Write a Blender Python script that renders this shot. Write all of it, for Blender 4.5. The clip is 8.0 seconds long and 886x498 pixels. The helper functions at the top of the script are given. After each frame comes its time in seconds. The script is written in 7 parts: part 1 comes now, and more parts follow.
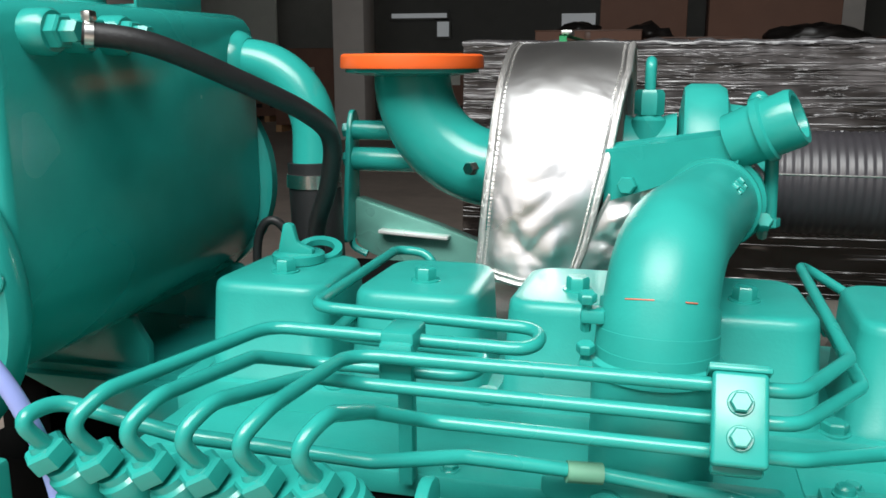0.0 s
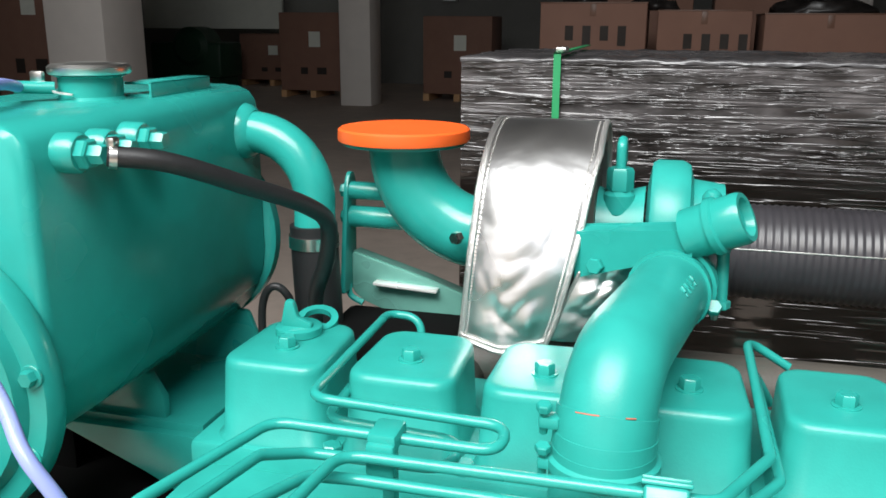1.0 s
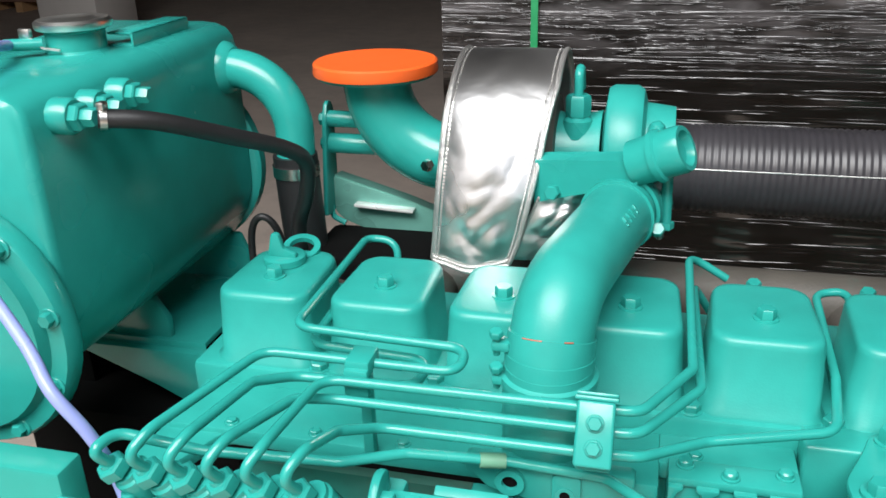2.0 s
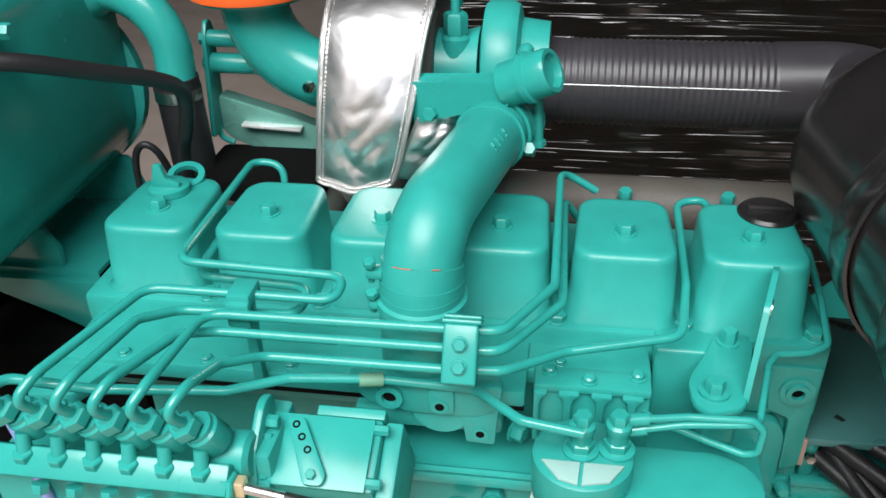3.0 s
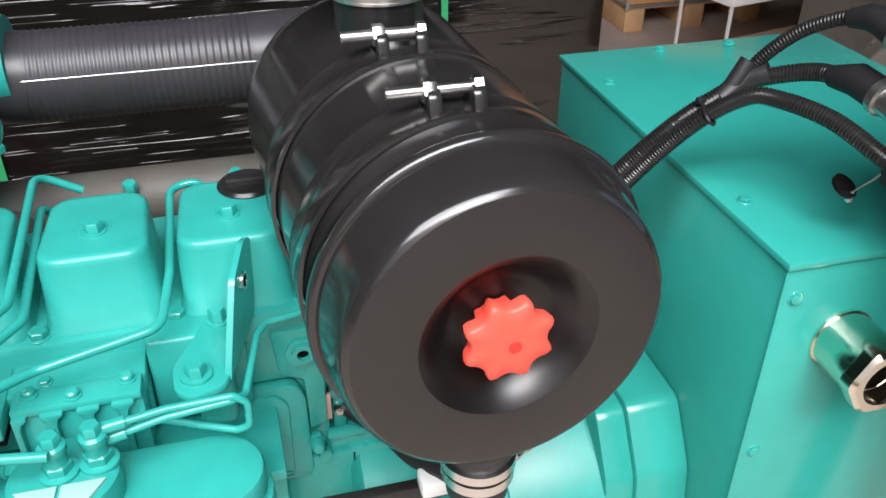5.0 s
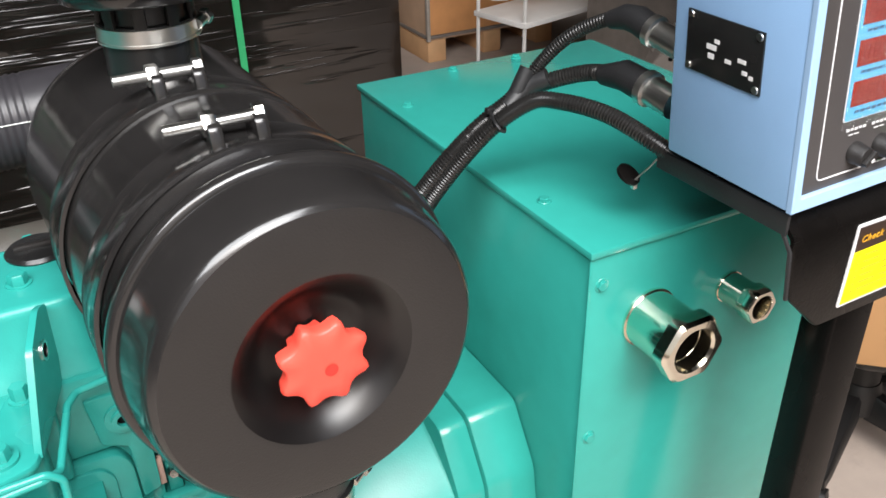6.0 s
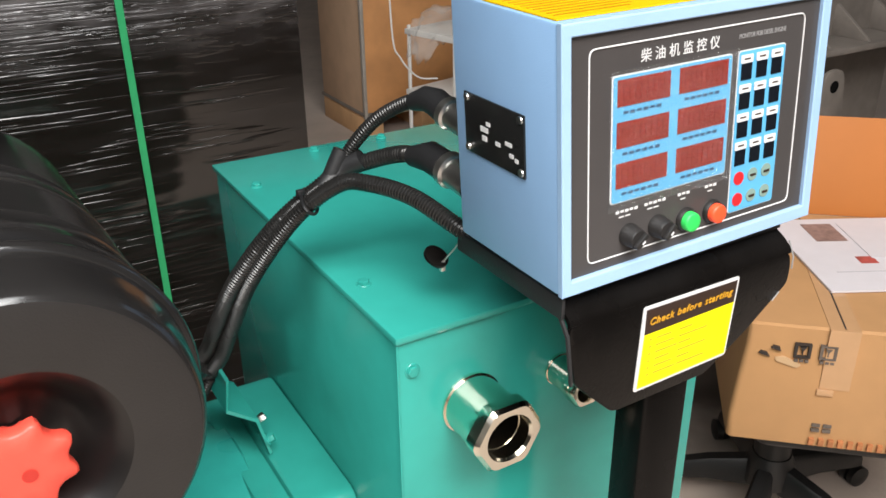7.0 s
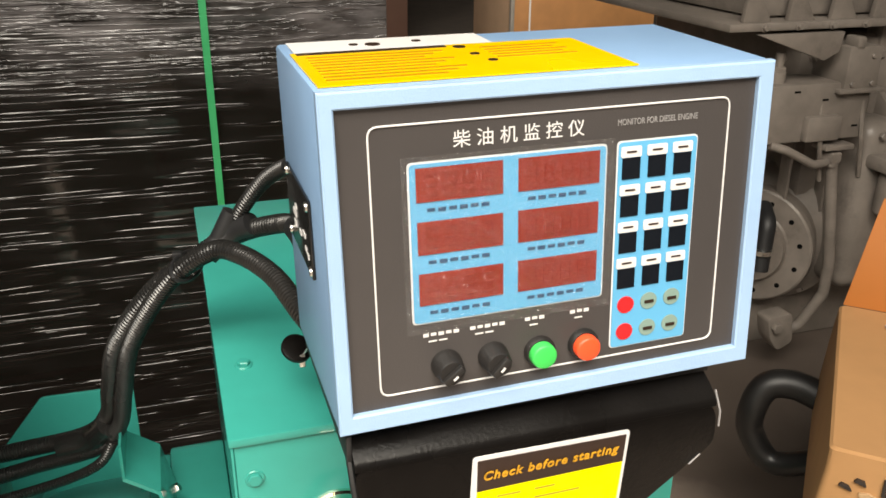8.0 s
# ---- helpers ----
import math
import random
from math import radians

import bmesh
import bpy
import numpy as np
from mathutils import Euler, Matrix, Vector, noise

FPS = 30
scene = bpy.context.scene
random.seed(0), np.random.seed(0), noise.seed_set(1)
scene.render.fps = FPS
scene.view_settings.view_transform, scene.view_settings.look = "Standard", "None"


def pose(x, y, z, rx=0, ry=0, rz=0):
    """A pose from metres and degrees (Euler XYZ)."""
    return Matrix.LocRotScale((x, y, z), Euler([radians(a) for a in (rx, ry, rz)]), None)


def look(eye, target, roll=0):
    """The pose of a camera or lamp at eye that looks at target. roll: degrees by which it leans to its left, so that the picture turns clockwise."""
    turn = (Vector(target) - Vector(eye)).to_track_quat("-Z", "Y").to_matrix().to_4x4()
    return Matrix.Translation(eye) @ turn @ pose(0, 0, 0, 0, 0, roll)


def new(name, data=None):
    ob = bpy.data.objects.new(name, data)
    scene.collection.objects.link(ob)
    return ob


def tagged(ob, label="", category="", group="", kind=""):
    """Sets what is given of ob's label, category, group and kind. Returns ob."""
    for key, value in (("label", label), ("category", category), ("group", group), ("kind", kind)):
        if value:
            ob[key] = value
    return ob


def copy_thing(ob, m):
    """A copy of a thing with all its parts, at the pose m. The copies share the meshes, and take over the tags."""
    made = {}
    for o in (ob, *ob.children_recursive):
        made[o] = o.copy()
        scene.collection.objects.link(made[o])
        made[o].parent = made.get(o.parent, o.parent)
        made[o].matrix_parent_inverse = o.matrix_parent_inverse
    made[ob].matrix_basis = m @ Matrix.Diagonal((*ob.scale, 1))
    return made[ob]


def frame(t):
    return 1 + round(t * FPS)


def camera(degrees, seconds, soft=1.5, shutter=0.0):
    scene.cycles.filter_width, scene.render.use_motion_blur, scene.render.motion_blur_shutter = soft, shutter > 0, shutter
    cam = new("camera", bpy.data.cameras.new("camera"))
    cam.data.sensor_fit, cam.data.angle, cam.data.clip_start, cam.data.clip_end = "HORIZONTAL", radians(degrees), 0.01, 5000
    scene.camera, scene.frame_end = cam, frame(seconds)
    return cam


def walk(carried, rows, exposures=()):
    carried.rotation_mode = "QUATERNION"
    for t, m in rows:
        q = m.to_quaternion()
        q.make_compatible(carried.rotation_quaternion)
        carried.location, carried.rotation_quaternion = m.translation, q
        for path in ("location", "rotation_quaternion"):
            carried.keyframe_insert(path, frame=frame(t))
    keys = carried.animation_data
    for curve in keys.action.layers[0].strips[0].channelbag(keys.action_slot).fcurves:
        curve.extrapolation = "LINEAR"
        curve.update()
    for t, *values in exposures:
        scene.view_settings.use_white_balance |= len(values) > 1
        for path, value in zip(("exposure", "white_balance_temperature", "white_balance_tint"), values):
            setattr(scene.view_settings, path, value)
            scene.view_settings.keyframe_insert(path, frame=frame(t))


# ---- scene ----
cam = camera(55.0, 8.0, soft=1.6)
PATH = [
    (0, (0.294, -0.636, 1.363), (-0.185, 1.259, 0.937), -0.0),
    (0.2, (0.3006, -0.6425, 1.3984), (-0.1596, 1.2576, 0.977), 0.54),
    (0.5, (0.306, -0.654, 1.445), (-0.141, 1.247, 1.014), 0.9),
    (0.8, (0.3165, -0.6733, 1.4739), (-0.1511, 1.2151, 1.01), 0.81),
    (1, (0.326, -0.685, 1.487), (-0.16, 1.185, 0.972), 0.3),
    (1.2, (0.3318, -0.6932, 1.5022), (-0.1556, 1.1552, 0.9141), -0.37),
    (2.3, (0.383, -0.739, 1.586), (-0.066, 1.003, 0.711), -2.5),
    (2.5, (0.388, -0.733, 1.6), (-0.007, 0.983, 0.651), -2.1),
    (2.7, (0.3999, -0.7303, 1.6059), (0.0513, 0.9677, 0.6084), -1.74),
    (3, (0.421, -0.735, 1.614), (0.143, 0.952, 0.576), -1.5),
    (3.2, (0.4417, -0.7302, 1.6129), (0.2043, 0.9554, 0.5631), -1.39),
    (3.5, (0.47, -0.724, 1.613), (0.308, 0.962, 0.55), -1.1),
    (3.7, (0.4845, -0.7206, 1.6113), (0.3841, 0.9667, 0.5423), -0.81),
    (4, (0.513, -0.718, 1.612), (0.522, 0.966, 0.533), -0.1),
    (4.2, (0.5333, -0.7173, 1.6139), (0.6186, 0.961, 0.5295), 0.1),
    (4.3, (0.544, -0.715, 1.614), (0.663, 0.959, 0.525), 0.3),
    (4.5, (0.563, -0.718, 1.612), (0.773, 0.95, 0.528), 0.4),
    (4.7, (0.583, -0.72, 1.608), (0.885, 0.934, 0.526), 0.4),
    (5.2, (0.6285, -0.7346, 1.6008), (1.1559, 0.8659, 0.5237), -0.08),
    (6.3, (0.6412, -0.7532, 1.5913), (1.5074, 0.7709, 0.6286), -2.15),
    (6.5, (0.66, -0.765, 1.592), (1.556, 0.764, 0.665), -2.6),
    (6.7, (0.689, -0.77, 1.587), (1.612, 0.764, 0.694), -2.3),
    (7, (0.777, -0.795, 1.588), (1.695, 0.762, 0.731), -0.7),
    (7.2, (0.8383, -0.8134, 1.5862), (1.7347, 0.7666, 0.7495), 0.8),
    (7.3, (0.8664, -0.8196, 1.5867), (1.7342, 0.7768, 0.7509), 1.27),
    (7.5, (0.92, -0.827, 1.588), (1.708, 0.817, 0.765), 1.8),
    (7.7, (0.9771, -0.8155, 1.5866), (1.6669, 0.8772, 0.7747), 1.4),
    (8, (1.061, -0.775, 1.575), (1.63, 0.981, 0.805), 0.5),
]
walk(cam, [(t, look(eye, target, roll)) for t, eye, target, roll in PATH],
     exposures=[(0.0, 0.0, 6500, 7), (1.0, 0.27, 6500, 8), (3.0, -0.10, 6450, 11), (4.5, 0.13, 6400, 13), (5.0, 0.30, 6350, 13), (6.5, 0.36, 6600, 10), (7.5, 0.0, 6850, 9), (8.0, 0.10, 7600, 9)])

# world and light: an overcast sky seen from inside a hall with a wide open front
world = bpy.data.worlds.new("sky")
scene.world = world
world.use_nodes = True
sky = world.node_tree.nodes.new("ShaderNodeTexSky")
sky.sky_type = 'NISHITA'
sky.sun_disc = False
sky.sun_elevation = radians(50)
sky.sun_rotation = radians(200)
sky.air_density, sky.dust_density = 1.0, 5.0
back = world.node_tree.nodes["Background"]
world.node_tree.links.new(sky.outputs[0], back.inputs[0])
back.inputs[1].default_value = 0.09

sun = new("sun", bpy.data.lights.new("sun", 'SUN'))
sun.data.energy, sun.data.angle, sun.data.color = 1.3, radians(25), (1.0, 0.97, 0.92)
sun.matrix_world = look((0.2, -5.5, 8), (0.3, 0, 1.2))

# area lamp added inside the gateway, standing in for daylight through it
door_light = new("doorway_daylight", bpy.data.lights.new("doorway_daylight", 'AREA'))
door_light.data.shape, door_light.data.size, door_light.data.size_y = 'RECTANGLE', 4.4, 2.2
door_light.data.energy, door_light.data.color = 345.0, (0.96, 0.98, 1.0)
door_light.matrix_world = look((-0.1, -2.4, 4.6), (0.5, 0.2, 1.1))

# ---- small mesh tools ----
def V(*a):
    return Vector(a)


def basis(axis):
    """A turn whose z is the axis."""
    return Vector(axis).normalized().to_track_quat('Z', 'Y').to_matrix()


def join(*parts):
    """Several bmeshes put into one."""
    out = bmesh.new()
    for b in parts:
        made = [out.verts.new(v.co) for v in b.verts]
        b.verts.index_update()
        for f in b.faces:
            try:
                g = out.faces.new([made[v.index] for v in f.verts])
                g.material_index = f.material_index
            except ValueError:
                pass
        b.free()
    return out


def turned(b, m):
    bmesh.ops.transform(b, matrix=m, verts=b.verts)
    return b


def block(x0, x1, y0, y1, z0, z1, bevel=0.002, seg=2):
    b = bmesh.new()
    bmesh.ops.create_cube(b, size=1.0)
    for v in b.verts:
        v.co = V((x0 + x1) / 2 + v.co.x * (x1 - x0), (y0 + y1) / 2 + v.co.y * (y1 - y0), (z0 + z1) / 2 + v.co.z * (z1 - z0))
    if bevel > 0:
        bmesh.ops.bevel(b, geom=list(b.edges), offset=bevel, segments=seg, profile=0.5, affect='EDGES')
    return b


def loft(rings, cap=True, closed=True):
    """Rings of equally many points joined by quads, the ends closed."""
    b = bmesh.new()
    rows = [[b.verts.new(p) for p in ring] for ring in rings]
    n = len(rows[0])
    for a, c in zip(rows, rows[1:]):
        for i in range(n if closed else n - 1):
            j = (i + 1) % n
            b.faces.new((a[i], a[j], c[j], c[i]))
    if cap and closed:
        b.faces.new(rows[0][::-1])
        b.faces.new(rows[-1])
    bmesh.ops.recalc_face_normals(b, faces=b.faces)
    return b


def lathe(profile, origin, axis, seg=32, cap=True):
    """A profile of (radius, height) turned about an axis."""
    m, o = basis(axis), Vector(origin)
    rings = []
    for r, h in profile:
        rings.append([o + m @ V(max(r, 1e-5) * math.cos(2 * math.pi * k / seg), max(r, 1e-5) * math.sin(2 * math.pi * k / seg), h) for k in range(seg)])
    return loft(rings, cap)


def fillet(points, radius, steps=6):
    """A polyline with its corners rounded."""
    pts = [Vector(p) for p in points]
    radii = radius if isinstance(radius, (list, tuple)) else [radius] * len(pts)
    out = [pts[0]]
    for a, p, c, r in zip(pts, pts[1:], pts[2:], radii[1:]):
        u, w = (a - p), (c - p)
        lu, lw = u.length, w.length
        u.normalize(), w.normalize()
        half = u.angle(w) / 2
        d = min(r / max(math.tan(half), 1e-3), 0.49 * lu, 0.49 * lw)
        s, e = p + u * d, p + w * d
        for k in range(steps + 1):
            t = k / steps
            out.append(s * (1 - t) ** 2 + p * 2 * t * (1 - t) + e * t * t)
    out.append(pts[-1])
    return out


def spline(points, steps=8):
    """A smooth curve through the points."""
    p = [Vector(q) for q in points]
    p = [p[0] * 2 - p[1]] + p + [p[-1] * 2 - p[-2]]
    out = []
    for a, b, c, d in zip(p, p[1:], p[2:], p[3:]):
        for k in range(steps):
            t = k / steps
            out.append(0.5 * (2 * b + (c - a) * t + (2 * a - 5 * b + 4 * c - d) * t * t + (3 * b - a - 3 * c + d) * t ** 3))
    out.append(p[-2])
    return out


def sweep(path, radius, seg=12, cap=True):
    """A round tube along a path; radius may be a function of the way along it from 0 to 1."""
    path = [Vector(p) for p in path]
    clean = [path[0]]
    for p in path[1:]:
        if (p - clean[-1]).length > 1e-5:
            clean.append(p)
    path = clean
    ways = []
    for i in range(len(path)):
        w = path[min(i + 1, len(path) - 1)] - path[max(i - 1, 0)]
        ways.append(w.normalized())
    side = ways[0].orthogonal().normalized()
    rings, length = [], [0.0]
    for a, b in zip(path, path[1:]):
        length.append(length[-1] + (b - a).length)
    for p, w, s in zip(path, ways, length):
        side = (side - w * side.dot(w)).normalized()
        up = w.cross(side)
        r = radius(s / length[-1]) if callable(radius) else radius
        rings.append([p + (side * math.cos(2 * math.pi * k / seg) + up * math.sin(2 * math.pi * k / seg)) * r for k in range(seg)])
    return loft(rings, cap)


def ribbed(path, radius, depth, pitch, seg=20, fine=4):
    """A corrugated hose along a path."""
    path = [Vector(p) for p in path]
    length = sum((b - a).length for a, b in zip(path, path[1:]))
    n = max(int(length / pitch * fine), 8)
    even, step, left, target = [path[0]], length / n, 0.0, length / n
    done = 0.0
    for a, b in zip(path, path[1:]):
        d = (b - a).length
        while d > 1e-9 and target <= done + d + 1e-9 and len(even) < n:
            even.append(a + (b - a) * ((target - done) / d))
            target += step
        done += d
    even.append(path[-1])
    count = len(even) - 1
    return sweep(even, lambda s: radius + depth * (0.5 if round(s * count) % fine < fine / 2 else -0.5), seg)


def rrect(w, d, r, z=0.0, cx=0.0, cy=0.0, seg=5):
    """A rounded rectangle's outline at height z."""
    out = []
    r = min(r, w / 2 - 1e-4, d / 2 - 1e-4)
    for sx, sy, a0 in ((1, 1, 0), (-1, 1, 90), (-1, -1, 180), (1, -1, 270)):
        for k in range(seg + 1):
            a = radians(a0 + 90 * k / seg)
            out.append(V(cx + sx * (w / 2 - r) + r * math.cos(a), cy + sy * (d / 2 - r) + r * math.sin(a), z))
    return out


def slab(outline, plane, a, b, bevel=0.0015):
    """A flat outline given thickness from a to b across the plane 'xy', 'xz' or 'yz'."""
    def lift(p, h):
        return {'xy': V(p[0], p[1], h), 'xz': V(p[0], h, p[1]), 'yz': V(h, p[0], p[1])}[plane]
    m = loft([[lift(p, a) for p in outline], [lift(p, b) for p in outline]])
    if bevel > 0:
        bmesh.ops.bevel(m, geom=[e for e in m.edges if len(e.link_faces) == 2 and e.calc_face_angle(0) > 0.6], offset=bevel, segments=2, profile=0.5, affect='EDGES', clamp_overlap=True)
    return m


def rounded(outline, r, steps=4):
    """A flat outline with its corners rounded."""
    n = len(outline)
    pts = [V(p[0], p[1], 0) for p in outline]
    out = []
    for i in range(n):
        a, p, c = pts[i - 1], pts[i], pts[(i + 1) % n]
        u, w = (a - p), (c - p)
        d = min(r, 0.45 * u.length, 0.45 * w.length)
        s, e = p + u.normalized() * d, p + w.normalized() * d
        for k in range(steps + 1):
            t = k / steps
            q = s * (1 - t) ** 2 + p * 2 * t * (1 - t) + e * t * t
            out.append((q.x, q.y))
    return out


def hexagon(origin, axis, r, h, washer=0.0, dome=True):
    """A hexagon head on an optional washer."""
    prof = [(r * 0.97, 0), (r, h * 0.12), (r, h * 0.85), (r * 0.86, h)]
    b = lathe(prof, origin, axis, 6)
    if washer > 0:
        w = lathe([(washer, -0.0012), (washer, 0.0006), (washer * 0.93, 0.0012)], origin, axis, 20)
        b = join(b, w)
    return b


def ring(r_in, r_out, h0, h1, origin, axis, seg=32):
    m, o = basis(axis), Vector(origin)
    rows = [[o + m @ V(r * math.cos(2 * math.pi * k / seg), r * math.sin(2 * math.pi * k / seg), h) for k in range(seg)] for r, h in
            ((r_in, h0), (r_out, h0), (r_out, h1), (r_in, h1), (r_in, h0))]
    b = bmesh.new()
    vs = [[b.verts.new(p) for p in row] for row in rows[:4]]
    for i in range(4):
        a, c = vs[i], vs[(i + 1) % 4]
        for k in range(seg):
            b.faces.new((a[k], a[(k + 1) % seg], c[(k + 1) % seg], c[k]))
    bmesh.ops.recalc_face_normals(b, faces=b.faces)
    return b


def part(name, bm, material, parent=None, label="", sharp=38):
    """One mesh object, under a thing or a part."""
    mesh = bpy.data.meshes.new(name)
    bm.to_mesh(mesh)
    bm.free()
    mesh.materials.append(material)
    mesh.shade_smooth()
    mesh.set_sharp_from_angle(angle=radians(sharp))
    ob = new(name, mesh)
    if parent is not None:
        ob.parent = parent
        if parent.type == 'EMPTY':
            ob.matrix_parent_inverse = Matrix.Translation(-parent.location)
    if label:
        tagged(ob, label)
    return ob


def thing(name, at, label, category, group="", kind=""):
    """An Empty at a thing's base, under which its parts go."""
    ob = new(name)
    ob.location = at
    ob.empty_display_size = 0.05
    return tagged(ob, label, category, group, kind)

# ---- materials ----
def stuff(ob):
    """Marks print too small to pick apart."""
    ob["kind"] = "stuff"
    return ob


def material(name, colour, rough=0.5, metal=0.0, vary=0.12, scale=30.0, bump=0.1, bump_scale=200.0, stain=0.0, stain_colour=(0.1, 0.08, 0.06), coat=0.0, alpha=1.0, gloss_vary=0.1, spec=0.5):
    m = bpy.data.materials.new(name)
    m.use_nodes = True
    nt = m.node_tree
    bsdf = nt.nodes["Principled BSDF"]
    tex = nt.nodes.new("ShaderNodeTexCoord")
    src = tex.outputs["Object"]
    n1 = nt.nodes.new("ShaderNodeTexNoise")
    n1.inputs["Scale"].default_value = scale
    n1.inputs["Detail"].default_value = 6
    nt.links.new(src, n1.inputs["Vector"])
    n2 = nt.nodes.new("ShaderNodeTexNoise")
    n2.inputs["Scale"].default_value = scale * 0.17
    n2.inputs["Detail"].default_value = 3
    nt.links.new(src, n2.inputs["Vector"])
    add = nt.nodes.new("ShaderNodeMath")
    add.operation = 'ADD'
    nt.links.new(n1.outputs["Fac"], add.inputs[0])
    nt.links.new(n2.outputs["Fac"], add.inputs[1])
    ramp = nt.nodes.new("ShaderNodeMapRange")
    ramp.inputs[1].default_value, ramp.inputs[2].default_value = 0.6, 1.4
    ramp.inputs[3].default_value, ramp.inputs[4].default_value = 1 - vary, 1 + vary
    nt.links.new(add.outputs[0], ramp.inputs[0])
    mul = nt.nodes.new("ShaderNodeMix")
    mul.data_type, mul.blend_type = 'RGBA', 'MULTIPLY'
    mul.inputs["Factor"].default_value = 1.0
    mul.inputs["A"].default_value = (*colour, 1)
    nt.links.new(ramp.outputs[0], mul.inputs["B"])
    out = mul.outputs["Result"]
    if stain > 0:
        n3 = nt.nodes.new("ShaderNodeTexNoise")
        n3.inputs["Scale"].default_value = scale * 0.5
        n3.inputs["Detail"].default_value = 8
        n3.inputs["Roughness"].default_value = 0.7
        nt.links.new(src, n3.inputs["Vector"])
        r3 = nt.nodes.new("ShaderNodeMapRange")
        r3.inputs[1].default_value, r3.inputs[2].default_value = 0.55, 0.75
        r3.inputs[4].default_value = stain
        nt.links.new(n3.outputs["Fac"], r3.inputs[0])
        mx = nt.nodes.new("ShaderNodeMix")
        mx.data_type = 'RGBA'
        mx.inputs["B"].default_value = (*stain_colour, 1)
        nt.links.new(r3.outputs[0], mx.inputs["Factor"])
        nt.links.new(out, mx.inputs["A"])
        out = mx.outputs["Result"]
    nt.links.new(out, bsdf.inputs["Base Color"])
    rr = nt.nodes.new("ShaderNodeMapRange")
    rr.inputs[1].default_value, rr.inputs[2].default_value = 0.3, 0.7
    rr.inputs[3].default_value, rr.inputs[4].default_value = max(rough - gloss_vary, 0.02), min(rough + gloss_vary, 1)
    nt.links.new(n2.outputs["Fac"], rr.inputs[0])
    nt.links.new(rr.outputs[0], bsdf.inputs["Roughness"])
    bsdf.inputs["Metallic"].default_value = metal
    bsdf.inputs["Specular IOR Level"].default_value = spec
    bsdf.inputs["Coat Weight"].default_value = coat
    bsdf.inputs["Coat Roughness"].default_value = 0.12
    if bump > 0:
        n4 = nt.nodes.new("ShaderNodeTexNoise")
        n4.inputs["Scale"].default_value = bump_scale
        n4.inputs["Detail"].default_value = 4
        nt.links.new(src, n4.inputs["Vector"])
        bp = nt.nodes.new("ShaderNodeBump")
        bp.inputs["Strength"].default_value = bump
        bp.inputs["Distance"].default_value = 0.001
        nt.links.new(n4.outputs["Fac"], bp.inputs["Height"])
        nt.links.new(bp.outputs[0], bsdf.inputs["Normal"])
    if alpha < 1:
        bsdf.inputs["Alpha"].default_value = alpha
    return m


TEAL = (0.024, 0.315, 0.274)
teal = material("teal_paint", TEAL, 0.24, vary=0.10, bump=0.12, bump_scale=90, gloss_vary=0.08)
teal_cast = material("teal_painted_casting", TEAL, 0.36, vary=0.14, bump=0.14, bump_scale=420, gloss_vary=0.1)
teal_sheet = material("teal_powder_coated_sheet", (0.028, 0.31, 0.262), 0.17, vary=0.06, bump=0.03, bump_scale=400, gloss_vary=0.05)
orange_plastic = material("orange_plastic", (0.86, 0.125, 0.02), 0.45, vary=0.05, bump=0.1)
red_plastic = material("red_plastic", (0.86, 0.085, 0.055), 0.5, vary=0.06, bump=0.15, bump_scale=300)
black_gloss = material("black_gloss_paint", (0.012, 0.012, 0.012), 0.26, vary=0.3, bump=0.10, bump_scale=60, gloss_vary=0.08)
filter_paint = material("black_filter_paint", (0.018, 0.0168, 0.0165), 0.20, vary=0.3, scale=14, bump=0.34, bump_scale=22, gloss_vary=0.1, spec=0.65, stain=0.2, stain_colour=(0.03, 0.028, 0.027))
black_satin = material("black_satin_paint", (0.0155, 0.0138, 0.0132), 0.44, vary=0.15, bump=0.25, bump_scale=700)
black_rubber = material("black_rubber", (0.014, 0.014, 0.015), 0.5, vary=0.25, bump=0.3, bump_scale=400)
black_hose = material("black_plastic_hose", (0.033, 0.031, 0.035), 0.33, vary=0.2, bump=0.1)
conduit_black = material("black_conduit_plastic", (0.014, 0.0135, 0.013), 0.26, vary=0.2, bump=0.1)
stand_black = material("black_stand_paint", (0.0045, 0.0038, 0.0035), 0.30, vary=0.3, scale=60, bump=0.2, bump_scale=350, spec=0.14, gloss_vary=0.12)
# near-black that puts the shade of gaps, holes and the engine bay into colour
dark_void = material("gap_shade_black", (0.006, 0.006, 0.006), 0.9, spec=0.03)
steel = material("zinc_plated_steel", (0.72, 0.71, 0.68), 0.28, metal=1.0, vary=0.1, bump=0.1)
chrome = material("nickel_plated_brass", (0.78, 0.73, 0.62), 0.14, metal=1.0, vary=0.08, bump=0.05)
foil = material("silver_heat_blanket", (0.82, 0.81, 0.805), 0.32, metal=1.0, vary=0.06, bump=0.4, bump_scale=110, gloss_vary=0.06)
for node in foil.node_tree.nodes:
    if node.type == 'BUMP':
        node.inputs["Distance"].default_value, node.inputs["Strength"].default_value = 0.009, 0.36
        crumple = node.inputs["Height"].links[0].from_node
        crumple.inputs["Scale"].default_value, crumple.inputs["Detail"].default_value, crumple.inputs["Distortion"].default_value = 12.0, 3.0, 0.6
foil_edge = material("silver_binding", (0.62, 0.61, 0.59), 0.4, metal=0.9, vary=0.12, bump=0.9, bump_scale=500)
blue_paint = material("pale_blue_paint", (0.25, 0.42, 0.66), 0.38, vary=0.04, bump=0.2, bump_scale=900)

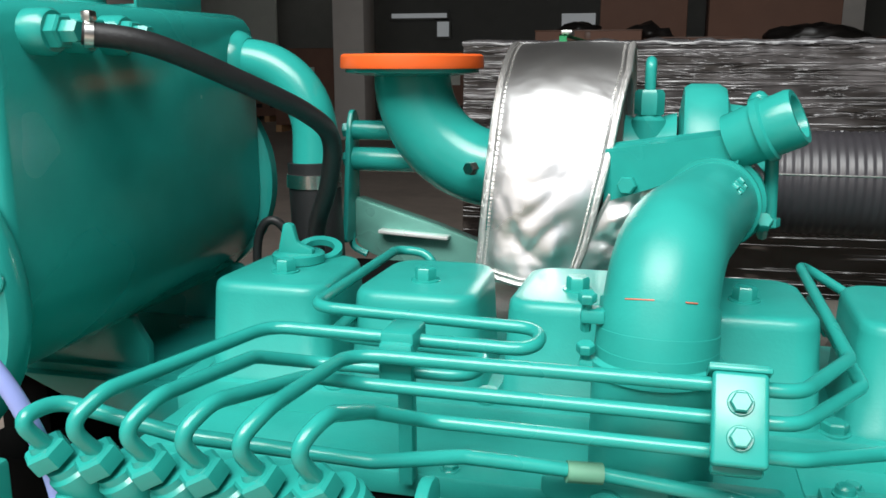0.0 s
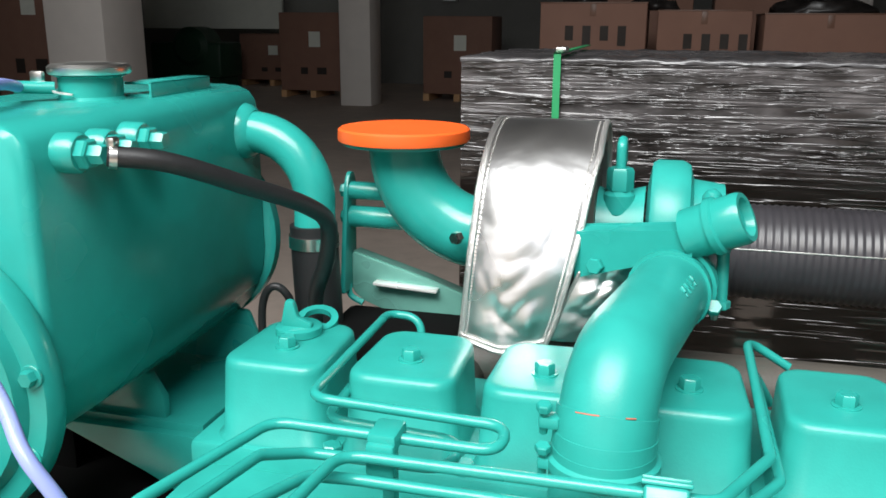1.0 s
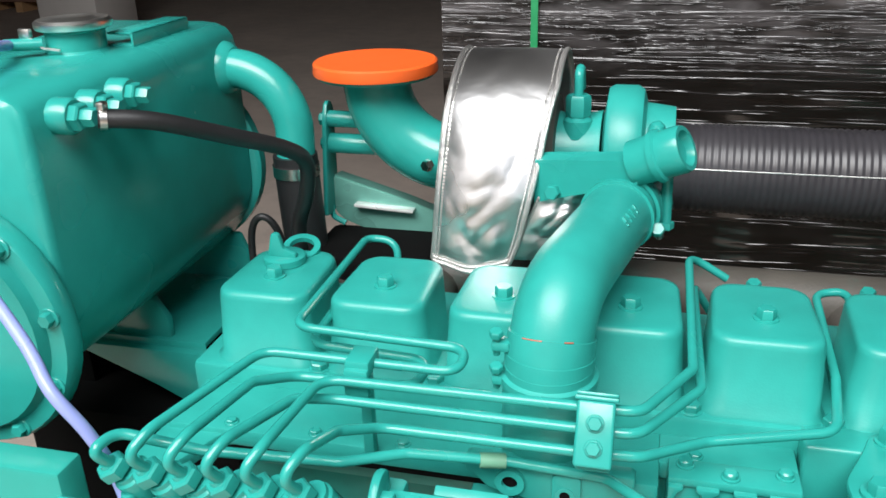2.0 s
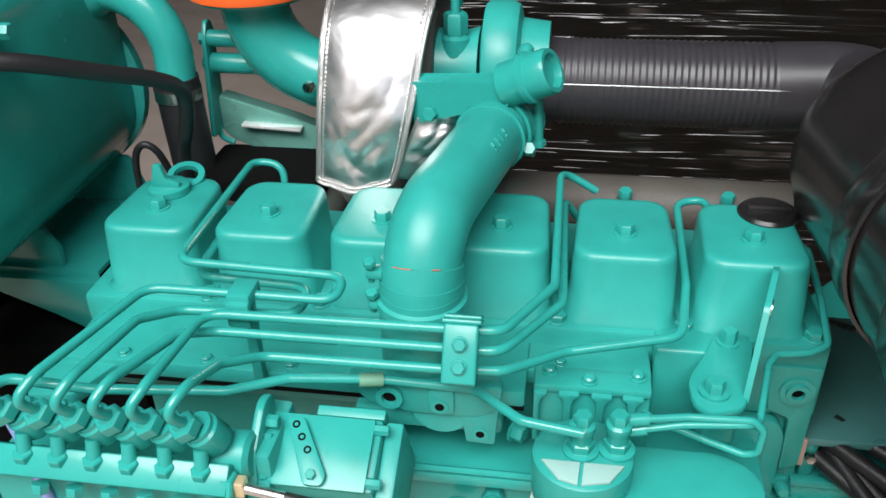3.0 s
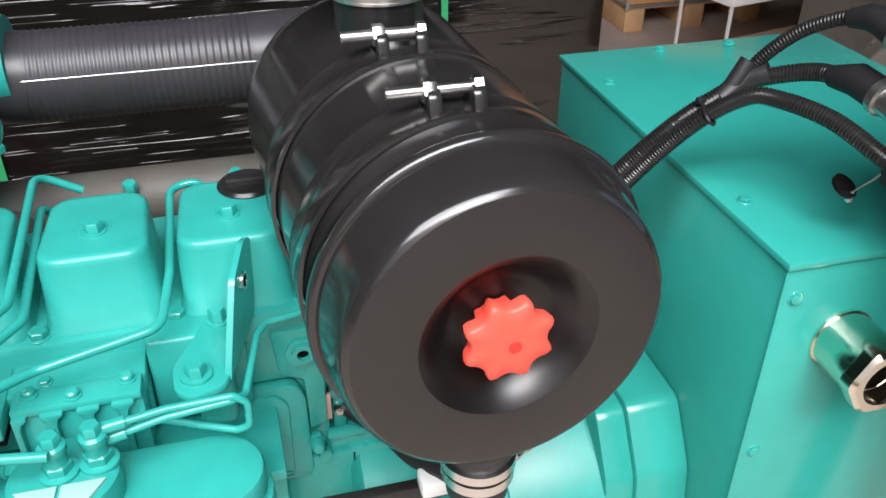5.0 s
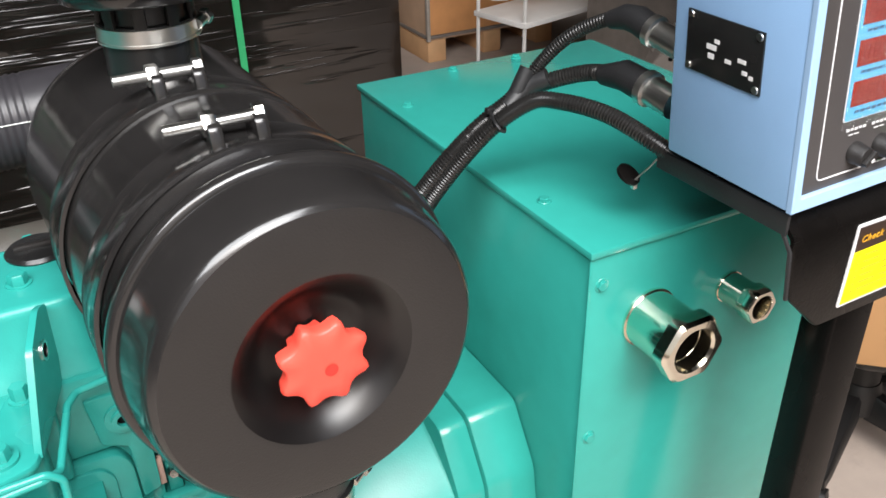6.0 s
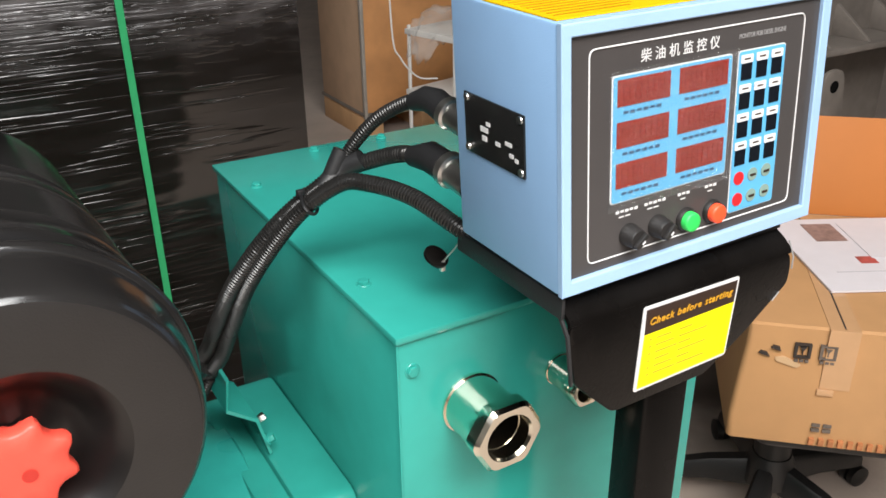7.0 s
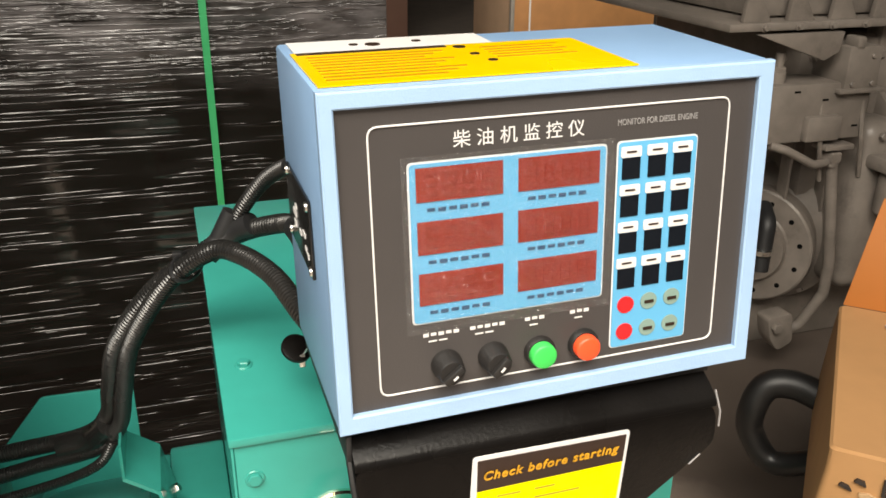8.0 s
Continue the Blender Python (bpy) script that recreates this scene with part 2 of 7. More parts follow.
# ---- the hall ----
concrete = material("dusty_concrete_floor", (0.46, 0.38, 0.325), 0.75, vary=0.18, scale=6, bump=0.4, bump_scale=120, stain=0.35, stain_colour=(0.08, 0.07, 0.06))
plaster = material("grey_plaster", (0.20, 0.20, 0.19), 0.85, vary=0.08, scale=3, bump=0.2)
column_paint = material("cream_column_paint", (0.74, 0.69, 0.65), 0.7, vary=0.06, scale=4, bump=0.2)
white_board = material("white_wall_panel", (0.75, 0.77, 0.70), 0.6, vary=0.05)
ceiling_paint = material("grey_ceiling", (0.14, 0.14, 0.135), 0.9, vary=0.1, scale=3)
plywood = material("pale_plywood", (0.62, 0.36, 0.18), 0.7, vary=0.2, scale=9, bump=0.2)
cardboard = material("brown_cardboard", (0.45, 0.24, 0.102), 0.8, vary=0.08, scale=14, bump=0.2, bump_scale=300)
carton_red = material("reddish_brown_carton", (0.26, 0.140, 0.102), 0.8, vary=0.1, scale=5)
carton_tape = material("dark_brown_carton_tape", (0.17, 0.085, 0.055), 0.45, vary=0.15, scale=8)
ink = material("dark_print", (0.03, 0.022, 0.018), 0.7, vary=0.2)
tape = material("clear_tape", (0.50, 0.29, 0.15), 0.14, vary=0.05)
window_glow = bpy.data.materials.new("daylit_window_pane")
window_glow.use_nodes = True
window_glow.node_tree.nodes["Principled BSDF"].inputs["Emission Color"].default_value = (0.9, 0.95, 1.0, 1)
window_glow.node_tree.nodes["Principled BSDF"].inputs["Emission Strength"].default_value = 0.16
# shade on the floor beside the grey engine, painted as a ragged brown patch
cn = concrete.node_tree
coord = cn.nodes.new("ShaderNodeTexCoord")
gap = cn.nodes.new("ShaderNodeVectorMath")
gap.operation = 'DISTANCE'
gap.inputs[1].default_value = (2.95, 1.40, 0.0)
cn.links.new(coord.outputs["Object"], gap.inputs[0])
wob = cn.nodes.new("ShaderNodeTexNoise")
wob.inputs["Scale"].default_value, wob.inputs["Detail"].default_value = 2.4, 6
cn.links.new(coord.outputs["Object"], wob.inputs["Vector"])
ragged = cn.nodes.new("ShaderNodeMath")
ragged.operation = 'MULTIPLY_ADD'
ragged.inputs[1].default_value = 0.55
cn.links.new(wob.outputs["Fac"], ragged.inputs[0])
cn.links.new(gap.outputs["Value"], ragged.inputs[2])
floor_shade_mask = cn.nodes.new("ShaderNodeMapRange")
floor_shade_mask.inputs[1].default_value, floor_shade_mask.inputs[2].default_value = 1.05, 1.38
floor_shade_mask.inputs[3].default_value, floor_shade_mask.inputs[4].default_value = 0.85, 0.0
cn.links.new(ragged.outputs[0], floor_shade_mask.inputs[0])
# oil mixes the painted shade's dark brown into the concrete
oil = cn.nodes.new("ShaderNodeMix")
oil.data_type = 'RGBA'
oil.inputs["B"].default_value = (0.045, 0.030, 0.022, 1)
cn.links.new(floor_shade_mask.outputs[0], oil.inputs["Factor"])
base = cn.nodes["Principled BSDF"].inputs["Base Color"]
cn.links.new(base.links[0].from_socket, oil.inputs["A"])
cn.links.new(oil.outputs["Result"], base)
grey_primer = material("grey_primer_paint", (0.20, 0.172, 0.150), 0.42, vary=0.3, scale=16, bump=0.6, bump_scale=160, stain=0.65, stain_colour=(0.05, 0.042, 0.036))


def structure(name, bm, mat, label, category):
    return tagged(part(name, bm, mat, None), label, category, kind="structure")


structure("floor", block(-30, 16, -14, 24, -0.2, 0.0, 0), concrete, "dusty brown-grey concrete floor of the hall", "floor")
structure("wall_north", block(-30, 16, 20.0, 20.3, 0, 6.2, 0), plaster, "grey plastered far wall of the hall", "wall")
structure("wall_west", block(-30.3, -30, -2.8, 20.3, 0, 6.2, 0), plaster, "grey plastered side wall of the hall", "wall")
structure("wall_east", block(16, 16.3, -2.8, 20.3, 0, 6.2, 0), plaster, "grey plastered side wall of the hall", "wall")
# unseen wall added; its gateway's east edge is set to shade the floor
structure("wall_south", join(block(-30, -2.4, -3.1, -2.8, 0, 6.2, 0), block(2.2, 16, -3.1, -2.8, 0, 6.2, 0), block(-2.4, 2.2, -3.1, -2.8, 5.5, 6.2, 0)),
          plaster, "unseen grey plastered front wall, its gateway narrowed to shade the floor", "wall")
structure("ceiling", block(-30.3, 16.3, -3.1, 20.3, 6.2, 6.5, 0), ceiling_paint, "dark grey ceiling of the hall", "ceiling")


def column(x0, x1, y0, y1):
    return structure("column", block(x0, x1, y0, y1, 0, 6.2, 0.02), column_paint, "cream painted square column in the hall", "column")


column(-5.47, -4.88, 14.1, 14.7)
column(-6.71, -5.93, 8.0, 8.8)
column(2.6, 3.25, 14.0, 14.6)
column(-13.5, -12.9, 16.0, 16.6)
structure("wall_panel", block(-11.6, -8.1, 17.4, 17.5, 1.32, 3.6, 0.01), white_board, "white panel hung on posts in the hall", "panel")


def far_window(x0, x1, z0, z1):
    w = thing("window", (x0, 19.95, z0), "small bright window in the far wall", "window", "windows in the far wall", "structure")
    part("window_frame", join(block(x0 - 0.06, x0, 19.9, 20.0, z0 - 0.06, z1 + 0.06, 0), block(x1, x1 + 0.06, 19.9, 20.0, z0 - 0.06, z1 + 0.06, 0),
                              block(x0, x1, 19.9, 20.0, z1, z1 + 0.06, 0), block(x0, x1, 19.9, 20.0, z0 - 0.06, z0, 0)), plaster, w)
    part("pane", block(x0, x1, 19.93, 19.97, z0, z1, 0), window_glow, w)


far_window(-6.2, -4.8, 2.44, 2.55)
far_window(-5.05, -4.75, 2.0, 2.35)
far_window(-2.05, -1.27, 1.95, 2.5)
far_window(2.75, 3.25, 1.75, 2.5)

lamp_glow = bpy.data.materials.new("lit_tube")
lamp_glow.use_nodes = True
lamp_glow.node_tree.nodes["Principled BSDF"].inputs["Emission Color"].default_value = (1, 0.98, 0.92, 1)
lamp_glow.node_tree.nodes["Principled BSDF"].inputs["Emission Strength"].default_value = 6.0
lamp = thing("ceiling_light", (-7.9, 18.0, 3.2), "lit white tube lamp hanging in the hall", "ceiling light")
part("tube", sweep([(-8.35, 18.0, 3.2), (-7.75, 18.0, 3.12)], 0.06, 10), lamp_glow, lamp)
part("housing", block(-8.35, -7.75, 17.93, 18.07, 3.24, 3.32, 0.01), plaster, lamp)
part("hanger", join(sweep([(-8.2, 18.0, 3.3), (-8.2, 18.0, 6.2)], 0.01, 6), sweep([(-7.9, 18.0, 3.3), (-7.9, 18.0, 6.2)], 0.01, 6)), plaster, lamp)


# ---- crates and cartons far behind ----
def far_crate(x0, x1, y0, z1, depth=1.0, plank=True):
    c = thing("wooden_crate", ((x0 + x1) / 2, y0 + depth / 2, 0), "tall reddish-brown shipping crate with a paper label", "crate", "crates along the far side")
    part("body", block(x0, x1, y0, y0 + depth, 0.14, z1, 0.02), carton_red, c)
    for a in (x0, (x0 + x1) / 2 - 0.06, x1 - 0.12):
        part("pallet_runner", block(a, a + 0.12, y0, y0 + depth, 0, 0.14, 0), plywood, c)
    mx, h = (x0 + x1) / 2, z1
    part("paper_label", block(mx - 0.06, mx + 0.18, y0 - 0.012, y0 - 0.004, h * 0.6, h * 0.78, 0), white_board, c)
    part("printed_mark", block(mx - 0.25, mx - 0.1, y0 - 0.012, y0 - 0.004, h * 0.28, h * 0.36, 0), ink, c)
    part("printed_mark", block(mx + 0.1, mx + 0.3, y0 - 0.012, y0 - 0.004, h * 0.28, h * 0.36, 0), ink, c)
    return c


far_crate(-7.3, -5.9, 15.5, 1.66)
far_crate(-4.3, -2.95, 15.5, 1.6)
far_crate(-9.6, -8.0, 18.2, 1.2)
far_crate(-12.2, -11.0, 11.0, 1.75)
far_crate(-9.4, -8.2, 10.2, 2.6)


def far_carton(x0, x1, y0, z0, z1, depth=0.9, marks=True):
    c = thing("cardboard_carton", ((x0 + x1) / 2, y0 + depth / 2, z0), "closed brown cardboard carton with dark printed marks", "carton", "cartons stacked behind the wrapped crate")
    part("body", block(x0, x1, y0, y0 + depth, z0, z1, 0.015), carton_red, c)
    part("tape_seam", block((x0 + x1) / 2 - 0.03, (x0 + x1) / 2 + 0.03, y0 - 0.003, y0 + 0.02, z1 - 0.13, z1 - 0.012, 0.001), carton_tape, c)
    part("lid_edge", block(x0 - 0.004, x1 + 0.004, y0 - 0.004, y0 + depth + 0.004, z1 - 0.010, z1 + 0.004, 0.002), carton_tape, c)
    if marks:
        for k in range(4):
            part("printed_mark", block(x0 + 0.25 + k * 0.17, x0 + 0.33 + k * 0.17, y0 - 0.008, y0 - 0.003, z1 - 0.36 - 0.05 * (k % 2), z1 - 0.22, 0), ink, c)
    return c


far_carton(-0.95, 0.08, 8.0, 0.85, 1.68)
far_carton(0.18, 1.05, 8.1, 0.85, 1.61)
far_carton(1.15, 2.3, 8.0, 0.85, 1.58, marks=False)
far_carton(2.35, 3.5, 8.0, 0.85, 1.62, marks=False)
for k, (a, b2) in enumerate(((-0.95, 0.08), (0.18, 1.05), (1.15, 2.3), (2.35, 3.5))):
    far_carton(a, b2, 8.0, 0.0, 0.845, marks=False)
far_carton(-0.5, 0.55, 10.5, 0.0, 2.9, marks=False)
far_carton(0.8, 2.3, 10.5, 0.0, 2.35, marks=False)

tarp = material("dark_plastic_sheet", (0.02, 0.017, 0.016), 0.4, vary=0.4, scale=8, bump=0.5, bump_scale=30)


def heap(x, y, z, rx, ry, rz, seed):
    """A loose folded sheet lying on a carton."""
    b = bmesh.new()
    bmesh.ops.create_icosphere(b, subdivisions=3, radius=1.0)
    for v in b.verts:
        k = 1 + 0.45 * noise.noise(v.co * 1.9 + V(seed, 0, 0)) + 0.15 * noise.noise(v.co * 5 + V(0, seed, 0))
        v.co = V(x + v.co.x * rx * k, y + v.co.y * ry * k, z + max(v.co.z, 0.0) * rz * k)
    t = thing("folded_sheet", (x, y, z), "dark plastic sheet folded loosely on the cartons", "sheet", "loose sheets on the cartons")
    part("sheet", b, tarp, t, sharp=180)


heap(0.13, 8.45, 1.615, 0.24, 0.3, 0.14, 1.0)
heap(-0.55, 8.4, 1.68, 0.2, 0.3, 0.09, 4.0)
heap(1.7, 8.4, 1.58, 0.4, 0.3, 0.16, 7.0)

# dark green machine under the white panel
green_machine = material("dark_green_machine", (0.01, 0.05, 0.025), 0.5)
mach = thing("parked_machine", (-9.6, 16.3, 0), "dark green machine standing below the white panel", "machine")
part("body", block(-10.6, -8.9, 16.0, 17.0, 0.3, 1.05, 0.08), green_machine, mach)
part("hood", lathe([(0.3, 0), (0.42, 0.1), (0.42, 0.7), (0.25, 0.8)], (-9.6, 15.9, 0.95), (0, 1, 0), 20), green_machine, mach)
for fx in (-10.5, -9.2):
    part("foot", block(fx, fx + 0.2, 16.1, 16.9, 0, 0.3, 0), green_machine, mach)

# ---- the crate wrapped in black film ----
film = bpy.data.materials.new("black_stretch_film")
film.use_nodes = True
nt = film.node_tree
bs = nt.nodes["Principled BSDF"]
tc = nt.nodes.new("ShaderNodeTexCoord")


def film_noise(along, up, detail, bend):
    mp = nt.nodes.new("ShaderNodeMapping")
    mp.inputs["Scale"].default_value = (along, along, up)
    mp.inputs["Rotation"].default_value = (0, radians(1.5), 0)
    nt.links.new(tc.outputs["Object"], mp.inputs["Vector"])
    n = nt.nodes.new("ShaderNodeTexNoise")
    n.inputs["Scale"].default_value, n.inputs["Detail"].default_value, n.inputs["Distortion"].default_value = 1.0, detail, bend
    nt.links.new(mp.outputs[0], n.inputs["Vector"])
    return n.outputs["Fac"]


def film_map(source, a, b, c, d):
    r = nt.nodes.new("ShaderNodeMapRange")
    r.interpolation_type = 'SMOOTHSTEP'
    r.inputs[1].default_value, r.inputs[2].default_value, r.inputs[3].default_value, r.inputs[4].default_value = a, b, c, d
    nt.links.new(source, r.inputs[0])
    return r.outputs[0]


def film_math(kind, a, b):
    m = nt.nodes.new("ShaderNodeMath")
    m.operation = kind
    nt.links.new(a, m.inputs[0])
    nt.links.new(b, m.inputs[1])
    return m.outputs[0]


# long tight creases low down, short crinkles towards the top, where the layers overlap
sep = nt.nodes.new("ShaderNodeSeparateXYZ")
nt.links.new(tc.outputs["Object"], sep.inputs[0])


def lifted(source):
    """More of the creases come through towards the top."""
    return film_math('ADD', source, film_map(sep.outputs["Z"], 1.00, 1.30, -0.005, 0.075))


long_crease = film_map(lifted(film_noise(1.6, 48.0, 2, 0.6)), 0.575, 0.69, 0.0, 1.0)
fine_crease = film_map(lifted(film_noise(2.6, 120.0, 1, 0.3)), 0.60, 0.70, 0.0, 0.5)
# the film is drawn smooth towards the far end of the crate
drawn = film_map(film_math('ADD', sep.outputs["X"], film_map(film_noise(0.9, 9.0, 3, 0.0), 0.3, 0.7, -0.25, 0.25)), 1.14, 1.42, 1.0, 0.0)
short_crease = film_map(film_noise(10.0, 90.0, 3, 0.4), 0.50, 0.66, 0.0, 1.4)
upper = film_map(sep.outputs["Z"], 1.10, 1.36, 0.0, 1.0)
crinkle = film_math('MULTIPLY', short_crease, upper)
height = film_math('ADD', film_math('MULTIPLY', film_math('ADD', long_crease, fine_crease), drawn), crinkle)
bp = nt.nodes.new("ShaderNodeBump")
bp.inputs["Strength"].default_value, bp.inputs["Distance"].default_value = 1.0, 0.0022
nt.links.new(height, bp.inputs["Height"])
nt.links.new(bp.outputs[0], bs.inputs["Normal"])
# dust and the upper film's sheen, both put into the colour as pale grey
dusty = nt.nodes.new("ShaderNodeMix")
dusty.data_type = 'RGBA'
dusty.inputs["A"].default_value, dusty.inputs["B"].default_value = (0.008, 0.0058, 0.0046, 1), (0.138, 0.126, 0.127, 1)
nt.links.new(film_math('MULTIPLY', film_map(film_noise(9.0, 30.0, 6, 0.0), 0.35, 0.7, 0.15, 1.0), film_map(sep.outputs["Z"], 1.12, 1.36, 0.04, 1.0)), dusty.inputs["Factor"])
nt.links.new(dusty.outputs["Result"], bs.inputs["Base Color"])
nt.links.new(film_map(sep.outputs["Z"], 1.10, 1.38, 0.08, 0.17), bs.inputs["Roughness"])
bs.inputs["Specular IOR Level"].default_value = 0.66
film_top = material("dusty_film_top", (0.075, 0.070, 0.072), 0.22, vary=0.5, scale=26, bump=0.9, bump_scale=60, stain=0.6, stain_colour=(0.03, 0.028, 0.027))


def wrapped_face(x0, x1, y, z0, z1, nx, nz, seed):
    """A film face with real folds, many and low."""
    b = bmesh.new()
    rows = []
    for j in range(nz + 1):
        row = []
        for i in range(nx + 1):
            x, z = x0 + (x1 - x0) * i / nx, z0 + (z1 - z0) * j / nz
            edge = min(i, nx - i, j, nz - j) > 0
            calm = max(0.1, min(1.0, (1.38 - x) / 0.25))
            d = calm * (0.0022 * noise.noise(V(x * 1.3, z * 22, seed)) + 0.0009 * noise.noise(V(x * 4, z * 50, seed + 5))) if edge else 0
            row.append(b.verts.new((x, y - 0.004 - d, z)))
        rows.append(row)
    for a, c in zip(rows, rows[1:]):
        for i in range(nx):
            b.faces.new((a[i], a[i + 1], c[i + 1], c[i]))
    return b


def crumpled_top(x0, x1, y0, y1, z, nx, ny):
    """Film gathered over the top, with a turned-down hem along the front."""
    rows = []
    for j in range(-3, ny + 1):
        row = []
        for i in range(nx + 1):
            x = x0 + (x1 - x0) * i / nx
            y = y0 + (y1 - y0) * max(j, 0) / ny
            lift = 0.007 * abs(noise.noise(V(x * 14, y * 22, 2.0))) + 0.005 * abs(noise.noise(V(x * 45, y * 40, 6.0)))
            fold = 0.011 * max(0.0, noise.noise(V(x * 20, 3.0, 8.0))) * (1 if 0 <= j < 4 else 0)
            drop = 0.0028 * max(-j, 0) * (1 + 0.6 * noise.noise(V(x * 26, 1.0, 4.0)))
            out = 0.003 * max(-j, 0) * abs(noise.noise(V(x * 30, 5.0, 9.0)))
            row.append(V(x, y - out - (0.002 if j < 0 else 0), z + (lift + fold if j >= 0 else 0.002) - drop))
        rows.append(row)
    return loft(rows, cap=False, closed=False)


strap_green = material("green_strapping", (0.03, 0.32, 0.12), 0.4, vary=0.1)
wrap = thing("wrapped_crate", (0.7, 1.6, 0), "long crate wrapped in glossy black stretch film on a pallet", "crate")
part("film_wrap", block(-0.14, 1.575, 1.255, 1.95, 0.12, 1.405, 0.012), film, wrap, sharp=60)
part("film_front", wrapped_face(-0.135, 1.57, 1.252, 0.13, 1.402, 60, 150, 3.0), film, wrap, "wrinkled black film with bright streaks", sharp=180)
part("film_top", crumpled_top(-0.138, 1.573, 1.2485, 1.945, 1.4085, 150, 44), film_top, wrap, "grey dusty film folded over the top", sharp=180)
for a in (-0.1, 0.65, 1.4):
    part("pallet_runner", block(a, a + 0.14, 1.26, 1.94, 0, 0.12, 0.004), plywood, wrap)
for sx in (0.085, 1.148):
    part("strap", join(block(sx - 0.008, sx + 0.008, 1.232, 1.236, 0.12, 1.424, 0), block(sx - 0.008, sx + 0.008, 1.232, 1.95, 1.4205, 1.424, 0)), strap_green, wrap, "green plastic strapping band")
part("buckle", block(0.075, 0.1, 1.27, 1.33, 1.424, 1.434, 0.003), steel, wrap)

# ---- plywood crate, rack and chair behind the control box ----
pc = thing("plywood_crate", (3.3, 4.0, 0), "pale plywood crate with steel corner straps on a pallet", "crate")
# crate faces coloured apart, beige and orange, for the light each one gets
part("body", block(2.87, 3.75, 3.64, 4.25, 0.13, 1.6, 0.006), material("lit_side_plywood", (0.56, 0.37, 0.24), 0.7, vary=0.15, scale=9, bump=0.2, stain=0.2, stain_colour=(0.30, 0.22, 0.16)), pc)
part("steel_band", block(2.862, 3.758, 3.632, 4.258, 0.142, 0.160, 0.002), grey_primer, pc)
part("corner_strip", block(2.862, 2.882, 3.624, 3.650, 0.13, 1.6, 0.002), material("dull_galvanised_strip", (0.46, 0.42, 0.37), 0.5, metal=0.3, vary=0.2, scale=20), pc, "dull galvanised corner strip")
# thin sheet added to carry the front face's warmer tone
part("front_board", block(2.884, 3.748, 3.629, 3.6395, 0.165, 1.58, 0.001), material("orange_brown_plywood", (0.64, 0.30, 0.115), 0.65, vary=0.25, scale=7, bump=0.2), pc, "thin sheet added for the front's orange-brown tone")
for a in (2.87, 3.25, 3.63):
    part("pallet_runner", block(a, a + 0.12, 3.64, 4.25, 0, 0.13, 0.004), plywood, pc)

white_metal = material("off_white_painted_metal", (0.80, 0.77, 0.73), 0.5, vary=0.08, scale=10)
rack = thing("metal_rack", (2.9, 2.4, 0), "off-white metal shelf rack with slim posts", "shelf rack")
RM = Matrix.Translation((2.855, 2.60, 0)) @ Matrix.Rotation(radians(13), 4, 'Z')
for px, py in ((0.0, 0.0), (0.9, 0.0), (0.0, 0.32), (0.9, 0.32)):
    part("post", turned(block(px, px + 0.014, py, py + 0.014, 0, 0.80, 0.002), RM), white_metal, rack)
for zz in (0.12, 0.455, 0.755):
    part("shelf", turned(join(block(-0.004, 0.924, -0.004, 0.344, zz + 0.022, zz + 0.026, 0.001), block(-0.006, 0.926, -0.006, -0.002, zz, zz + 0.026, 0.001), block(-0.006, -0.002, -0.002, 0.344, zz, zz + 0.026, 0.001)), RM), white_metal, rack)
clear_bag = material("clear_crumpled_plastic", (0.86, 0.84, 0.80), 0.16, vary=0.05, bump=0.9, bump_scale=24, alpha=0.2)
bag = thing("plastic_bag", (2.84, 2.83, 0.781), "clear crumpled plastic bag lying on the metal rack", "bag")
bb = bmesh.new()
bmesh.ops.create_icosphere(bb, subdivisions=4, radius=1.0)
for v in bb.verts:
    k = 1 + 0.40 * noise.noise(v.co * 2.1 + V(3, 1, 0)) + 0.18 * noise.noise(v.co * 6 + V(0, 5, 2))
    u, w, h = v.co.x * 0.17 * k, v.co.y * 0.13 * k, max(v.co.z, 0.0) * 0.11 * k
    over = max(0.0, -u - 0.075)
    v.co = RM @ V(0.075 + u * (1 if over == 0 else 0.80), 0.18 + w, 0.7825 + h - over * 1.4)
part("film", bb, clear_bag, bag, sharp=180).visible_shadow = False
cable = thing("loose_cable", (2.7, 2.5, 0.97), "thin pale cable hanging beside the rack", "cable")
part("wire", sweep(spline([(2.55, 2.66, 1.5), (2.56, 2.66, 0.85), (2.60, 2.66, 0.71), (2.69, 2.66, 0.61), (2.80, 2.67, 0.585)]), 0.0042, 8), white_metal, cable)

# office chair with a carton on its seat
chair_black = material("black_chair_plastic", (0.009, 0.0085, 0.0085), 0.42, vary=0.25, bump=0.2, bump_scale=260)
chair = thing("office_chair", (2.365, 0.270, 0), "black office chair with a five-star base", "chair")
CB = Matrix.Translation((2.053, 0.162, 0.5005)) @ Matrix.Rotation(radians(-42.7), 4, 'Z')
part("seat", turned(block(0.06, 0.56, 0.06, 0.56, -0.135, -0.061, 0.030, 4), CB), chair_black, chair)
ARM = [(2.440, 0.58, 0.490), (2.395, 0.625, 0.505), (2.345, 0.655, 0.495), (2.316, 0.66, 0.440), (2.318, 0.655, 0.370), (2.355, 0.60, 0.310), (2.43, 0.50, 0.375)]
part("armrest", sweep(spline(ARM), lambda s_: 0.036 - 0.008 * s_, 16), chair_black, chair)

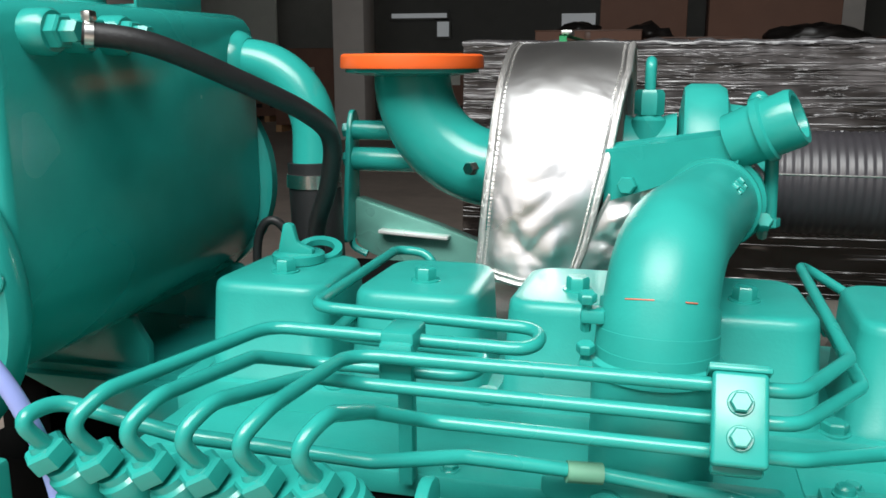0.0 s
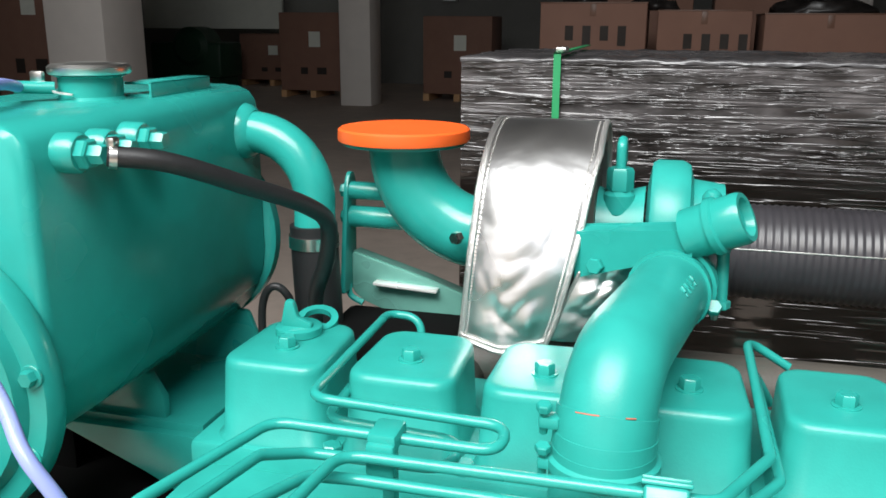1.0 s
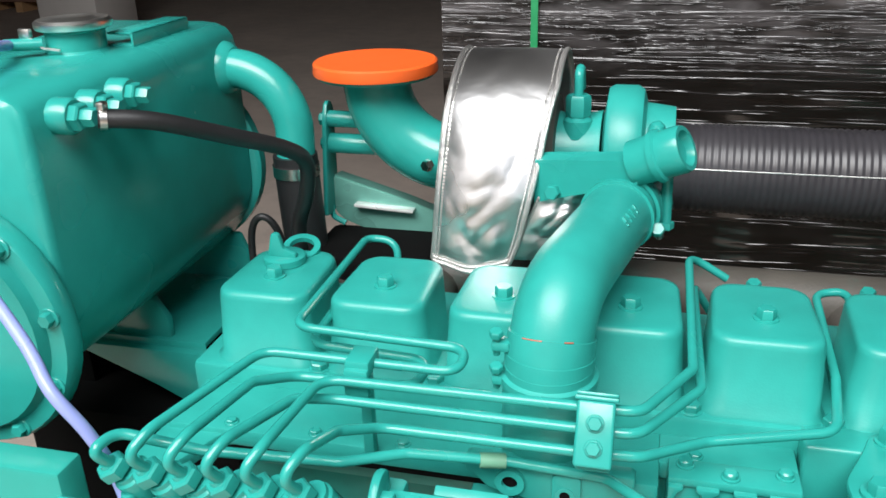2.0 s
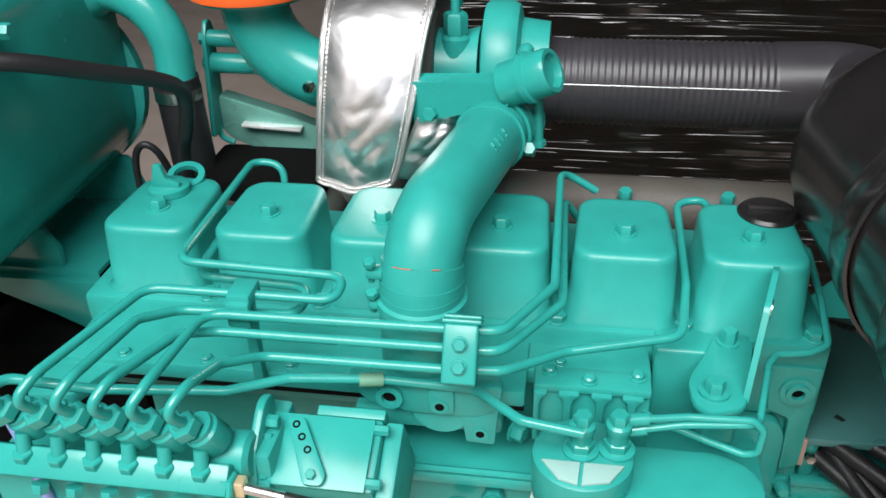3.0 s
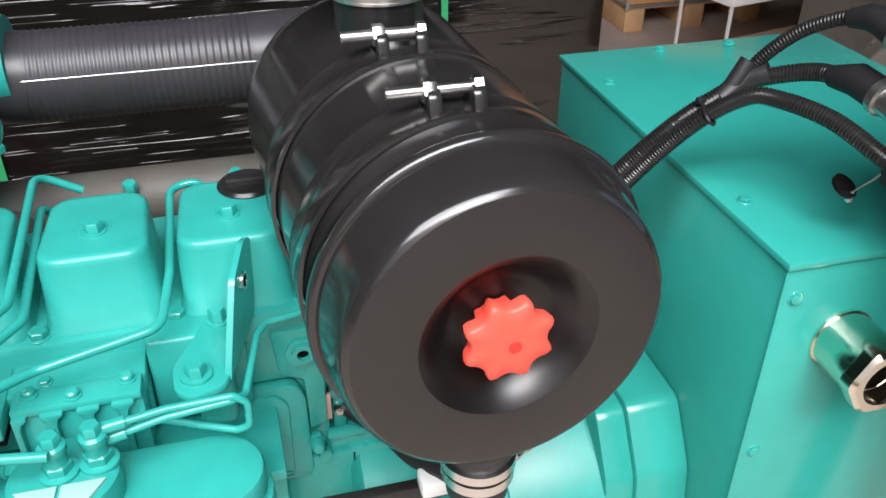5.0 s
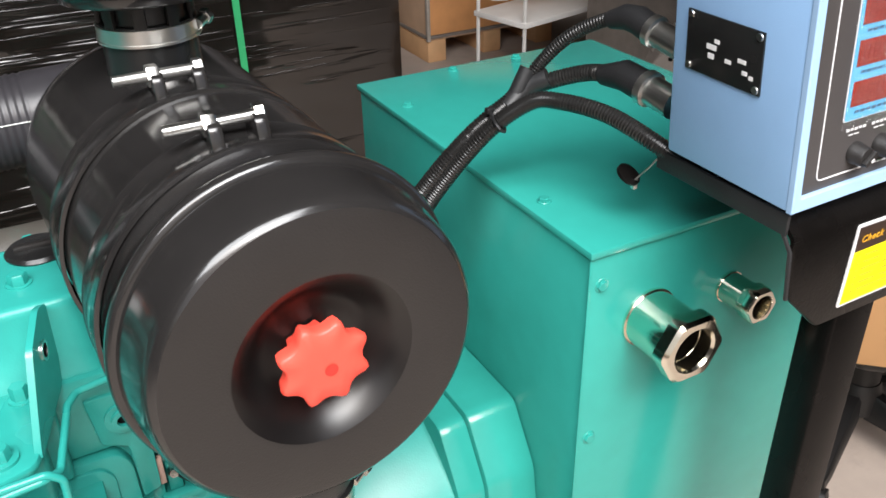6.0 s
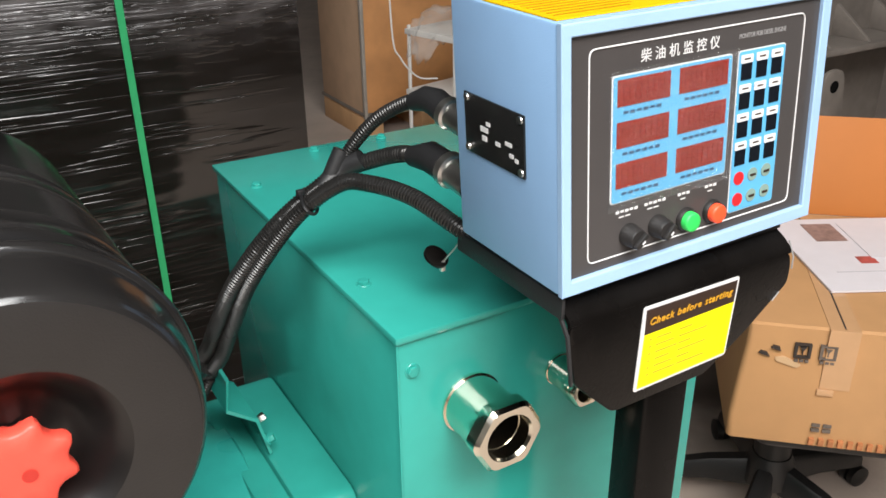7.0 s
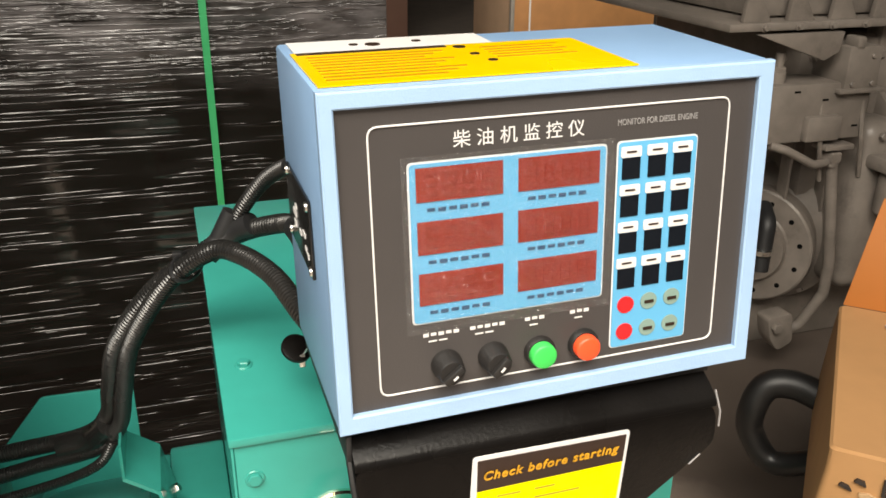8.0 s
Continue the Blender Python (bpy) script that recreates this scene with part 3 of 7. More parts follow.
CH = V(2.365, 0.270, 0)
part("gas_column", lathe([(0.045, 0.19), (0.045, 0.30), (0.028, 0.31), (0.028, 0.46)], CH, (0, 0, 1), 20), chair_black, chair)
part("hub", lathe([(0.05, 0.10), (0.062, 0.11), (0.062, 0.16), (0.048, 0.195)], CH, (0, 0, 1), 20), chair_black, chair)
for k in range(5):
    a = radians(72 * k + 206)
    d, w = V(math.cos(a), math.sin(a), 0), V(-math.sin(a), math.cos(a), 0)
    rings = []
    for r, zt, h, b_ in ((0.045, 0.172, 0.075, 0.026), (0.15, 0.150, 0.055, 0.024), (0.27, 0.110, 0.038, 0.020), (0.31, 0.092, 0.028, 0.015)):
        rings.append([CH + d * r + w * (b_ * x_) + V(0, 0, zt - h * y_) for x_, y_ in ((-0.55, 0.0), (0.55, 0.0), (0.85, 0.16), (1.0, 1.0), (-1.0, 1.0), (-0.85, 0.16))])
    part("star_leg", loft(rings), chair_black, chair)
    part("caster", join(lathe([(0.012, -0.028), (0.03, -0.022), (0.03, -0.004)], CH + d * 0.305 + V(0, 0, 0.03), w, 18), lathe([(0.03, 0.004), (0.03, 0.022), (0.012, 0.028)], CH + d * 0.305 + V(0, 0, 0.03), w, 18), sweep([CH + d * 0.30 + V(0, 0, 0.03), CH + d * 0.30 + V(0, 0, 0.075)], 0.011, 10)), chair_black, chair)

faded_ink = material("faded_black_print", (0.13, 0.10, 0.08), 0.8, vary=0.5, scale=200)
grey_print = material("pale_grey_print", (0.34, 0.33, 0.35), 0.5, vary=0.2)
carton = thing("cardboard_box", (2.48, 0.17, 0.44), "brown cardboard carton with printed marks and one flap standing up", "carton")
def sagging_carton():
    """A worn carton, its foot spread and its edges soft."""
    rings = []
    for z, out in ((-0.060, -0.004), (-0.058, 0.006), (0.0, 0.010), (0.10, 0.006), (0.17, 0.003), (0.216, 0.001), (0.2205, -0.004)):
        ring_ = rrect(0.62 + 2 * out, 0.60 + 2 * out, 0.012, z, 0.31, 0.30, 3)
        for p in ring_:
            p.x += 0.004 * noise.noise(V(p.y * 6, p.z * 9, 2.0)) - (0.008 if p.x < 0.31 else 0.0) * max(0.0, (0.12 - z) / 0.17)
            p.y += 0.004 * noise.noise(V(p.x * 6, p.z * 9, 7.0)) * (1 if p.y > 0.1 else 0.2)
        rings.append(ring_)
    return loft(rings)


part("body", turned(sagging_carton(), CB), cardboard, carton, sharp=30)
part("printed_mark", turned(join(slab([(0.046, 0.170), (0.066, 0.164), (0.062, 0.173), (0.050, 0.175)], 'xz', -0.010, 0.0, 0), slab([(0.024, 0.156), (0.046, 0.149), (0.040, 0.158), (0.028, 0.161)], 'xz', -0.010, 0.0, 0)), CB), ink, carton)
# framed handling marks: a glass and an umbrella, each with a caption of small bars
for x, ink_ in ((0.090, ink), (0.138, faded_ink)):
    m = [block(x, x + 0.032, -0.010, 0.0, 0.181, 0.185, 0), block(x, x + 0.032, -0.010, 0.0, 0.153, 0.157, 0), block(x, x + 0.006, -0.010, 0.0, 0.157, 0.181, 0), block(x + 0.026, x + 0.032, -0.010, 0.0, 0.157, 0.181, 0),
         slab([(x + 0.010, 0.178), (x + 0.022, 0.178), (x + 0.017, 0.169), (x + 0.015, 0.169)], 'xz', -0.010, 0.0, 0), block(x + 0.015, x + 0.017, -0.010, 0.0, 0.161, 0.170, 0)]
    part("printed_mark", turned(join(*m), CB), ink_, carton)
    part("printed_caption", turned(join(*[block(x + 0.003 + 0.010 * k, x + 0.010 + 0.010 * k, -0.010, 0.0, 0.1435, 0.1485, 0) for k in range(3)]), CB), faded_ink, carton)
part("printed_lines", turned(join(*[block(0.150 + 0.022 * (k % 2), 0.166 + 0.022 * (k % 2), -0.014, 0.0, -0.006 - 0.012 * (k // 2), 0.001 - 0.012 * (k // 2), 0) for k in range(4)]), CB), faded_ink, carton)
stuff(part("red_stamp", turned(join(*[block(0.150 + 0.019 * k, 0.160 + 0.019 * k, -0.0145, 0.0, -0.052, -0.036, 0) for k in range(9)]), CB), material("faded_red_stamp", (0.42, 0.16, 0.06), 0.8, vary=0.4, scale=120), carton))
part("tape_glint", turned(block(0.146, 0.178, -0.012, -0.006, 0.070, 0.084, 0.001), CB), tape, carton)
part("torn_patch", turned(slab(rounded([(0.056, 0.148), (0.072, 0.152), (0.108, 0.136), (0.100, 0.128), (0.060, 0.140)], 0.003), 'xz', -0.0085, 0.0, 0), CB), material("torn_cardboard", (0.55, 0.36, 0.20), 0.9, vary=0.1), carton)
part("tape_strip", turned(join(block(0.150, 0.207, -0.0085, 0.0, 0.085, 0.222, 0), block(0.150, 0.207, 0.0, 0.597, 0.2205, 0.2222, 0)), CB), tape, carton)
part("flap_seam", turned(block(0.177, 0.1805, 0.0, 0.597, 0.2195, 0.2226, 0), CB), ink, carton)
paper_white = material("white_paper", (0.64, 0.61, 0.64), 0.5, vary=0.04)
PB = Matrix.Translation((2.286, 0.151, 0.5005)) @ Matrix.Rotation(radians(-29), 4, 'Z')
paper = thing("paper_folder", (2.53, 0.2, 0.725), "white printed paper folder lying on the carton", "paper")
part("sheet", turned(slab([(0.0, 0.0), (0.42, 0.0), (0.42, 0.376), (0.0, 0.376)], 'xy', 0.2235, 0.2280, 0), PB), paper_white, paper)
part("printed_picture", turned(block(0.075, 0.150, 0.245, 0.345, 0.2282, 0.2288, 0), PB), material("brown_print", (0.28, 0.18, 0.16), 0.5, scale=60, vary=0.5), paper)
part("red_stamp", turned(block(0.125, 0.165, 0.125, 0.160, 0.2282, 0.2288, 0), PB), material("dull_red_print", (0.40, 0.07, 0.06), 0.5, vary=0.4, scale=90), paper)
part("second_sheet", turned(slab([(0.160, 0.15), (0.42, 0.14), (0.42, 0.33), (0.165, 0.345)], 'xy', 0.2284, 0.2300, 0), PB), paper_white, paper)
part("fold_line", turned(block(0.05, 0.41, 0.085, 0.0865, 0.2282, 0.2287, 0), PB), grey_print, paper)
board_orange = material("orange_brown_board", (0.46, 0.15, 0.028), 0.6, vary=0.06, scale=10)
FLAP = CB @ Matrix.Translation((0, 0.598, 0.2205)) @ Matrix.Rotation(radians(-15), 4, 'X')
part("raised_flap", turned(slab([(0.005, 0.0), (0.615, 0.0), (0.575, 0.25), (0.045, 0.25)], 'xz', 0.0, 0.005, 0.001), FLAP), board_orange, carton, "orange-brown carton flap standing open")

# grey engine standing behind
grey = thing("grey_engine", (3.5, 1.8, 0), "large unpainted grey diesel engine standing on the floor", "engine")
part("block", block(3.12, 4.6, 1.55, 2.5, 0.25, 0.95, 0.04), grey_primer, grey)
part("cylinder_head", block(3.0, 4.6, 1.5, 2.4, 0.97, 1.16, 0.025), grey_primer, grey)
part("top_plate", block(2.66, 3.9, 1.42, 2.3, 1.20, 1.225, 0.006), grey_primer, grey)
part("top_cover", block(2.8, 4.2, 1.5, 2.3, 1.225, 1.42, 0.03), grey_primer, grey)
for k in range(6):
    part("rib", slab([(2.72 + 0.16 * k, 1.225), (2.82 + 0.16 * k, 1.225), (2.735 + 0.16 * k, 1.36)], 'xz', 1.44, 1.46, 0.002), grey_primer, grey)
part("gusset", slab([(2.72, 1.2), (3.03, 1.2), (3.02, 1.14), (2.97, 1.115)], 'xz', 1.36, 1.38, 0.002), grey_primer, grey)
FA = V(-0.82, -0.57, 0.0).normalized()
FO = V(2.992, 1.583, 0.425)
part("flywheel_housing", lathe([(0.262, -0.22), (0.262, -0.16), (0.252, -0.155), (0.235, -0.13), (0.196, -0.10), (0.188, -0.03), (0.208, -0.025), (0.212, -0.02), (0.212, 0.012), (0.205, 0.018), (0.135, 0.020), (0.128, 0.026), (0.124, 0.050), (0.085, 0.054), (0.080, 0.09)], FO, FA, 56), grey_primer, grey)
for k in range(12):
    a_ = 2 * math.pi * (k + 0.4) / 12
    part("bolt_hole", lathe([(0.009, 0), (0.009, 0.002)], FO + basis(FA) @ V(0.172 * math.cos(a_), 0.172 * math.sin(a_), 0.0186), FA, 12), dark_void, grey)
part("mount_lug", join(slab(rounded([(2.93, 0.235), (3.03, 0.245), (3.05, 0.13), (2.99, 0.10), (2.95, 0.155)], 0.02), 'xz', 1.36, 1.43, 0.006), hexagon((2.965, 1.36, 0.20), (0, -1, 0), 0.020, 0.018)), grey_primer, grey)
for k in range(14):
    a_ = 2 * math.pi * k / 14
    part("flange_bolt", hexagon(FO + basis(FA) @ V(0.248 * math.cos(a_), 0.248 * math.sin(a_), -0.156), FA, 0.012, 0.012), grey_primer, grey)
part("drain_pipe", sweep(fillet([(3.068, 1.36, 0.80), (3.14, 1.36, 0.42), (3.15, 1.37, 0.30), (3.10, 1.40, 0.17), (3.02, 1.44, 0.12)], 0.05), 0.019, 14), grey_primer, grey)
part("pipe_union", join(block(3.012, 3.122, 1.33, 1.40, 0.832, 0.850, 0.004), hexagon((3.065, 1.365, 0.79), (0, 0, 1), 0.034, 0.034), lathe([(0.026, 0), (0.026, 0.02)], (3.066, 1.362, 0.775), (0, 0, 1), 16)), grey_primer, grey)
part("pump_body", join(block(2.80, 3.17, 1.36, 1.52, 0.862, 1.045, 0.006, 2), block(2.93, 3.06, 1.335, 1.37, 0.865, 0.945, 0.008, 2)), grey_primer, grey)
part("pump_head", join(block(3.05, 3.175, 1.345, 1.50, 1.02, 1.155, 0.006, 2), block(3.03, 3.20, 1.335, 1.50, 1.012, 1.026, 0.003), block(3.07, 3.10, 1.34, 1.40, 1.15, 1.185, 0.006)), grey_primer, grey)
for a, c in ((3.075, 1.04), (3.15, 1.04), (3.14, 1.125)):
    part("head_screw", hexagon((a, 1.346, c), (0, -1, 0), 0.008, 0.008), grey_primer, grey)
for a, c in ((2.88, 1.02), (2.99, 0.99), (3.12, 0.90)):
    part("casting_slot", block(a, a + 0.022, 1.3585, 1.362, c, c + 0.006, 0), dark_void, grey)
part("pump_cap", join(lathe([(0.026, 0), (0.026, 0.03), (0.014, 0.035), (0.014, 0.09)], (2.855, 1.42, 1.045), (0, 0, 1), 18), hexagon((2.855, 1.42, 1.075), (0, 0, 1), 0.024, 0.018)), grey_primer, grey)
part("fuel_pipe", sweep(fillet([(2.82, 1.36, 0.86), (2.87, 1.34, 0.845), (2.98, 1.34, 0.79), (3.04, 1.35, 0.79)], 0.03), 0.014, 10), grey_primer, grey)
part("side_cover", block(3.2, 3.7, 1.36, 1.56, 0.3, 0.9, 0.05, 4), grey_primer, grey)
for k in range(4):
    part("cover_bolt", hexagon((3.25 + 0.12 * k, 1.355, 0.86), (0, -1, 0), 0.014, 0.014), grey_primer, grey)

part("lifting_eye", slab(rounded([(3.40, 0.66), (3.56, 0.66), (3.53, 0.86), (3.43, 0.86)], 0.05), 'xz', 1.05, 1.07, 0.004), grey_primer, grey)
part("eye_hole", lathe([(0.022, 0), (0.022, 0.002)], (3.48, 1.049, 0.80), (0, -1, 0), 18), dark_void, grey)
part("eye_arm", block(3.42, 3.54, 1.07, 1.4, 0.62, 0.68, 0.01), grey_primer, grey)
part("skid", block(3.0, 4.4, 1.6, 1.75, 0, 0.25, 0.01), grey_primer, grey)
part("skid", block(3.0, 4.4, 2.25, 2.4, 0, 0.25, 0.01), grey_primer, grey)

# smaller fittings on the grey engine
for k in range(9):
    part("plate_bolt", hexagon((2.78 + 0.125 * k, 1.415, 1.2125), (0, -1, 0), 0.011, 0.012, 0.014), grey_primer, grey)
    part("head_nut", hexagon((2.92 + 0.13 * k, 1.495, 1.10), (0, -1, 0), 0.014, 0.016, 0.018), grey_primer, grey)
for k in range(2):
    a = 2.98 + 0.16 * k
    part("injector_line", sweep(fillet([(a, 1.46, 1.02), (a + 0.01, 1.37, 1.0), (a + 0.02, 1.35, 0.86), (a + 0.07, 1.38, 0.72)], 0.03), 0.008, 8), grey_primer, grey)
    part("line_union", hexagon((a, 1.47, 1.02), (0, -1, 0), 0.016, 0.022), grey_primer, grey)
    part("casting_rib", block(a + 0.05, a + 0.062, 1.50, 1.55, 0.55, 0.95, 0.004), grey_primer, grey)
part("side_ledge", block(3.30, 4.55, 1.29, 1.56, 0.822, 0.848, 0.005), grey_primer, grey)
for a in (3.34, 3.562, 3.80, 4.05, 4.30):
    part("ledge_rib", slab([(1.31, 0.848), (1.50, 0.848), (1.50, 0.975), (1.485, 0.975)], 'yz', a - 0.011, a + 0.011, 0.003), grey_primer, grey)
part("side_wall", block(3.30, 4.55, 1.49, 1.56, 0.84, 1.20, 0.004), grey_primer, grey)

part("filter_bowl", lathe([(0.05, 0), (0.06, 0.01), (0.06, 0.13), (0.05, 0.15), (0.02, 0.155)], (3.30, 1.30, 0.60), (0, 0, 1), 24), grey_primer, grey)
part("bowl_head", block(3.22, 3.38, 1.26, 1.40, 0.75, 0.80, 0.012), grey_primer, grey)
part("hose_stub", sweep(fillet([(2.90, 1.44, 0.62), (2.86, 1.36, 0.60), (2.84, 1.34, 0.44)], 0.04), 0.028, 14), black_rubber, grey)
part("hose_band", lathe([(0.030, 0), (0.031, 0.016)], (2.84, 1.34, 0.50), (0, 0, 1), 20), steel, grey)

# ---- the engine ----
engine = thing("diesel_engine", (0.3, 0, 0.0), "teal painted six-cylinder diesel engine on a base frame", "engine")
part("cylinder_block", block(-0.07, 0.61, 0.0, 0.17, 0.42, 1.03, 0.008), teal_cast, engine)
part("cylinder_head", block(-0.075, 0.675, -0.062, 0.15, 1.03, 1.118, 0.006), teal_cast, engine)
part("intake_manifold", join(block(-0.062, 0.395, -0.138, -0.05, 1.080, 1.098, 0.003), block(0.394, 0.510, -0.104, -0.05, 1.080, 1.098, 0.003), block(-0.055, 0.51, -0.085, -0.045, 1.02, 1.085, 0.003)), teal_cast, engine)
part("front_corner_plate", slab(rounded([(-0.064, -0.06), (-0.07, -0.19), (-0.025, -0.185), (-0.005, -0.137), (0.03, -0.13), (0.03, -0.06)], 0.006), 'xy', 1.078, 1.092, 0.002), teal_cast, engine)
part("manifold_gasket_edge", block(-0.055, 0.394, -0.1335, -0.10, 1.0715, 1.0795, 0.001), dark_void, engine)
for k in range(6):
    part("head_bolt", hexagon((0.06 + 0.12 * k, -0.048, 1.118), (0, 0, 1), 0.009, 0.008, 0.011), teal, engine)
    part("manifold_bolt", hexagon((0.0 + 0.085 * k, -0.126 if k < 5 else -0.09, 1.098), (0, 0, 1), 0.0055, 0.004, 0.007), teal, engine)
part("oil_pan", block(-0.02, 0.62, -0.12, 0.2, 0.2, 0.42, 0.02), teal_cast, engine)
part("side_rail", join(block(0.25, 0.62, -0.16, 0.0, 0.995, 1.008, 0.002), block(0.25, 0.62, -0.135, 0.0, 0.80, 0.995, 0.004), sweep([(0.26, -0.158, 1.013), (0.44, -0.158, 1.013)], 0.0035, 8)), teal, engine)
part("rail_fitting", join(hexagon((0.333, -0.150, 0.955), (0, -1, 0.3), 0.013, 0.016), lathe([(0.008, 0), (0.008, 0.012), (0.011, 0.014), (0.011, 0.02), (0.006, 0.022)], (0.333, -0.165, 0.960), (0, -1, 0.3), 18)), teal, engine)
part("rail_fitting", join(hexagon((0.368, -0.140, 0.965), (0, -1, 0.3), 0.012, 0.014), lathe([(0.009, 0), (0.009, 0.02), (0.006, 0.024)], (0.368, -0.153, 0.969), (0, -1, 0.3), 18)), teal, engine)
part("rail_bolt", hexagon((0.385, -0.120, 1.035), (1, -0.5, 0), 0.010, 0.012, 0.012), teal, engine)
part("pump_bracket", join(slab(rounded([(0.235, 1.120), (0.376, 1.120), (0.374, 1.094), (0.352, 1.083), (0.292, 1.083), (0.273, 1.087), (0.254, 1.091), (0.243, 1.103), (0.235, 1.106)], 0.005), 'xz', -0.160, -0.145, 0.002),
                         slab(rounded([(0.338, 1.090), (0.373, 1.096), (0.369, 1.050), (0.343, 1.051)], 0.003), 'xz', -0.158, -0.140, 0.002),
                         slab(rounded([(0.309, 1.116), (0.333, 1.116), (0.333, 1.087), (0.309, 1.087)], 0.006), 'xz', -0.1635, -0.159, 0.0012)), teal_cast, engine)
part("bracket_drum", lathe([(0.028, 0), (0.0295, 0.002), (0.0295, 0.016), (0.028, 0.018)], (0.320, -0.137, 1.086), (0, -1, 0), 40), teal_cast, engine)
part("bracket_web", block(0.235, 0.375, -0.146, -0.06, 1.052, 1.072, 0.004), teal_cast, engine)
for bx, bz, br, by in ((0.274, 1.102, 0.0125, -0.160), (0.320, 1.096, 0.0080, -0.1635), (0.356, 1.062, 0.0075, -0.158)):
    part("bracket_boss", ring(br * 0.55, br, 0, 0.005 if br > 0.01 else 0.001, (bx, by, bz), (0, -1, 0), 20), teal_cast, engine)
    part("boss_hole", lathe([(br * 0.55, 0), (br * 0.55, 0.0008)], (bx, by - 0.0001, bz), (0, -1, 0), 16), dark_void, engine)
part("timing_housing", join(block(0.60, 0.674, -0.054, 0.17, 0.72, 1.094, 0.006), block(0.62, 0.70, -0.066, -0.05, 0.6, 0.92, 0.004)), teal_cast, engine)
part("corner_plate", slab(rounded([(0.622, 1.094), (0.6715, 1.094), (0.6695, 0.968), (0.652, 0.962), (0.650, 1.030), (0.628, 1.040)], 0.004), 'xz', -0.0655, -0.053, 0.0015), teal_cast, engine)
part("housing_boss", join(ring(0.0105, 0.0165, 0, 0.003, (0.6515, -0.0655, 1.0655), (0, -1, 0), 36), ring(0.0062, 0.0108, 0, 0.0065, (0.6515, -0.0655, 1.0655), (0, -1, 0), 32)), teal_cast, engine)
part("boss_hole", lathe([(0.0064, 0), (0.0064, 0.001)], (0.6515, -0.0660, 1.0655), (0, -1, 0), 20), dark_void, engine)
part("side_cover", join(slab(rounded([(0.570, 0.895), (0.651, 0.895), (0.650, 1.010), (0.640, 1.028), (0.570, 1.030)], 0.012), 'xz', -0.0692, -0.053, 0.003),
                        slab(rounded([(0.574, 0.905), (0.630, 0.905), (0.632, 1.006), (0.622, 1.020), (0.574, 1.021)], 0.008), 'xz', -0.0742, -0.0685, 0.002)), teal_cast, engine)
part("cover_seam", join(block(0.588, 0.628, -0.0758, -0.0744, 0.9115, 0.9135, 0.0005), block(0.588, 0.628, -0.0758, -0.0744, 0.9065, 0.9085, 0.0005)), teal, engine)
part("sensor_plug", join(hexagon((0.656, -0.062, 0.945), (0, -1, 0.2), 0.009, 0.010), lathe([(0.007, 0), (0.007, 0.012), (0.005, 0.015)], (0.656, -0.072, 0.947), (0, -1, 0.2), 16), hexagon((0.664, -0.062, 0.922), (0, -1, 0.2), 0.008, 0.010)), teal, engine)
base = thing("base_frame", (0.6, 0, 0), "teal painted steel base frame under engine and alternator", "frame")
for yy in (-0.26, 0.34):
    part("side_beam", block(-0.5, 1.75, yy, yy + 0.07, 0.0, 0.2, 0.006), teal, base)
for xx in (-0.45, 0.3, 0.95, 1.65):
    part("cross_beam", block(xx, xx + 0.07, -0.19, 0.34, 0.02, 0.19, 0.004), teal, base)
part("engine_mount", join(block(0.1, 0.22, -0.2, 0.3, 0.19, 0.42, 0.01)), teal, base)


def rocker_cover():
    c = thing("rocker_cover", (0, 0, 1.118), "teal painted rocker cover with one centre bolt", "rocker cover", "rocker covers along the engine")
    w, d, cy = 0.104, 0.127, 0.011
    rings = []
    for z, i, r in ((1.112, -0.003, 0.02), (1.121, -0.003, 0.02), (1.124, 0.0, 0.022), (1.186, 0.0035, 0.021), (1.1905, 0.0042, 0.021), (1.1932, 0.0060, 0.020), (1.1944, 0.0090, 0.018), (1.1948, 0.014, 0.016)):
        ring_ = rrect(w - 2 * i, d - 2 * i, r, z, 0, cy)
        for p in ring_:
            back = max(0.0, (p.y - 0.02) / 0.05)
            p.x *= 1 - 0.10 * min(back, 1.0)
        rings.append(ring_)
    part("shell", loft(rings), teal_cast, c, sharp=60)
    part("cover_bolt", join(hexagon((0, -0.004, 1.1955), (0, 0, 1), 0.0088, 0.010), lathe([(0.0115, 0), (0.0115, 0.0015)], (0, -0.004, 1.1945), (0, 0, 1), 18)), teal, c)
    return c


first_cover = rocker_cover()
for k in range(1, 6):
    copy_thing(first_cover, pose(0.12 * k, 0, 1.118))
part("filler_disc", lathe([(0.020, 0), (0.0225, 0.001), (0.0225, 0.008), (0.0205, 0.0095), (0.006, 0.0095)], (-0.004, 0.032, 1.1945), (0, 0, 1), 32), teal, first_cover)
part("lifting_ring", ring(0.0135, 0.0205, -0.003, 0.003, (0.003, 0.062, 1.199), (0.10, -0.30, 0.94), 40), teal, first_cover)
part("wing_handle", slab(rounded([(-0.020, 1.203), (0.012, 1.203), (0.012, 1.208), (-0.002, 1.213), (-0.006, 1.229), (-0.014, 1.230), (-0.018, 1.212)], 0.003), 'xz', 0.024, 0.031, 0.001), teal, first_cover)

cap = thing("oil_filler_cap", (0.622, 0.05, 1.194), "round glossy black oil filler cap on the last rocker cover", "cap")
part("lid", lathe([(0.020, -0.004), (0.029, 0.0), (0.030, 0.003), (0.027, 0.006), (0.01, 0.007)], (0.622, 0.05, 1.1935), (0, 0, 1), 36), black_gloss, cap)
part("grip_bar", block(0.601, 0.643, 0.046, 0.054, 1.1985, 1.2045, 0.002), black_satin, cap)

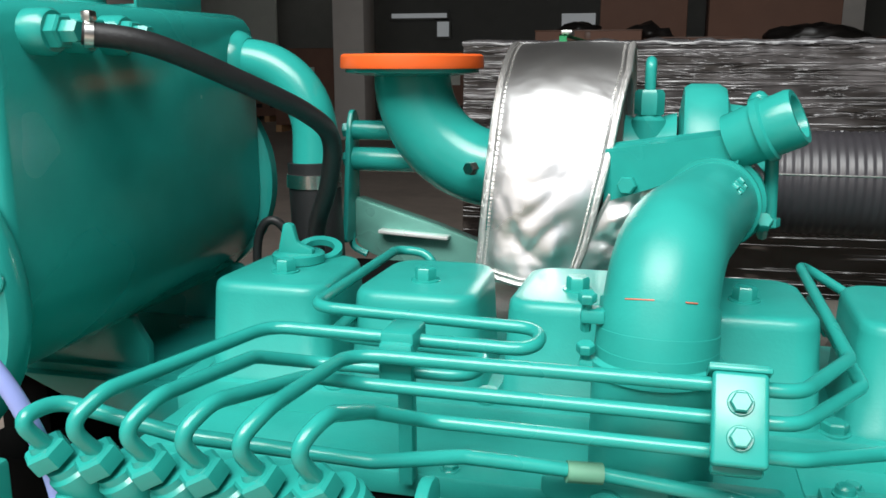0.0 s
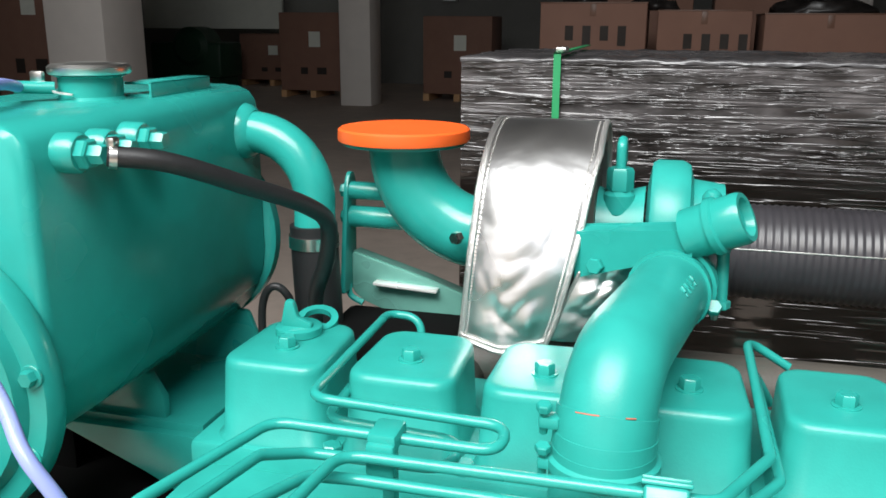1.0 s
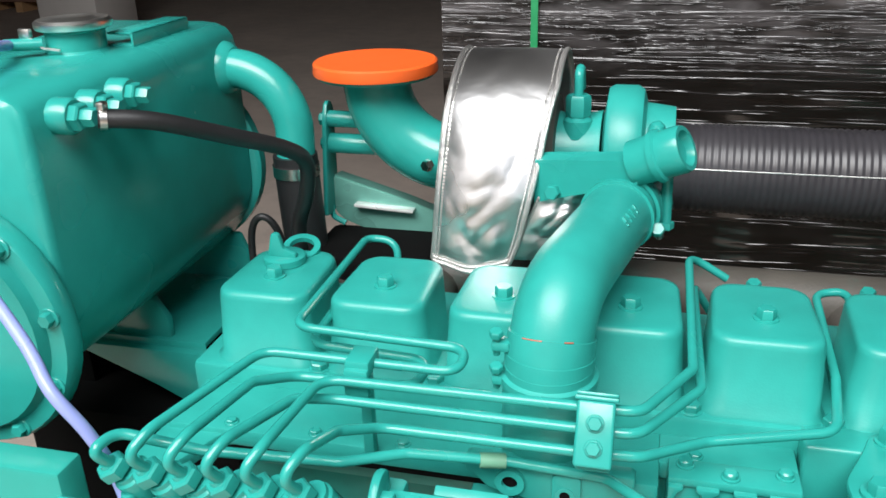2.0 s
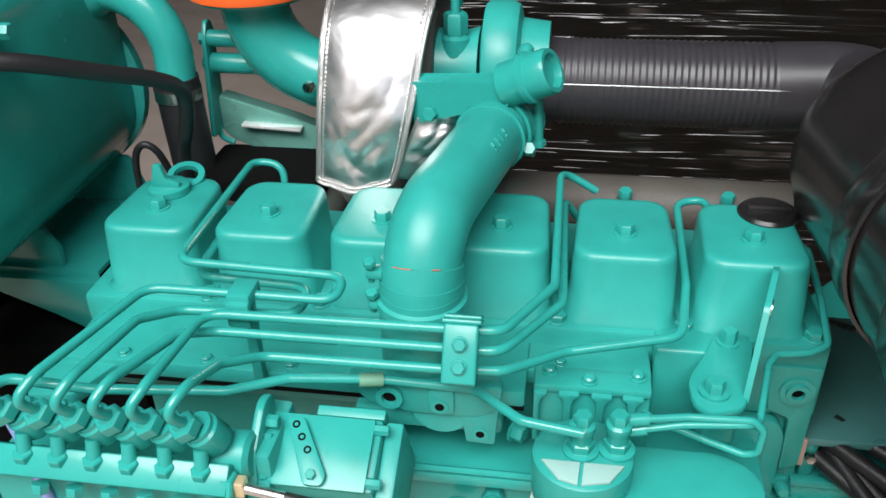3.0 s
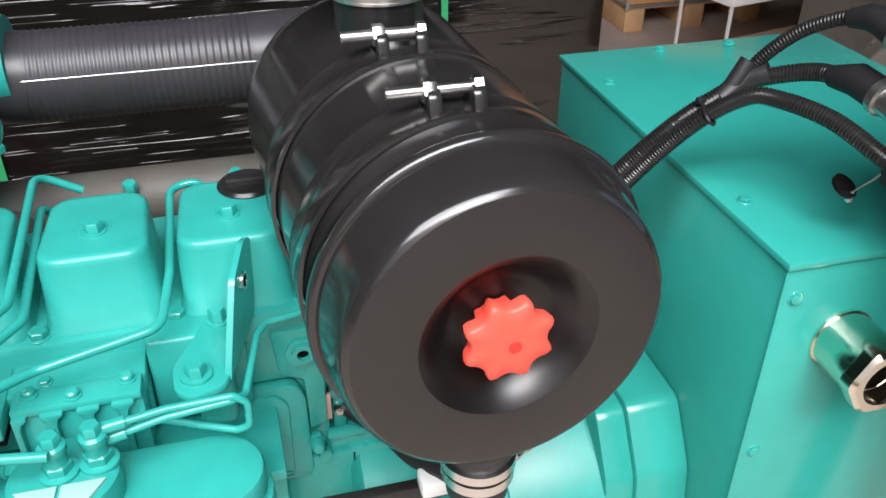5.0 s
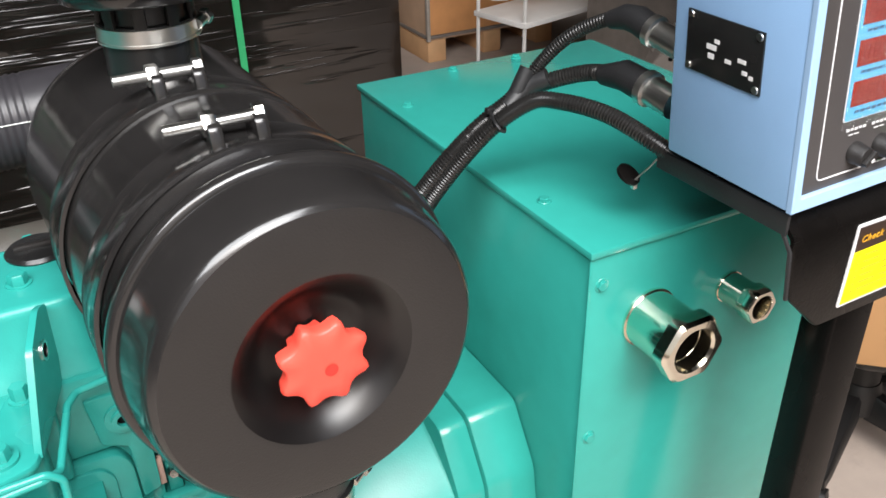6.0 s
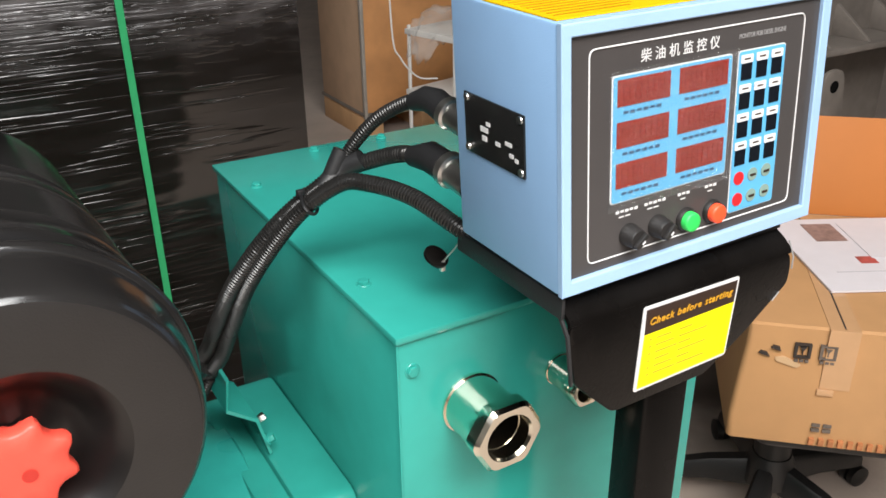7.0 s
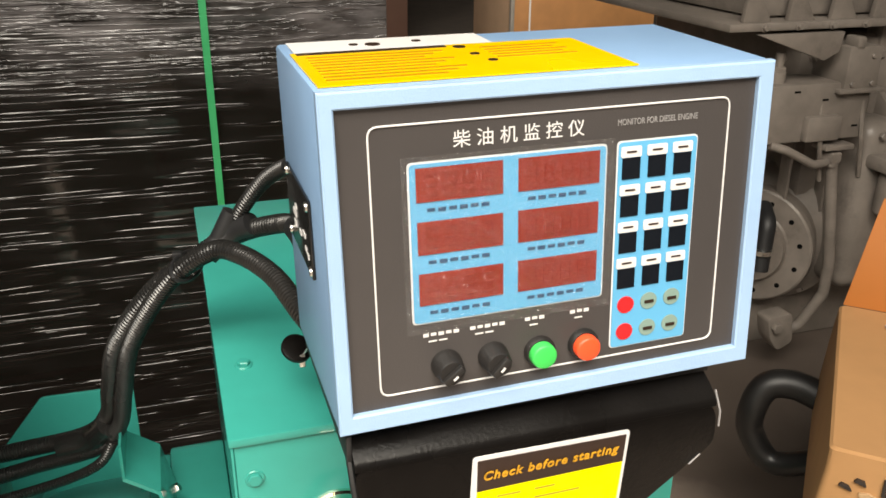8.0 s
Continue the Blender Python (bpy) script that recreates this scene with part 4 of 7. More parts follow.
# intake elbow
elbow = thing("intake_elbow", (0.30, -0.117, 1.1), "smooth teal painted intake elbow pipe with a clamped cuff", "pipe")
EA = V(0.041, 0.205, 0.0).normalized()
EL = fillet([(0.299, -0.117, 1.105), (0.299, -0.117, 1.252), (0.340, 0.088, 1.250)], 0.066, 14)
part("bend", sweep(EL, 0.0350, 36), teal_cast, elbow, sharp=80)
part("end_ring", ring(0.034, 0.0385, -0.003, 0.003, V(0.339, 0.086, 1.250), EA, 36), teal, elbow)
part("cuff", lathe([(0.0375, 0), (0.039, 0.004), (0.039, 0.074), (0.0412, 0.076), (0.0412, 0.083), (0.0378, 0.085), (0.0378, 0.092)], (0.299, -0.117, 1.102), (0, 0, 1), 40), teal_cast, elbow)
part("cuff", sweep(EL[:4], 0.0376, 40), teal_cast, elbow, sharp=80)
part("cuff_lip", sweep(EL[2:6], 0.0368, 40), teal_cast, elbow, sharp=80)
red_mark = material("faded_red_line", (0.45, 0.12, 0.07), 0.5, vary=0.3, scale=200)
RC, RT = V(*EL[5]), (V(*EL[5]) - V(*EL[4])).normalized()
RU = RT.cross(V(1, 0, 0)).normalized()
RU = RU if RU.y < 0 else -RU
for a0, a1 in ((-34, -6), (22, 34)):
    arc = [RC + (RU * math.cos(radians(a_)) + V(1, 0, 0) * math.sin(radians(a_))) * 0.0366 for a_ in np.linspace(a0, a1, 8)]
    part("red_mark", sweep(arc, 0.0006, 5), red_mark, elbow)
for zz in (1.214, 1.182):
    part("clamp_screw", join(sweep([(0.256, -0.126, zz - 0.012), (0.257, -0.132, zz + 0.010)], 0.0032, 8), hexagon((0.257, -0.132, zz + 0.008), (0, -0.2, 1), 0.0058, 0.006), block(0.253, 0.268, -0.134, -0.12, zz - 0.006, zz + 0.003, 0.002)), teal, elbow)
part("outlet_collar", lathe([(0.0355, 0), (0.0355, 0.03), (0.0385, 0.032), (0.0385, 0.06)], (0.340, 0.088, 1.250), EA, 32), teal, elbow)
part("outlet_clamp", join(ring(0.0363, 0.0400, 0.012, 0.022, (0.340, 0.088, 1.250), EA, 36), sweep([(0.380, 0.088, 1.236), (0.382, 0.11, 1.222)], 0.0045, 8), hexagon((0.380, 0.092, 1.234), (0, -0.6, 0.5), 0.0075, 0.009)), teal, elbow)
marks = []
for k in range(4):
    for j in range(2):
        q = V(0.3285, 0.032, 1.25) + EA * (0.012 * k - 0.018) + V(0.0245 + 0.0022 * j, -0.006, 0.0262 - 0.004 * j)
        marks.append(turned(block(-0.0028, 0.0028, -0.0012, 0.0012, -0.001, 0.0012, 0.0003), Matrix.Translation(q) @ Matrix.Rotation(radians(42), 4, 'Y') @ Matrix.Rotation(radians(20 * (k % 3) - 30), 4, 'Z')))
part("cast_mark", join(*marks), teal, elbow)

# injection pump
pump = thing("injection_pump", (0.06, -0.28, 1.0), "teal painted inline injection pump with six outlets", "pump")
part("housing", block(-0.055, 0.165, -0.276, -0.225, 0.95, 1.088, 0.006), teal_cast, pump)
part("lower_body", block(-0.06, 0.175, -0.265, -0.20, 0.85, 1.0, 0.01), teal_cast, pump)
part("front_rail", turned(block(-0.125, 0.115, -0.007, 0.007, -0.0125, 0.0125, 0.002), Matrix.Translation((0.057, -0.287, 1.112)) @ Matrix.Rotation(radians(-42), 4, 'X')), teal, pump)
NUT = V(-0.34, -0.36, 0.85).normalized()
for k in range(6):
    x = -0.0085 + 0.0304 * k
    o = V(x, -0.281, 1.157)
    part("delivery_holder", lathe([(0.0135, -0.028), (0.0150, -0.026), (0.0150, -0.006), (0.0130, -0.004), (0.0130, 0)], o - NUT * 0.001 + V(0.003, 0.005, 0), NUT, 24), teal, pump)
    part("union_nut", join(hexagon(o, NUT, 0.0122, 0.011), lathe([(0.0068, 0), (0.0056, 0.003)], o + NUT * 0.011, NUT, 16)), teal, pump)
    part("bleed_stud", join(sweep([(x + 0.006, -0.281, 1.138), (x + 0.006, -0.287, 1.118)], 0.0062, 10), hexagon((x + 0.006, -0.2875, 1.116), (0, -0.2, 1), 0.0085, 0.008)), teal, pump)
    part("rail_bolt", hexagon((x + 0.016, -0.293, 1.094), (0, -0.4, -1), 0.0075, 0.009), teal, pump)
part("end_drum", lathe([(0.016, 0), (0.020, 0.004), (0.020, 0.030), (0.016, 0.034)], (0.148, -0.258, 1.112), (1, 0, 0), 28), teal_cast, pump)
part("drive_housing", block(0.168, 0.196, -0.262, -0.19, 1.03, 1.115, 0.006), teal_cast, pump)
part("drive_flange", slab(rounded([(-0.272, 1.06), (-0.205, 1.06), (-0.205, 1.135), (-0.225, 1.142), (-0.262, 1.115)], 0.010), 'yz', 0.176, 0.184, 0.002), teal, pump)
part("flange_stud", join(hexagon((0.184, -0.228, 1.122), (1, 0, 0), 0.006, 0.010), hexagon((0.184, -0.262, 1.085), (1, 0, 0), 0.006, 0.010), sweep([(0.187, -0.236, 1.116), (0.187, -0.262, 1.09)], 0.004, 8)), teal, pump)
GP = Matrix.Translation((0.229, -0.236, 1.100)) @ Matrix.Rotation(radians(27), 4, 'X')
part("governor_case", turned(block(-0.045, 0.05, -0.030, 0.034, -0.12, -0.003, 0.004), GP), teal_cast, pump)
part("cover_plate", turned(block(-0.044, 0.044, -0.031, 0.031, -0.002, 0.003, 0.0008), GP), teal, pump, "flat bright teal cover plate")
part("cover_strip", turned(block(-0.01, 0.05, 0.034, 0.043, -0.02, -0.004, 0.001), GP), teal_cast, pump)
part("side_plate", turned(block(0.05, 0.066, -0.034, 0.036, -0.10, -0.012, 0.003), GP), teal_cast, pump)
lever = part("lever_plate", turned(slab(rounded([(-0.031, 0.026), (-0.016, 0.026), (0.012, -0.022), (0.009, -0.031), (-0.006, -0.031)], 0.004), 'xy', 0.006, 0.010, 0.0008), GP), teal, pump)
part("lever_bolt", turned(hexagon((0.000, -0.023, 0.010), (0, 0, 1), 0.0045, 0.005), GP), teal, lever)
for hx, hy in ((-0.0215, 0.019), (-0.0145, 0.0085), (-0.0075, -0.002)):
    part("lever_hole", turned(ring(0.0018, 0.0034, 0, 0.0004, (hx, hy, 0.010), (0, 0, 1), 14), GP), dark_void, lever)
for py in (0.024, -0.022):
    part("plate_screw", turned(hexagon((0.044, py, -0.001), (1, 0, 0), 0.0048, 0.012), GP), teal, pump)
part("brass_union", block(0.170, 0.184, -0.292, -0.280, 1.098, 1.113, 0.002), material("pale_brass", (0.75, 0.62, 0.38), 0.35, metal=0.6), pump)
part("rail_nut", hexagon((0.166, -0.287, 1.106), (1, 0, 0), 0.012, 0.010), teal, pump)
spill = thing("control_cable", (0.25, -0.28, 1.08), "black sheathed control cable with a steel ferrule", "cable")
part("ferrule", sweep([(0.183, -0.287, 1.105), (0.218, -0.289, 1.101)], 0.0045, 12), steel, spill)
part("sheath", sweep(spline([(0.216, -0.289, 1.101), (0.26, -0.291, 1.094), (0.31, -0.29, 1.075), (0.36, -0.26, 1.02), (0.38, -0.2, 0.93)]), 0.005, 12), black_rubber, spill)


loop3 = thing("sensor_wire", (0.29, -0.17, 0.98), "thin black wire looped beside the pump", "wire")
part("wire", sweep(spline([(0.275, -0.175, 1.0), (0.288, -0.178, 0.992), (0.302, -0.180, 0.975), (0.318, -0.178, 0.968), (0.335, -0.172, 0.962), (0.34, -0.165, 0.955)]), 0.0016, 8), black_rubber, loop3)
part("plug", sweep([(0.335, -0.172, 0.962), (0.341, -0.164, 0.954)], 0.004, 10), black_rubber, loop3)


def pipe_thing(points, r=0.0043, bend=0.022):
    p = thing("injection_pipe", points[0], "thin bent teal painted steel injection pipe", "pipe", "injection pipes")
    part("tube", sweep(fillet(points, bend, 8), r, 12), teal, p, sharp=80)
    return p


def hook(k):
    x = -0.0085 + 0.0304 * k
    return [V(x - 0.001, -0.2845, 1.166), V(x - 0.0065, -0.299, 1.187), V(x + 0.003, -0.280, 1.199)]


pipe_thing(hook(1) + [(0.056, -0.152, 1.197), (0.228, -0.147, 1.193), (0.228, -0.113, 1.196), (0.0665, -0.109, 1.199), (0.056, 0.128, 1.189), (0.092, 0.128, 1.186), (0.094, 0.118, 1.150)])
pipe_thing(hook(2) + [(0.064, -0.19, 1.190), (0.085, -0.152, 1.175), (0.190, -0.143, 1.171), (0.190, -0.098, 1.171), (0.074, -0.094, 1.174), (0.066, 0.10, 1.172), (0.07, 0.11, 1.13)])
pipe_thing(hook(3) + [(0.103, -0.198, 1.184), (0.13, -0.178, 1.174), (0.328, -0.176, 1.173), (0.375, -0.176, 1.173), (0.424, -0.092, 1.168), (0.420, 0.09, 1.178), (0.44, 0.11, 1.14)])
pipe_thing(hook(4) + [(0.120, -0.177, 1.192), (0.33, -0.173, 1.191), (0.376, -0.169, 1.189), (0.416, -0.088, 1.184), (0.414, 0.124, 1.197), (0.455, 0.126, 1.172)])
pipe_thing(hook(5) + [(0.150, -0.225, 1.178), (0.172, -0.188, 1.159), (0.33, -0.184, 1.157), (0.378, -0.176, 1.153), (0.43, -0.125, 1.139), (0.532, -0.100, 1.146), (0.540, -0.03, 1.155), (0.542, 0.122, 1.165), (0.575, 0.126, 1.168), (0.58, 0.12, 1.14)])

low = thing("fuel_line", (0.2, -0.2, 1.13), "thin teal painted steel fuel line with a clip", "pipe")
part("tube", sweep(fillet(hook(0)[:2] + [(-0.008, -0.274, 1.188), (0.05, -0.256, 1.167), (0.15, -0.224, 1.148), (0.195, -0.196, 1.143), (0.27, -0.172, 1.130), (0.352, -0.160, 1.117), (0.395, -0.205, 1.126), (0.447, -0.212, 1.124)], 0.018), 0.0044, 12), teal, low, sharp=80)
part("clip", sweep([(0.252, -0.178, 1.132), (0.272, -0.172, 1.130)], 0.0064, 14), material("olive_painted_clip", (0.12, 0.30, 0.20), 0.5), low)

bigclamp = thing("pipe_clamp", (0.343, -0.18, 1.15), "teal painted clamp block with two bolts holding three pipes", "clamp", "pipe clamps")
BC = Matrix.Translation((0.343, -0.183, 1.1745)) @ Matrix.Rotation(radians(58), 4, 'X')
part("plate", turned(block(-0.0145, 0.0145, -0.025, 0.025, 0.002, 0.013, 0.0025, 3), BC), teal, bigclamp)
part("back_plate", turned(block(-0.0135, 0.0135, -0.028, 0.025, -0.012, 0.001, 0.002), BC), teal, bigclamp)
part("strap_fold", turned(join(block(-0.0165, 0.0165, 0.0250, 0.0285, -0.010, 0.0125, 0.0012), block(-0.0160, 0.0160, 0.0285, 0.0315, -0.016, 0.004, 0.0012)), BC), teal, bigclamp)
part("clamp_bolt", turned(hexagon((0, 0.008, 0.013), (0, 0, 1), 0.0058, 0.0055, 0.007), BC), teal, bigclamp)
part("clamp_bolt", turned(hexagon((0, -0.0105, 0.013), (0, 0, 1), 0.0058, 0.0055, 0.007), BC), teal, bigclamp)
smallclamp = thing("pipe_clamp", (0.147, -0.155, 1.16), "small teal painted clamp saddle over two pipes", "clamp", "pipe clamps")
part("saddle", join(block(0.135, 0.157, -0.166, -0.136, 1.190, 1.204, 0.003), block(0.135, 0.157, -0.170, -0.162, 1.172, 1.198, 0.003)), teal, smallclamp)
part("stem", block(0.141, 0.151, -0.150, -0.138, 1.095, 1.19, 0.002), teal, smallclamp)

# fuel filter and lift pump
ff = thing("fuel_filter", (0.46, -0.2, 0.9), "teal fuel filter head over a white filter canister", "filter")
cup = lathe([(0.034, -0.06), (0.042, -0.045), (0.0435, -0.012), (0.0425, -0.003), (0.038, 0.0)], (0.448, -0.197, 1.090), (0, 0, 1), 40)
part("head_cup", cup, teal_cast, ff)
# pale facets: the bright light on the cup's front, put into the colour
part("cup_facet", slab([(0.4135, -0.212), (0.446, -0.212), (0.444, -0.2365), (0.428, -0.232)], 'xy', 1.0895, 1.0925, 0.0005), material("lit_facet_teal", (0.30, 0.50, 0.46), 0.3), ff)
part("cup_facet", slab([(0.449, -0.212), (0.4825, -0.212), (0.470, -0.231), (0.447, -0.2365)], 'xy', 1.0895, 1.0925, 0.0005), material("lit_facet_teal_two", (0.30, 0.50, 0.46), 0.3), ff)
part("canister", lathe([(0.038, 0), (0.041, 0.01), (0.041, 0.12), (0.038, 0.125)], (0.446, -0.200, 0.91), (0, 0, 1), 32), material("white_filter_paint", (0.8, 0.8, 0.8), 0.35), ff)
part("canister_band", lathe([(0.0414, 0), (0.0414, 0.02)], (0.446, -0.200, 0.955), (0, 0, 1), 32), red_plastic, ff)
ST = []
for k in range(26):
    a_ = radians(-90 + 180 * (k % 13) / 12 + (180 if k >= 13 else 0))
    ST.append(((0.560 if k < 13 else 0.475) + 0.043 * math.cos(a_), -0.196 + 0.043 * math.sin(a_)))
part("oblong_cover", join(slab(ST, 'xy', 1.034, 1.062, 0.005), slab([(0.518 + (x - 0.518) * 1.06, -0.196 + (y + 0.196) * 1.10) for x, y in ST], 'xy', 1.0, 1.033, 0.003)), teal_cast, ff)
part("cover_ridge", join(sweep([(0.47, -0.236, 1.050), (0.56, -0.2365, 1.046)], 0.0022, 8)), teal_cast, ff)
for k, fx in enumerate((0.446, 0.476)):
    part("banjo_fitting", join(lathe([(0.0155, 0), (0.0155, 0.003), (0.0125, 0.0045)], (fx, -0.196 + 0.004 * k, 1.090), (0, 0, 1), 24), hexagon((fx, -0.196 + 0.004 * k, 1.093), (0, 0, 1), 0.0115, 0.010), lathe([(0.0095, 0), (0.0095, 0.010), (0.011, 0.012), (0.011, 0.018), (0.0085, 0.020)], (fx, -0.196 + 0.004 * k, 1.102), (0, 0, 1), 20), hexagon((fx, -0.196 + 0.004 * k, 1.121), (0, 0, 1), 0.0082, 0.010)), teal, ff)
flange_ = part("mount_flange", block(0.402, 0.508, -0.131, -0.103, 1.0955, 1.104, 0.002), teal_cast, ff)
part("flange_back", block(0.402, 0.508, -0.1265, -0.098, 1.03, 1.096, 0.002), teal_cast, ff)
for xx in (0.4025, 0.4315, 0.461, 0.489):
    part("rib", slab([(xx + x_, z_) for x_, z_ in ((0.0, 1.040), (0.0055, 1.040), (0.0055, 1.086), (0.0075, 1.092), (0.0120, 1.0955), (0.0120, 1.0985), (-0.0065 if xx > 0.41 else 0.0, 1.0985), (-0.0065 if xx > 0.41 else 0.0, 1.0955), (-0.0020 if xx > 0.41 else 0.0, 1.092))], 'xz', -0.136, -0.108, 0.0012), teal_cast, flange_)
for bx, by in ((0.416, -0.112), (0.452, -0.122), (0.496, -0.112)):
    part("flange_bolt", lathe([(0.0078, -0.001), (0.0078, 0.0015), (0.0062, 0.002), (0.0060, 0.0055), (0.0045, 0.007), (0.001, 0.0074)], (bx, by, 1.104), (0, 0, 1), 16), teal, ff)
for pts in ([(0.482, -0.188, 1.121), (0.532, -0.178, 1.121), (0.586, -0.175, 1.120), (0.596, -0.175, 1.110), (0.595, -0.175, 1.084), (0.584, -0.172, 1.079), (0.512, -0.140, 1.080), (0.49, -0.10, 1.07)],
            [(0.482, -0.186, 1.107), (0.530, -0.180, 1.114), (0.584, -0.176, 1.116), (0.595, -0.162, 1.108), (0.611, -0.096, 1.119), (0.620, -0.082, 1.120), (0.650, -0.076, 1.120), (0.668, -0.068, 1.124), (0.669, -0.020, 1.140), (0.662, 0.03, 1.166), (0.655, 0.06, 1.16)]):
    q = thing("fuel_line", pts[0], "thin teal painted fuel return line", "pipe")
    part("tube", sweep(fillet(pts, 0.010), 0.0034, 10), teal, q, sharp=80)
    part("sleeve", sweep([pts[0], V(*pts[0]) + (V(*pts[1]) - V(*pts[0])) * 0.36], 0.0056, 12), teal, q)

lift = thing("lifting_bracket", (0.585, -0.09, 1.1), "teal painted bent steel lifting bracket with two bolts", "bracket")
UPRIGHT = rounded([(-0.153, 1.116), (-0.1475, 1.128), (-0.108, 1.190), (-0.070, 1.203), (-0.050, 1.196), (-0.040, 1.168), (-0.062, 1.118)], 0.006)
part("upright", loft([[V(0.581 + o + 0.287 * (y + 0.148) + 0.02 * (z - 1.12), y, z) for y, z in UPRIGHT] for o in (0.0, 0.0055)]), teal, lift)
part("eye_boss", ring(0.0062, 0.0090, -0.0005, 0.0022, (0.6055, -0.083, 1.171), (1, -0.287, 0), 24), steel, lift)
part("eye_hole", lathe([(0.0062, 0), (0.0062, 0.0012)], (0.6056, -0.083, 1.171), (1, -0.287, 0), 20), dark_void, lift)
part("foot", slab(rounded([(0.536, -0.130), (0.538, -0.160), (0.552, -0.172), (0.582, -0.162), (0.603, -0.066), (0.567, -0.060), (0.556, -0.088)], 0.010), 'xy', 1.114, 1.123, 0.003), teal, lift)
part("lift_bolt", join(hexagon((0.578, -0.073, 1.124), (0, 0, 1), 0.0078, 0.014), lathe([(0.0105, 0), (0.0105, 0.002)], (0.578, -0.073, 1.123), (0, 0, 1), 20)), teal, lift)
part("lift_bolt", join(hexagon((0.557, -0.146, 1.125), (0, 0, 1), 0.0088, 0.012), lathe([(0.0135, 0), (0.0135, 0.003)], (0.557, -0.146, 1.123), (0, 0, 1), 20)), teal, lift)
part("head_boss", join(block(0.512, 0.60, -0.086, -0.05, 1.03, 1.1195, 0.004, 3), block(0.552, 0.586, -0.135, -0.08, 1.05, 1.1145, 0.008, 3)), teal_cast, lift)
# exhaust side
ex_grey = material("heat_stained_exhaust_paint", (0.075, 0.068, 0.058), 0.55, vary=0.35, scale=14, bump=0.5, bump_scale=300, stain=0.6, stain_colour=(0.03, 0.13, 0.11))
em = thing("exhaust_manifold", (0.4, 0.25, 1.05), "heat-stained grey-green cast exhaust manifold", "manifold")
# near-black block added to give the shade behind the exhaust bracket
part("gap_shade_block", block(-0.045, 0.12, 0.165, 0.275, 1.02, 1.145, 0.012, 3), dark_void, em)
part("log", sweep([(0.0, 0.235, 1.095), (0.34, 0.235, 1.1), (0.69, 0.235, 1.1)], 0.036, 24), ex_grey, em)
for k in range(6):
    part("runner", sweep([(0.12 * k, 0.14, 1.085), (0.12 * k, 0.235, 1.095)], 0.026, 16), ex_grey, em)
for k in (4, 5):
    part("manifold_bolt", hexagon((0.12 * k + 0.012, 0.202, 1.126), (0, -0.2, 1), 0.0085, 0.012), teal, em)

exhaust = thing("exhaust_elbow", (0.04, 0.235, 1.25), "teal painted exhaust elbow closed with an orange plastic cap", "pipe")
part("bend", sweep([(0.04, 0.238, 1.364), (0.04, 0.238, 1.357)] + [(0.138 - 0.098 * math.cos(radians(a_)), 0.238, 1.352 - 0.098 * math.sin(radians(a_))) for a_ in range(0, 91, 6)] + [(0.2, 0.238, 1.254)], 0.0405, 36), teal, exhaust, sharp=80)
part("flange", lathe([(0.041, -0.012), (0.07, -0.008), (0.07, 0.0)], (0.04, 0.238, 1.362), (0, 0, 1), 40), teal, exhaust)
part("cap", lathe([(0.0745, -0.009), (0.0752, -0.007), (0.0745, 0.0035), (0.072, 0.0055), (0.066, 0.0052), (0.02, 0.0045)], (0.04, 0.238, 1.367), (0, 0, 1), 48), orange_plastic, exhaust, "bright orange plastic dust cap")
part("bolt", hexagon((0.118, 0.185, 1.262), (-0.5, -1, 0), 0.007, 0.01), steel, exhaust)

hb = thing("exhaust_bracket", (0.02, 0.26, 1.12), "teal painted bent sheet bracket with two spacer bolts", "bracket")
part("upright", slab(rounded([(0.232, 1.168), (0.276, 1.168), (0.282, 1.30), (0.274, 1.313), (0.262, 1.313), (0.252, 1.296)], 0.006), 'yz', -0.041, -0.035, 0.0015), teal, hb)
part("corner_bend", sweep(fillet([(-0.038, 0.256, 1.176), (-0.038, 0.256, 1.160), (-0.020, 0.256, 1.152)], 0.012), 0.004, 8), teal, hb)
# paler copy of the teal; the light on the arm is put into its colour
lit_sheet = material("lit_teal_sheet", (0.15, 0.38, 0.32), 0.3, vary=0.2, scale=40, metal=0.3)
part("arm", slab(rounded([(-0.036, 1.215), (-0.036, 1.165), (-0.022, 1.153), (0.15, 1.09), (0.15, 1.155), (0.06, 1.187)], 0.006), 'xz', 0.262, 0.268, 0.0015), lit_sheet, hb)
part("arm_top_fold", loft([[V(-0.034, y, 1.216 - k), V(0.06, y, 1.188 - k), V(0.15, y, 1.156 - k)] + [V(0.15, y, 1.153 - k), V(0.06, y, 1.185 - k), V(-0.034, y, 1.213 - k)] for y, k in ((0.264, 0.0), (0.290, 0.003))]), lit_sheet, hb)
# near-white lip: the glint along the sheet painted in
part("arm_lip", turned(block(-0.004, 0.076, -0.015, 0.0, -0.002, 0.002, 0.001), Matrix.Translation((0.0, 0.262, 1.180)) @ Matrix.Rotation(radians(3), 4, 'Y')), material("lit_lip_white", (0.85, 0.86, 0.84), 0.3, metal=0.5), hb)
for k in range(5):
    part("stamped_mark", turned(block(-0.0008, 0.0008, -0.0012, 0.0, -0.0028 + 0.0006 * (k % 2), 0.0028, 0.0003), Matrix.Translation((0.105 + 0.002 * k, 0.262, 1.128 + 0.008 * k)) @ Matrix.Rotation(radians(20), 4, 'Y')), teal, hb)
for zz, rr in ((1.291, 0.0108), (1.259, 0.0132)):
    part("spacer", sweep([(-0.036, 0.264, zz), (0.05, 0.262, zz)], rr, 20), teal, hb)
    part("spacer_nut", hexagon((-0.041, 0.262, zz), (-1, 0, 0), 0.0085, 0.006), teal, hb)
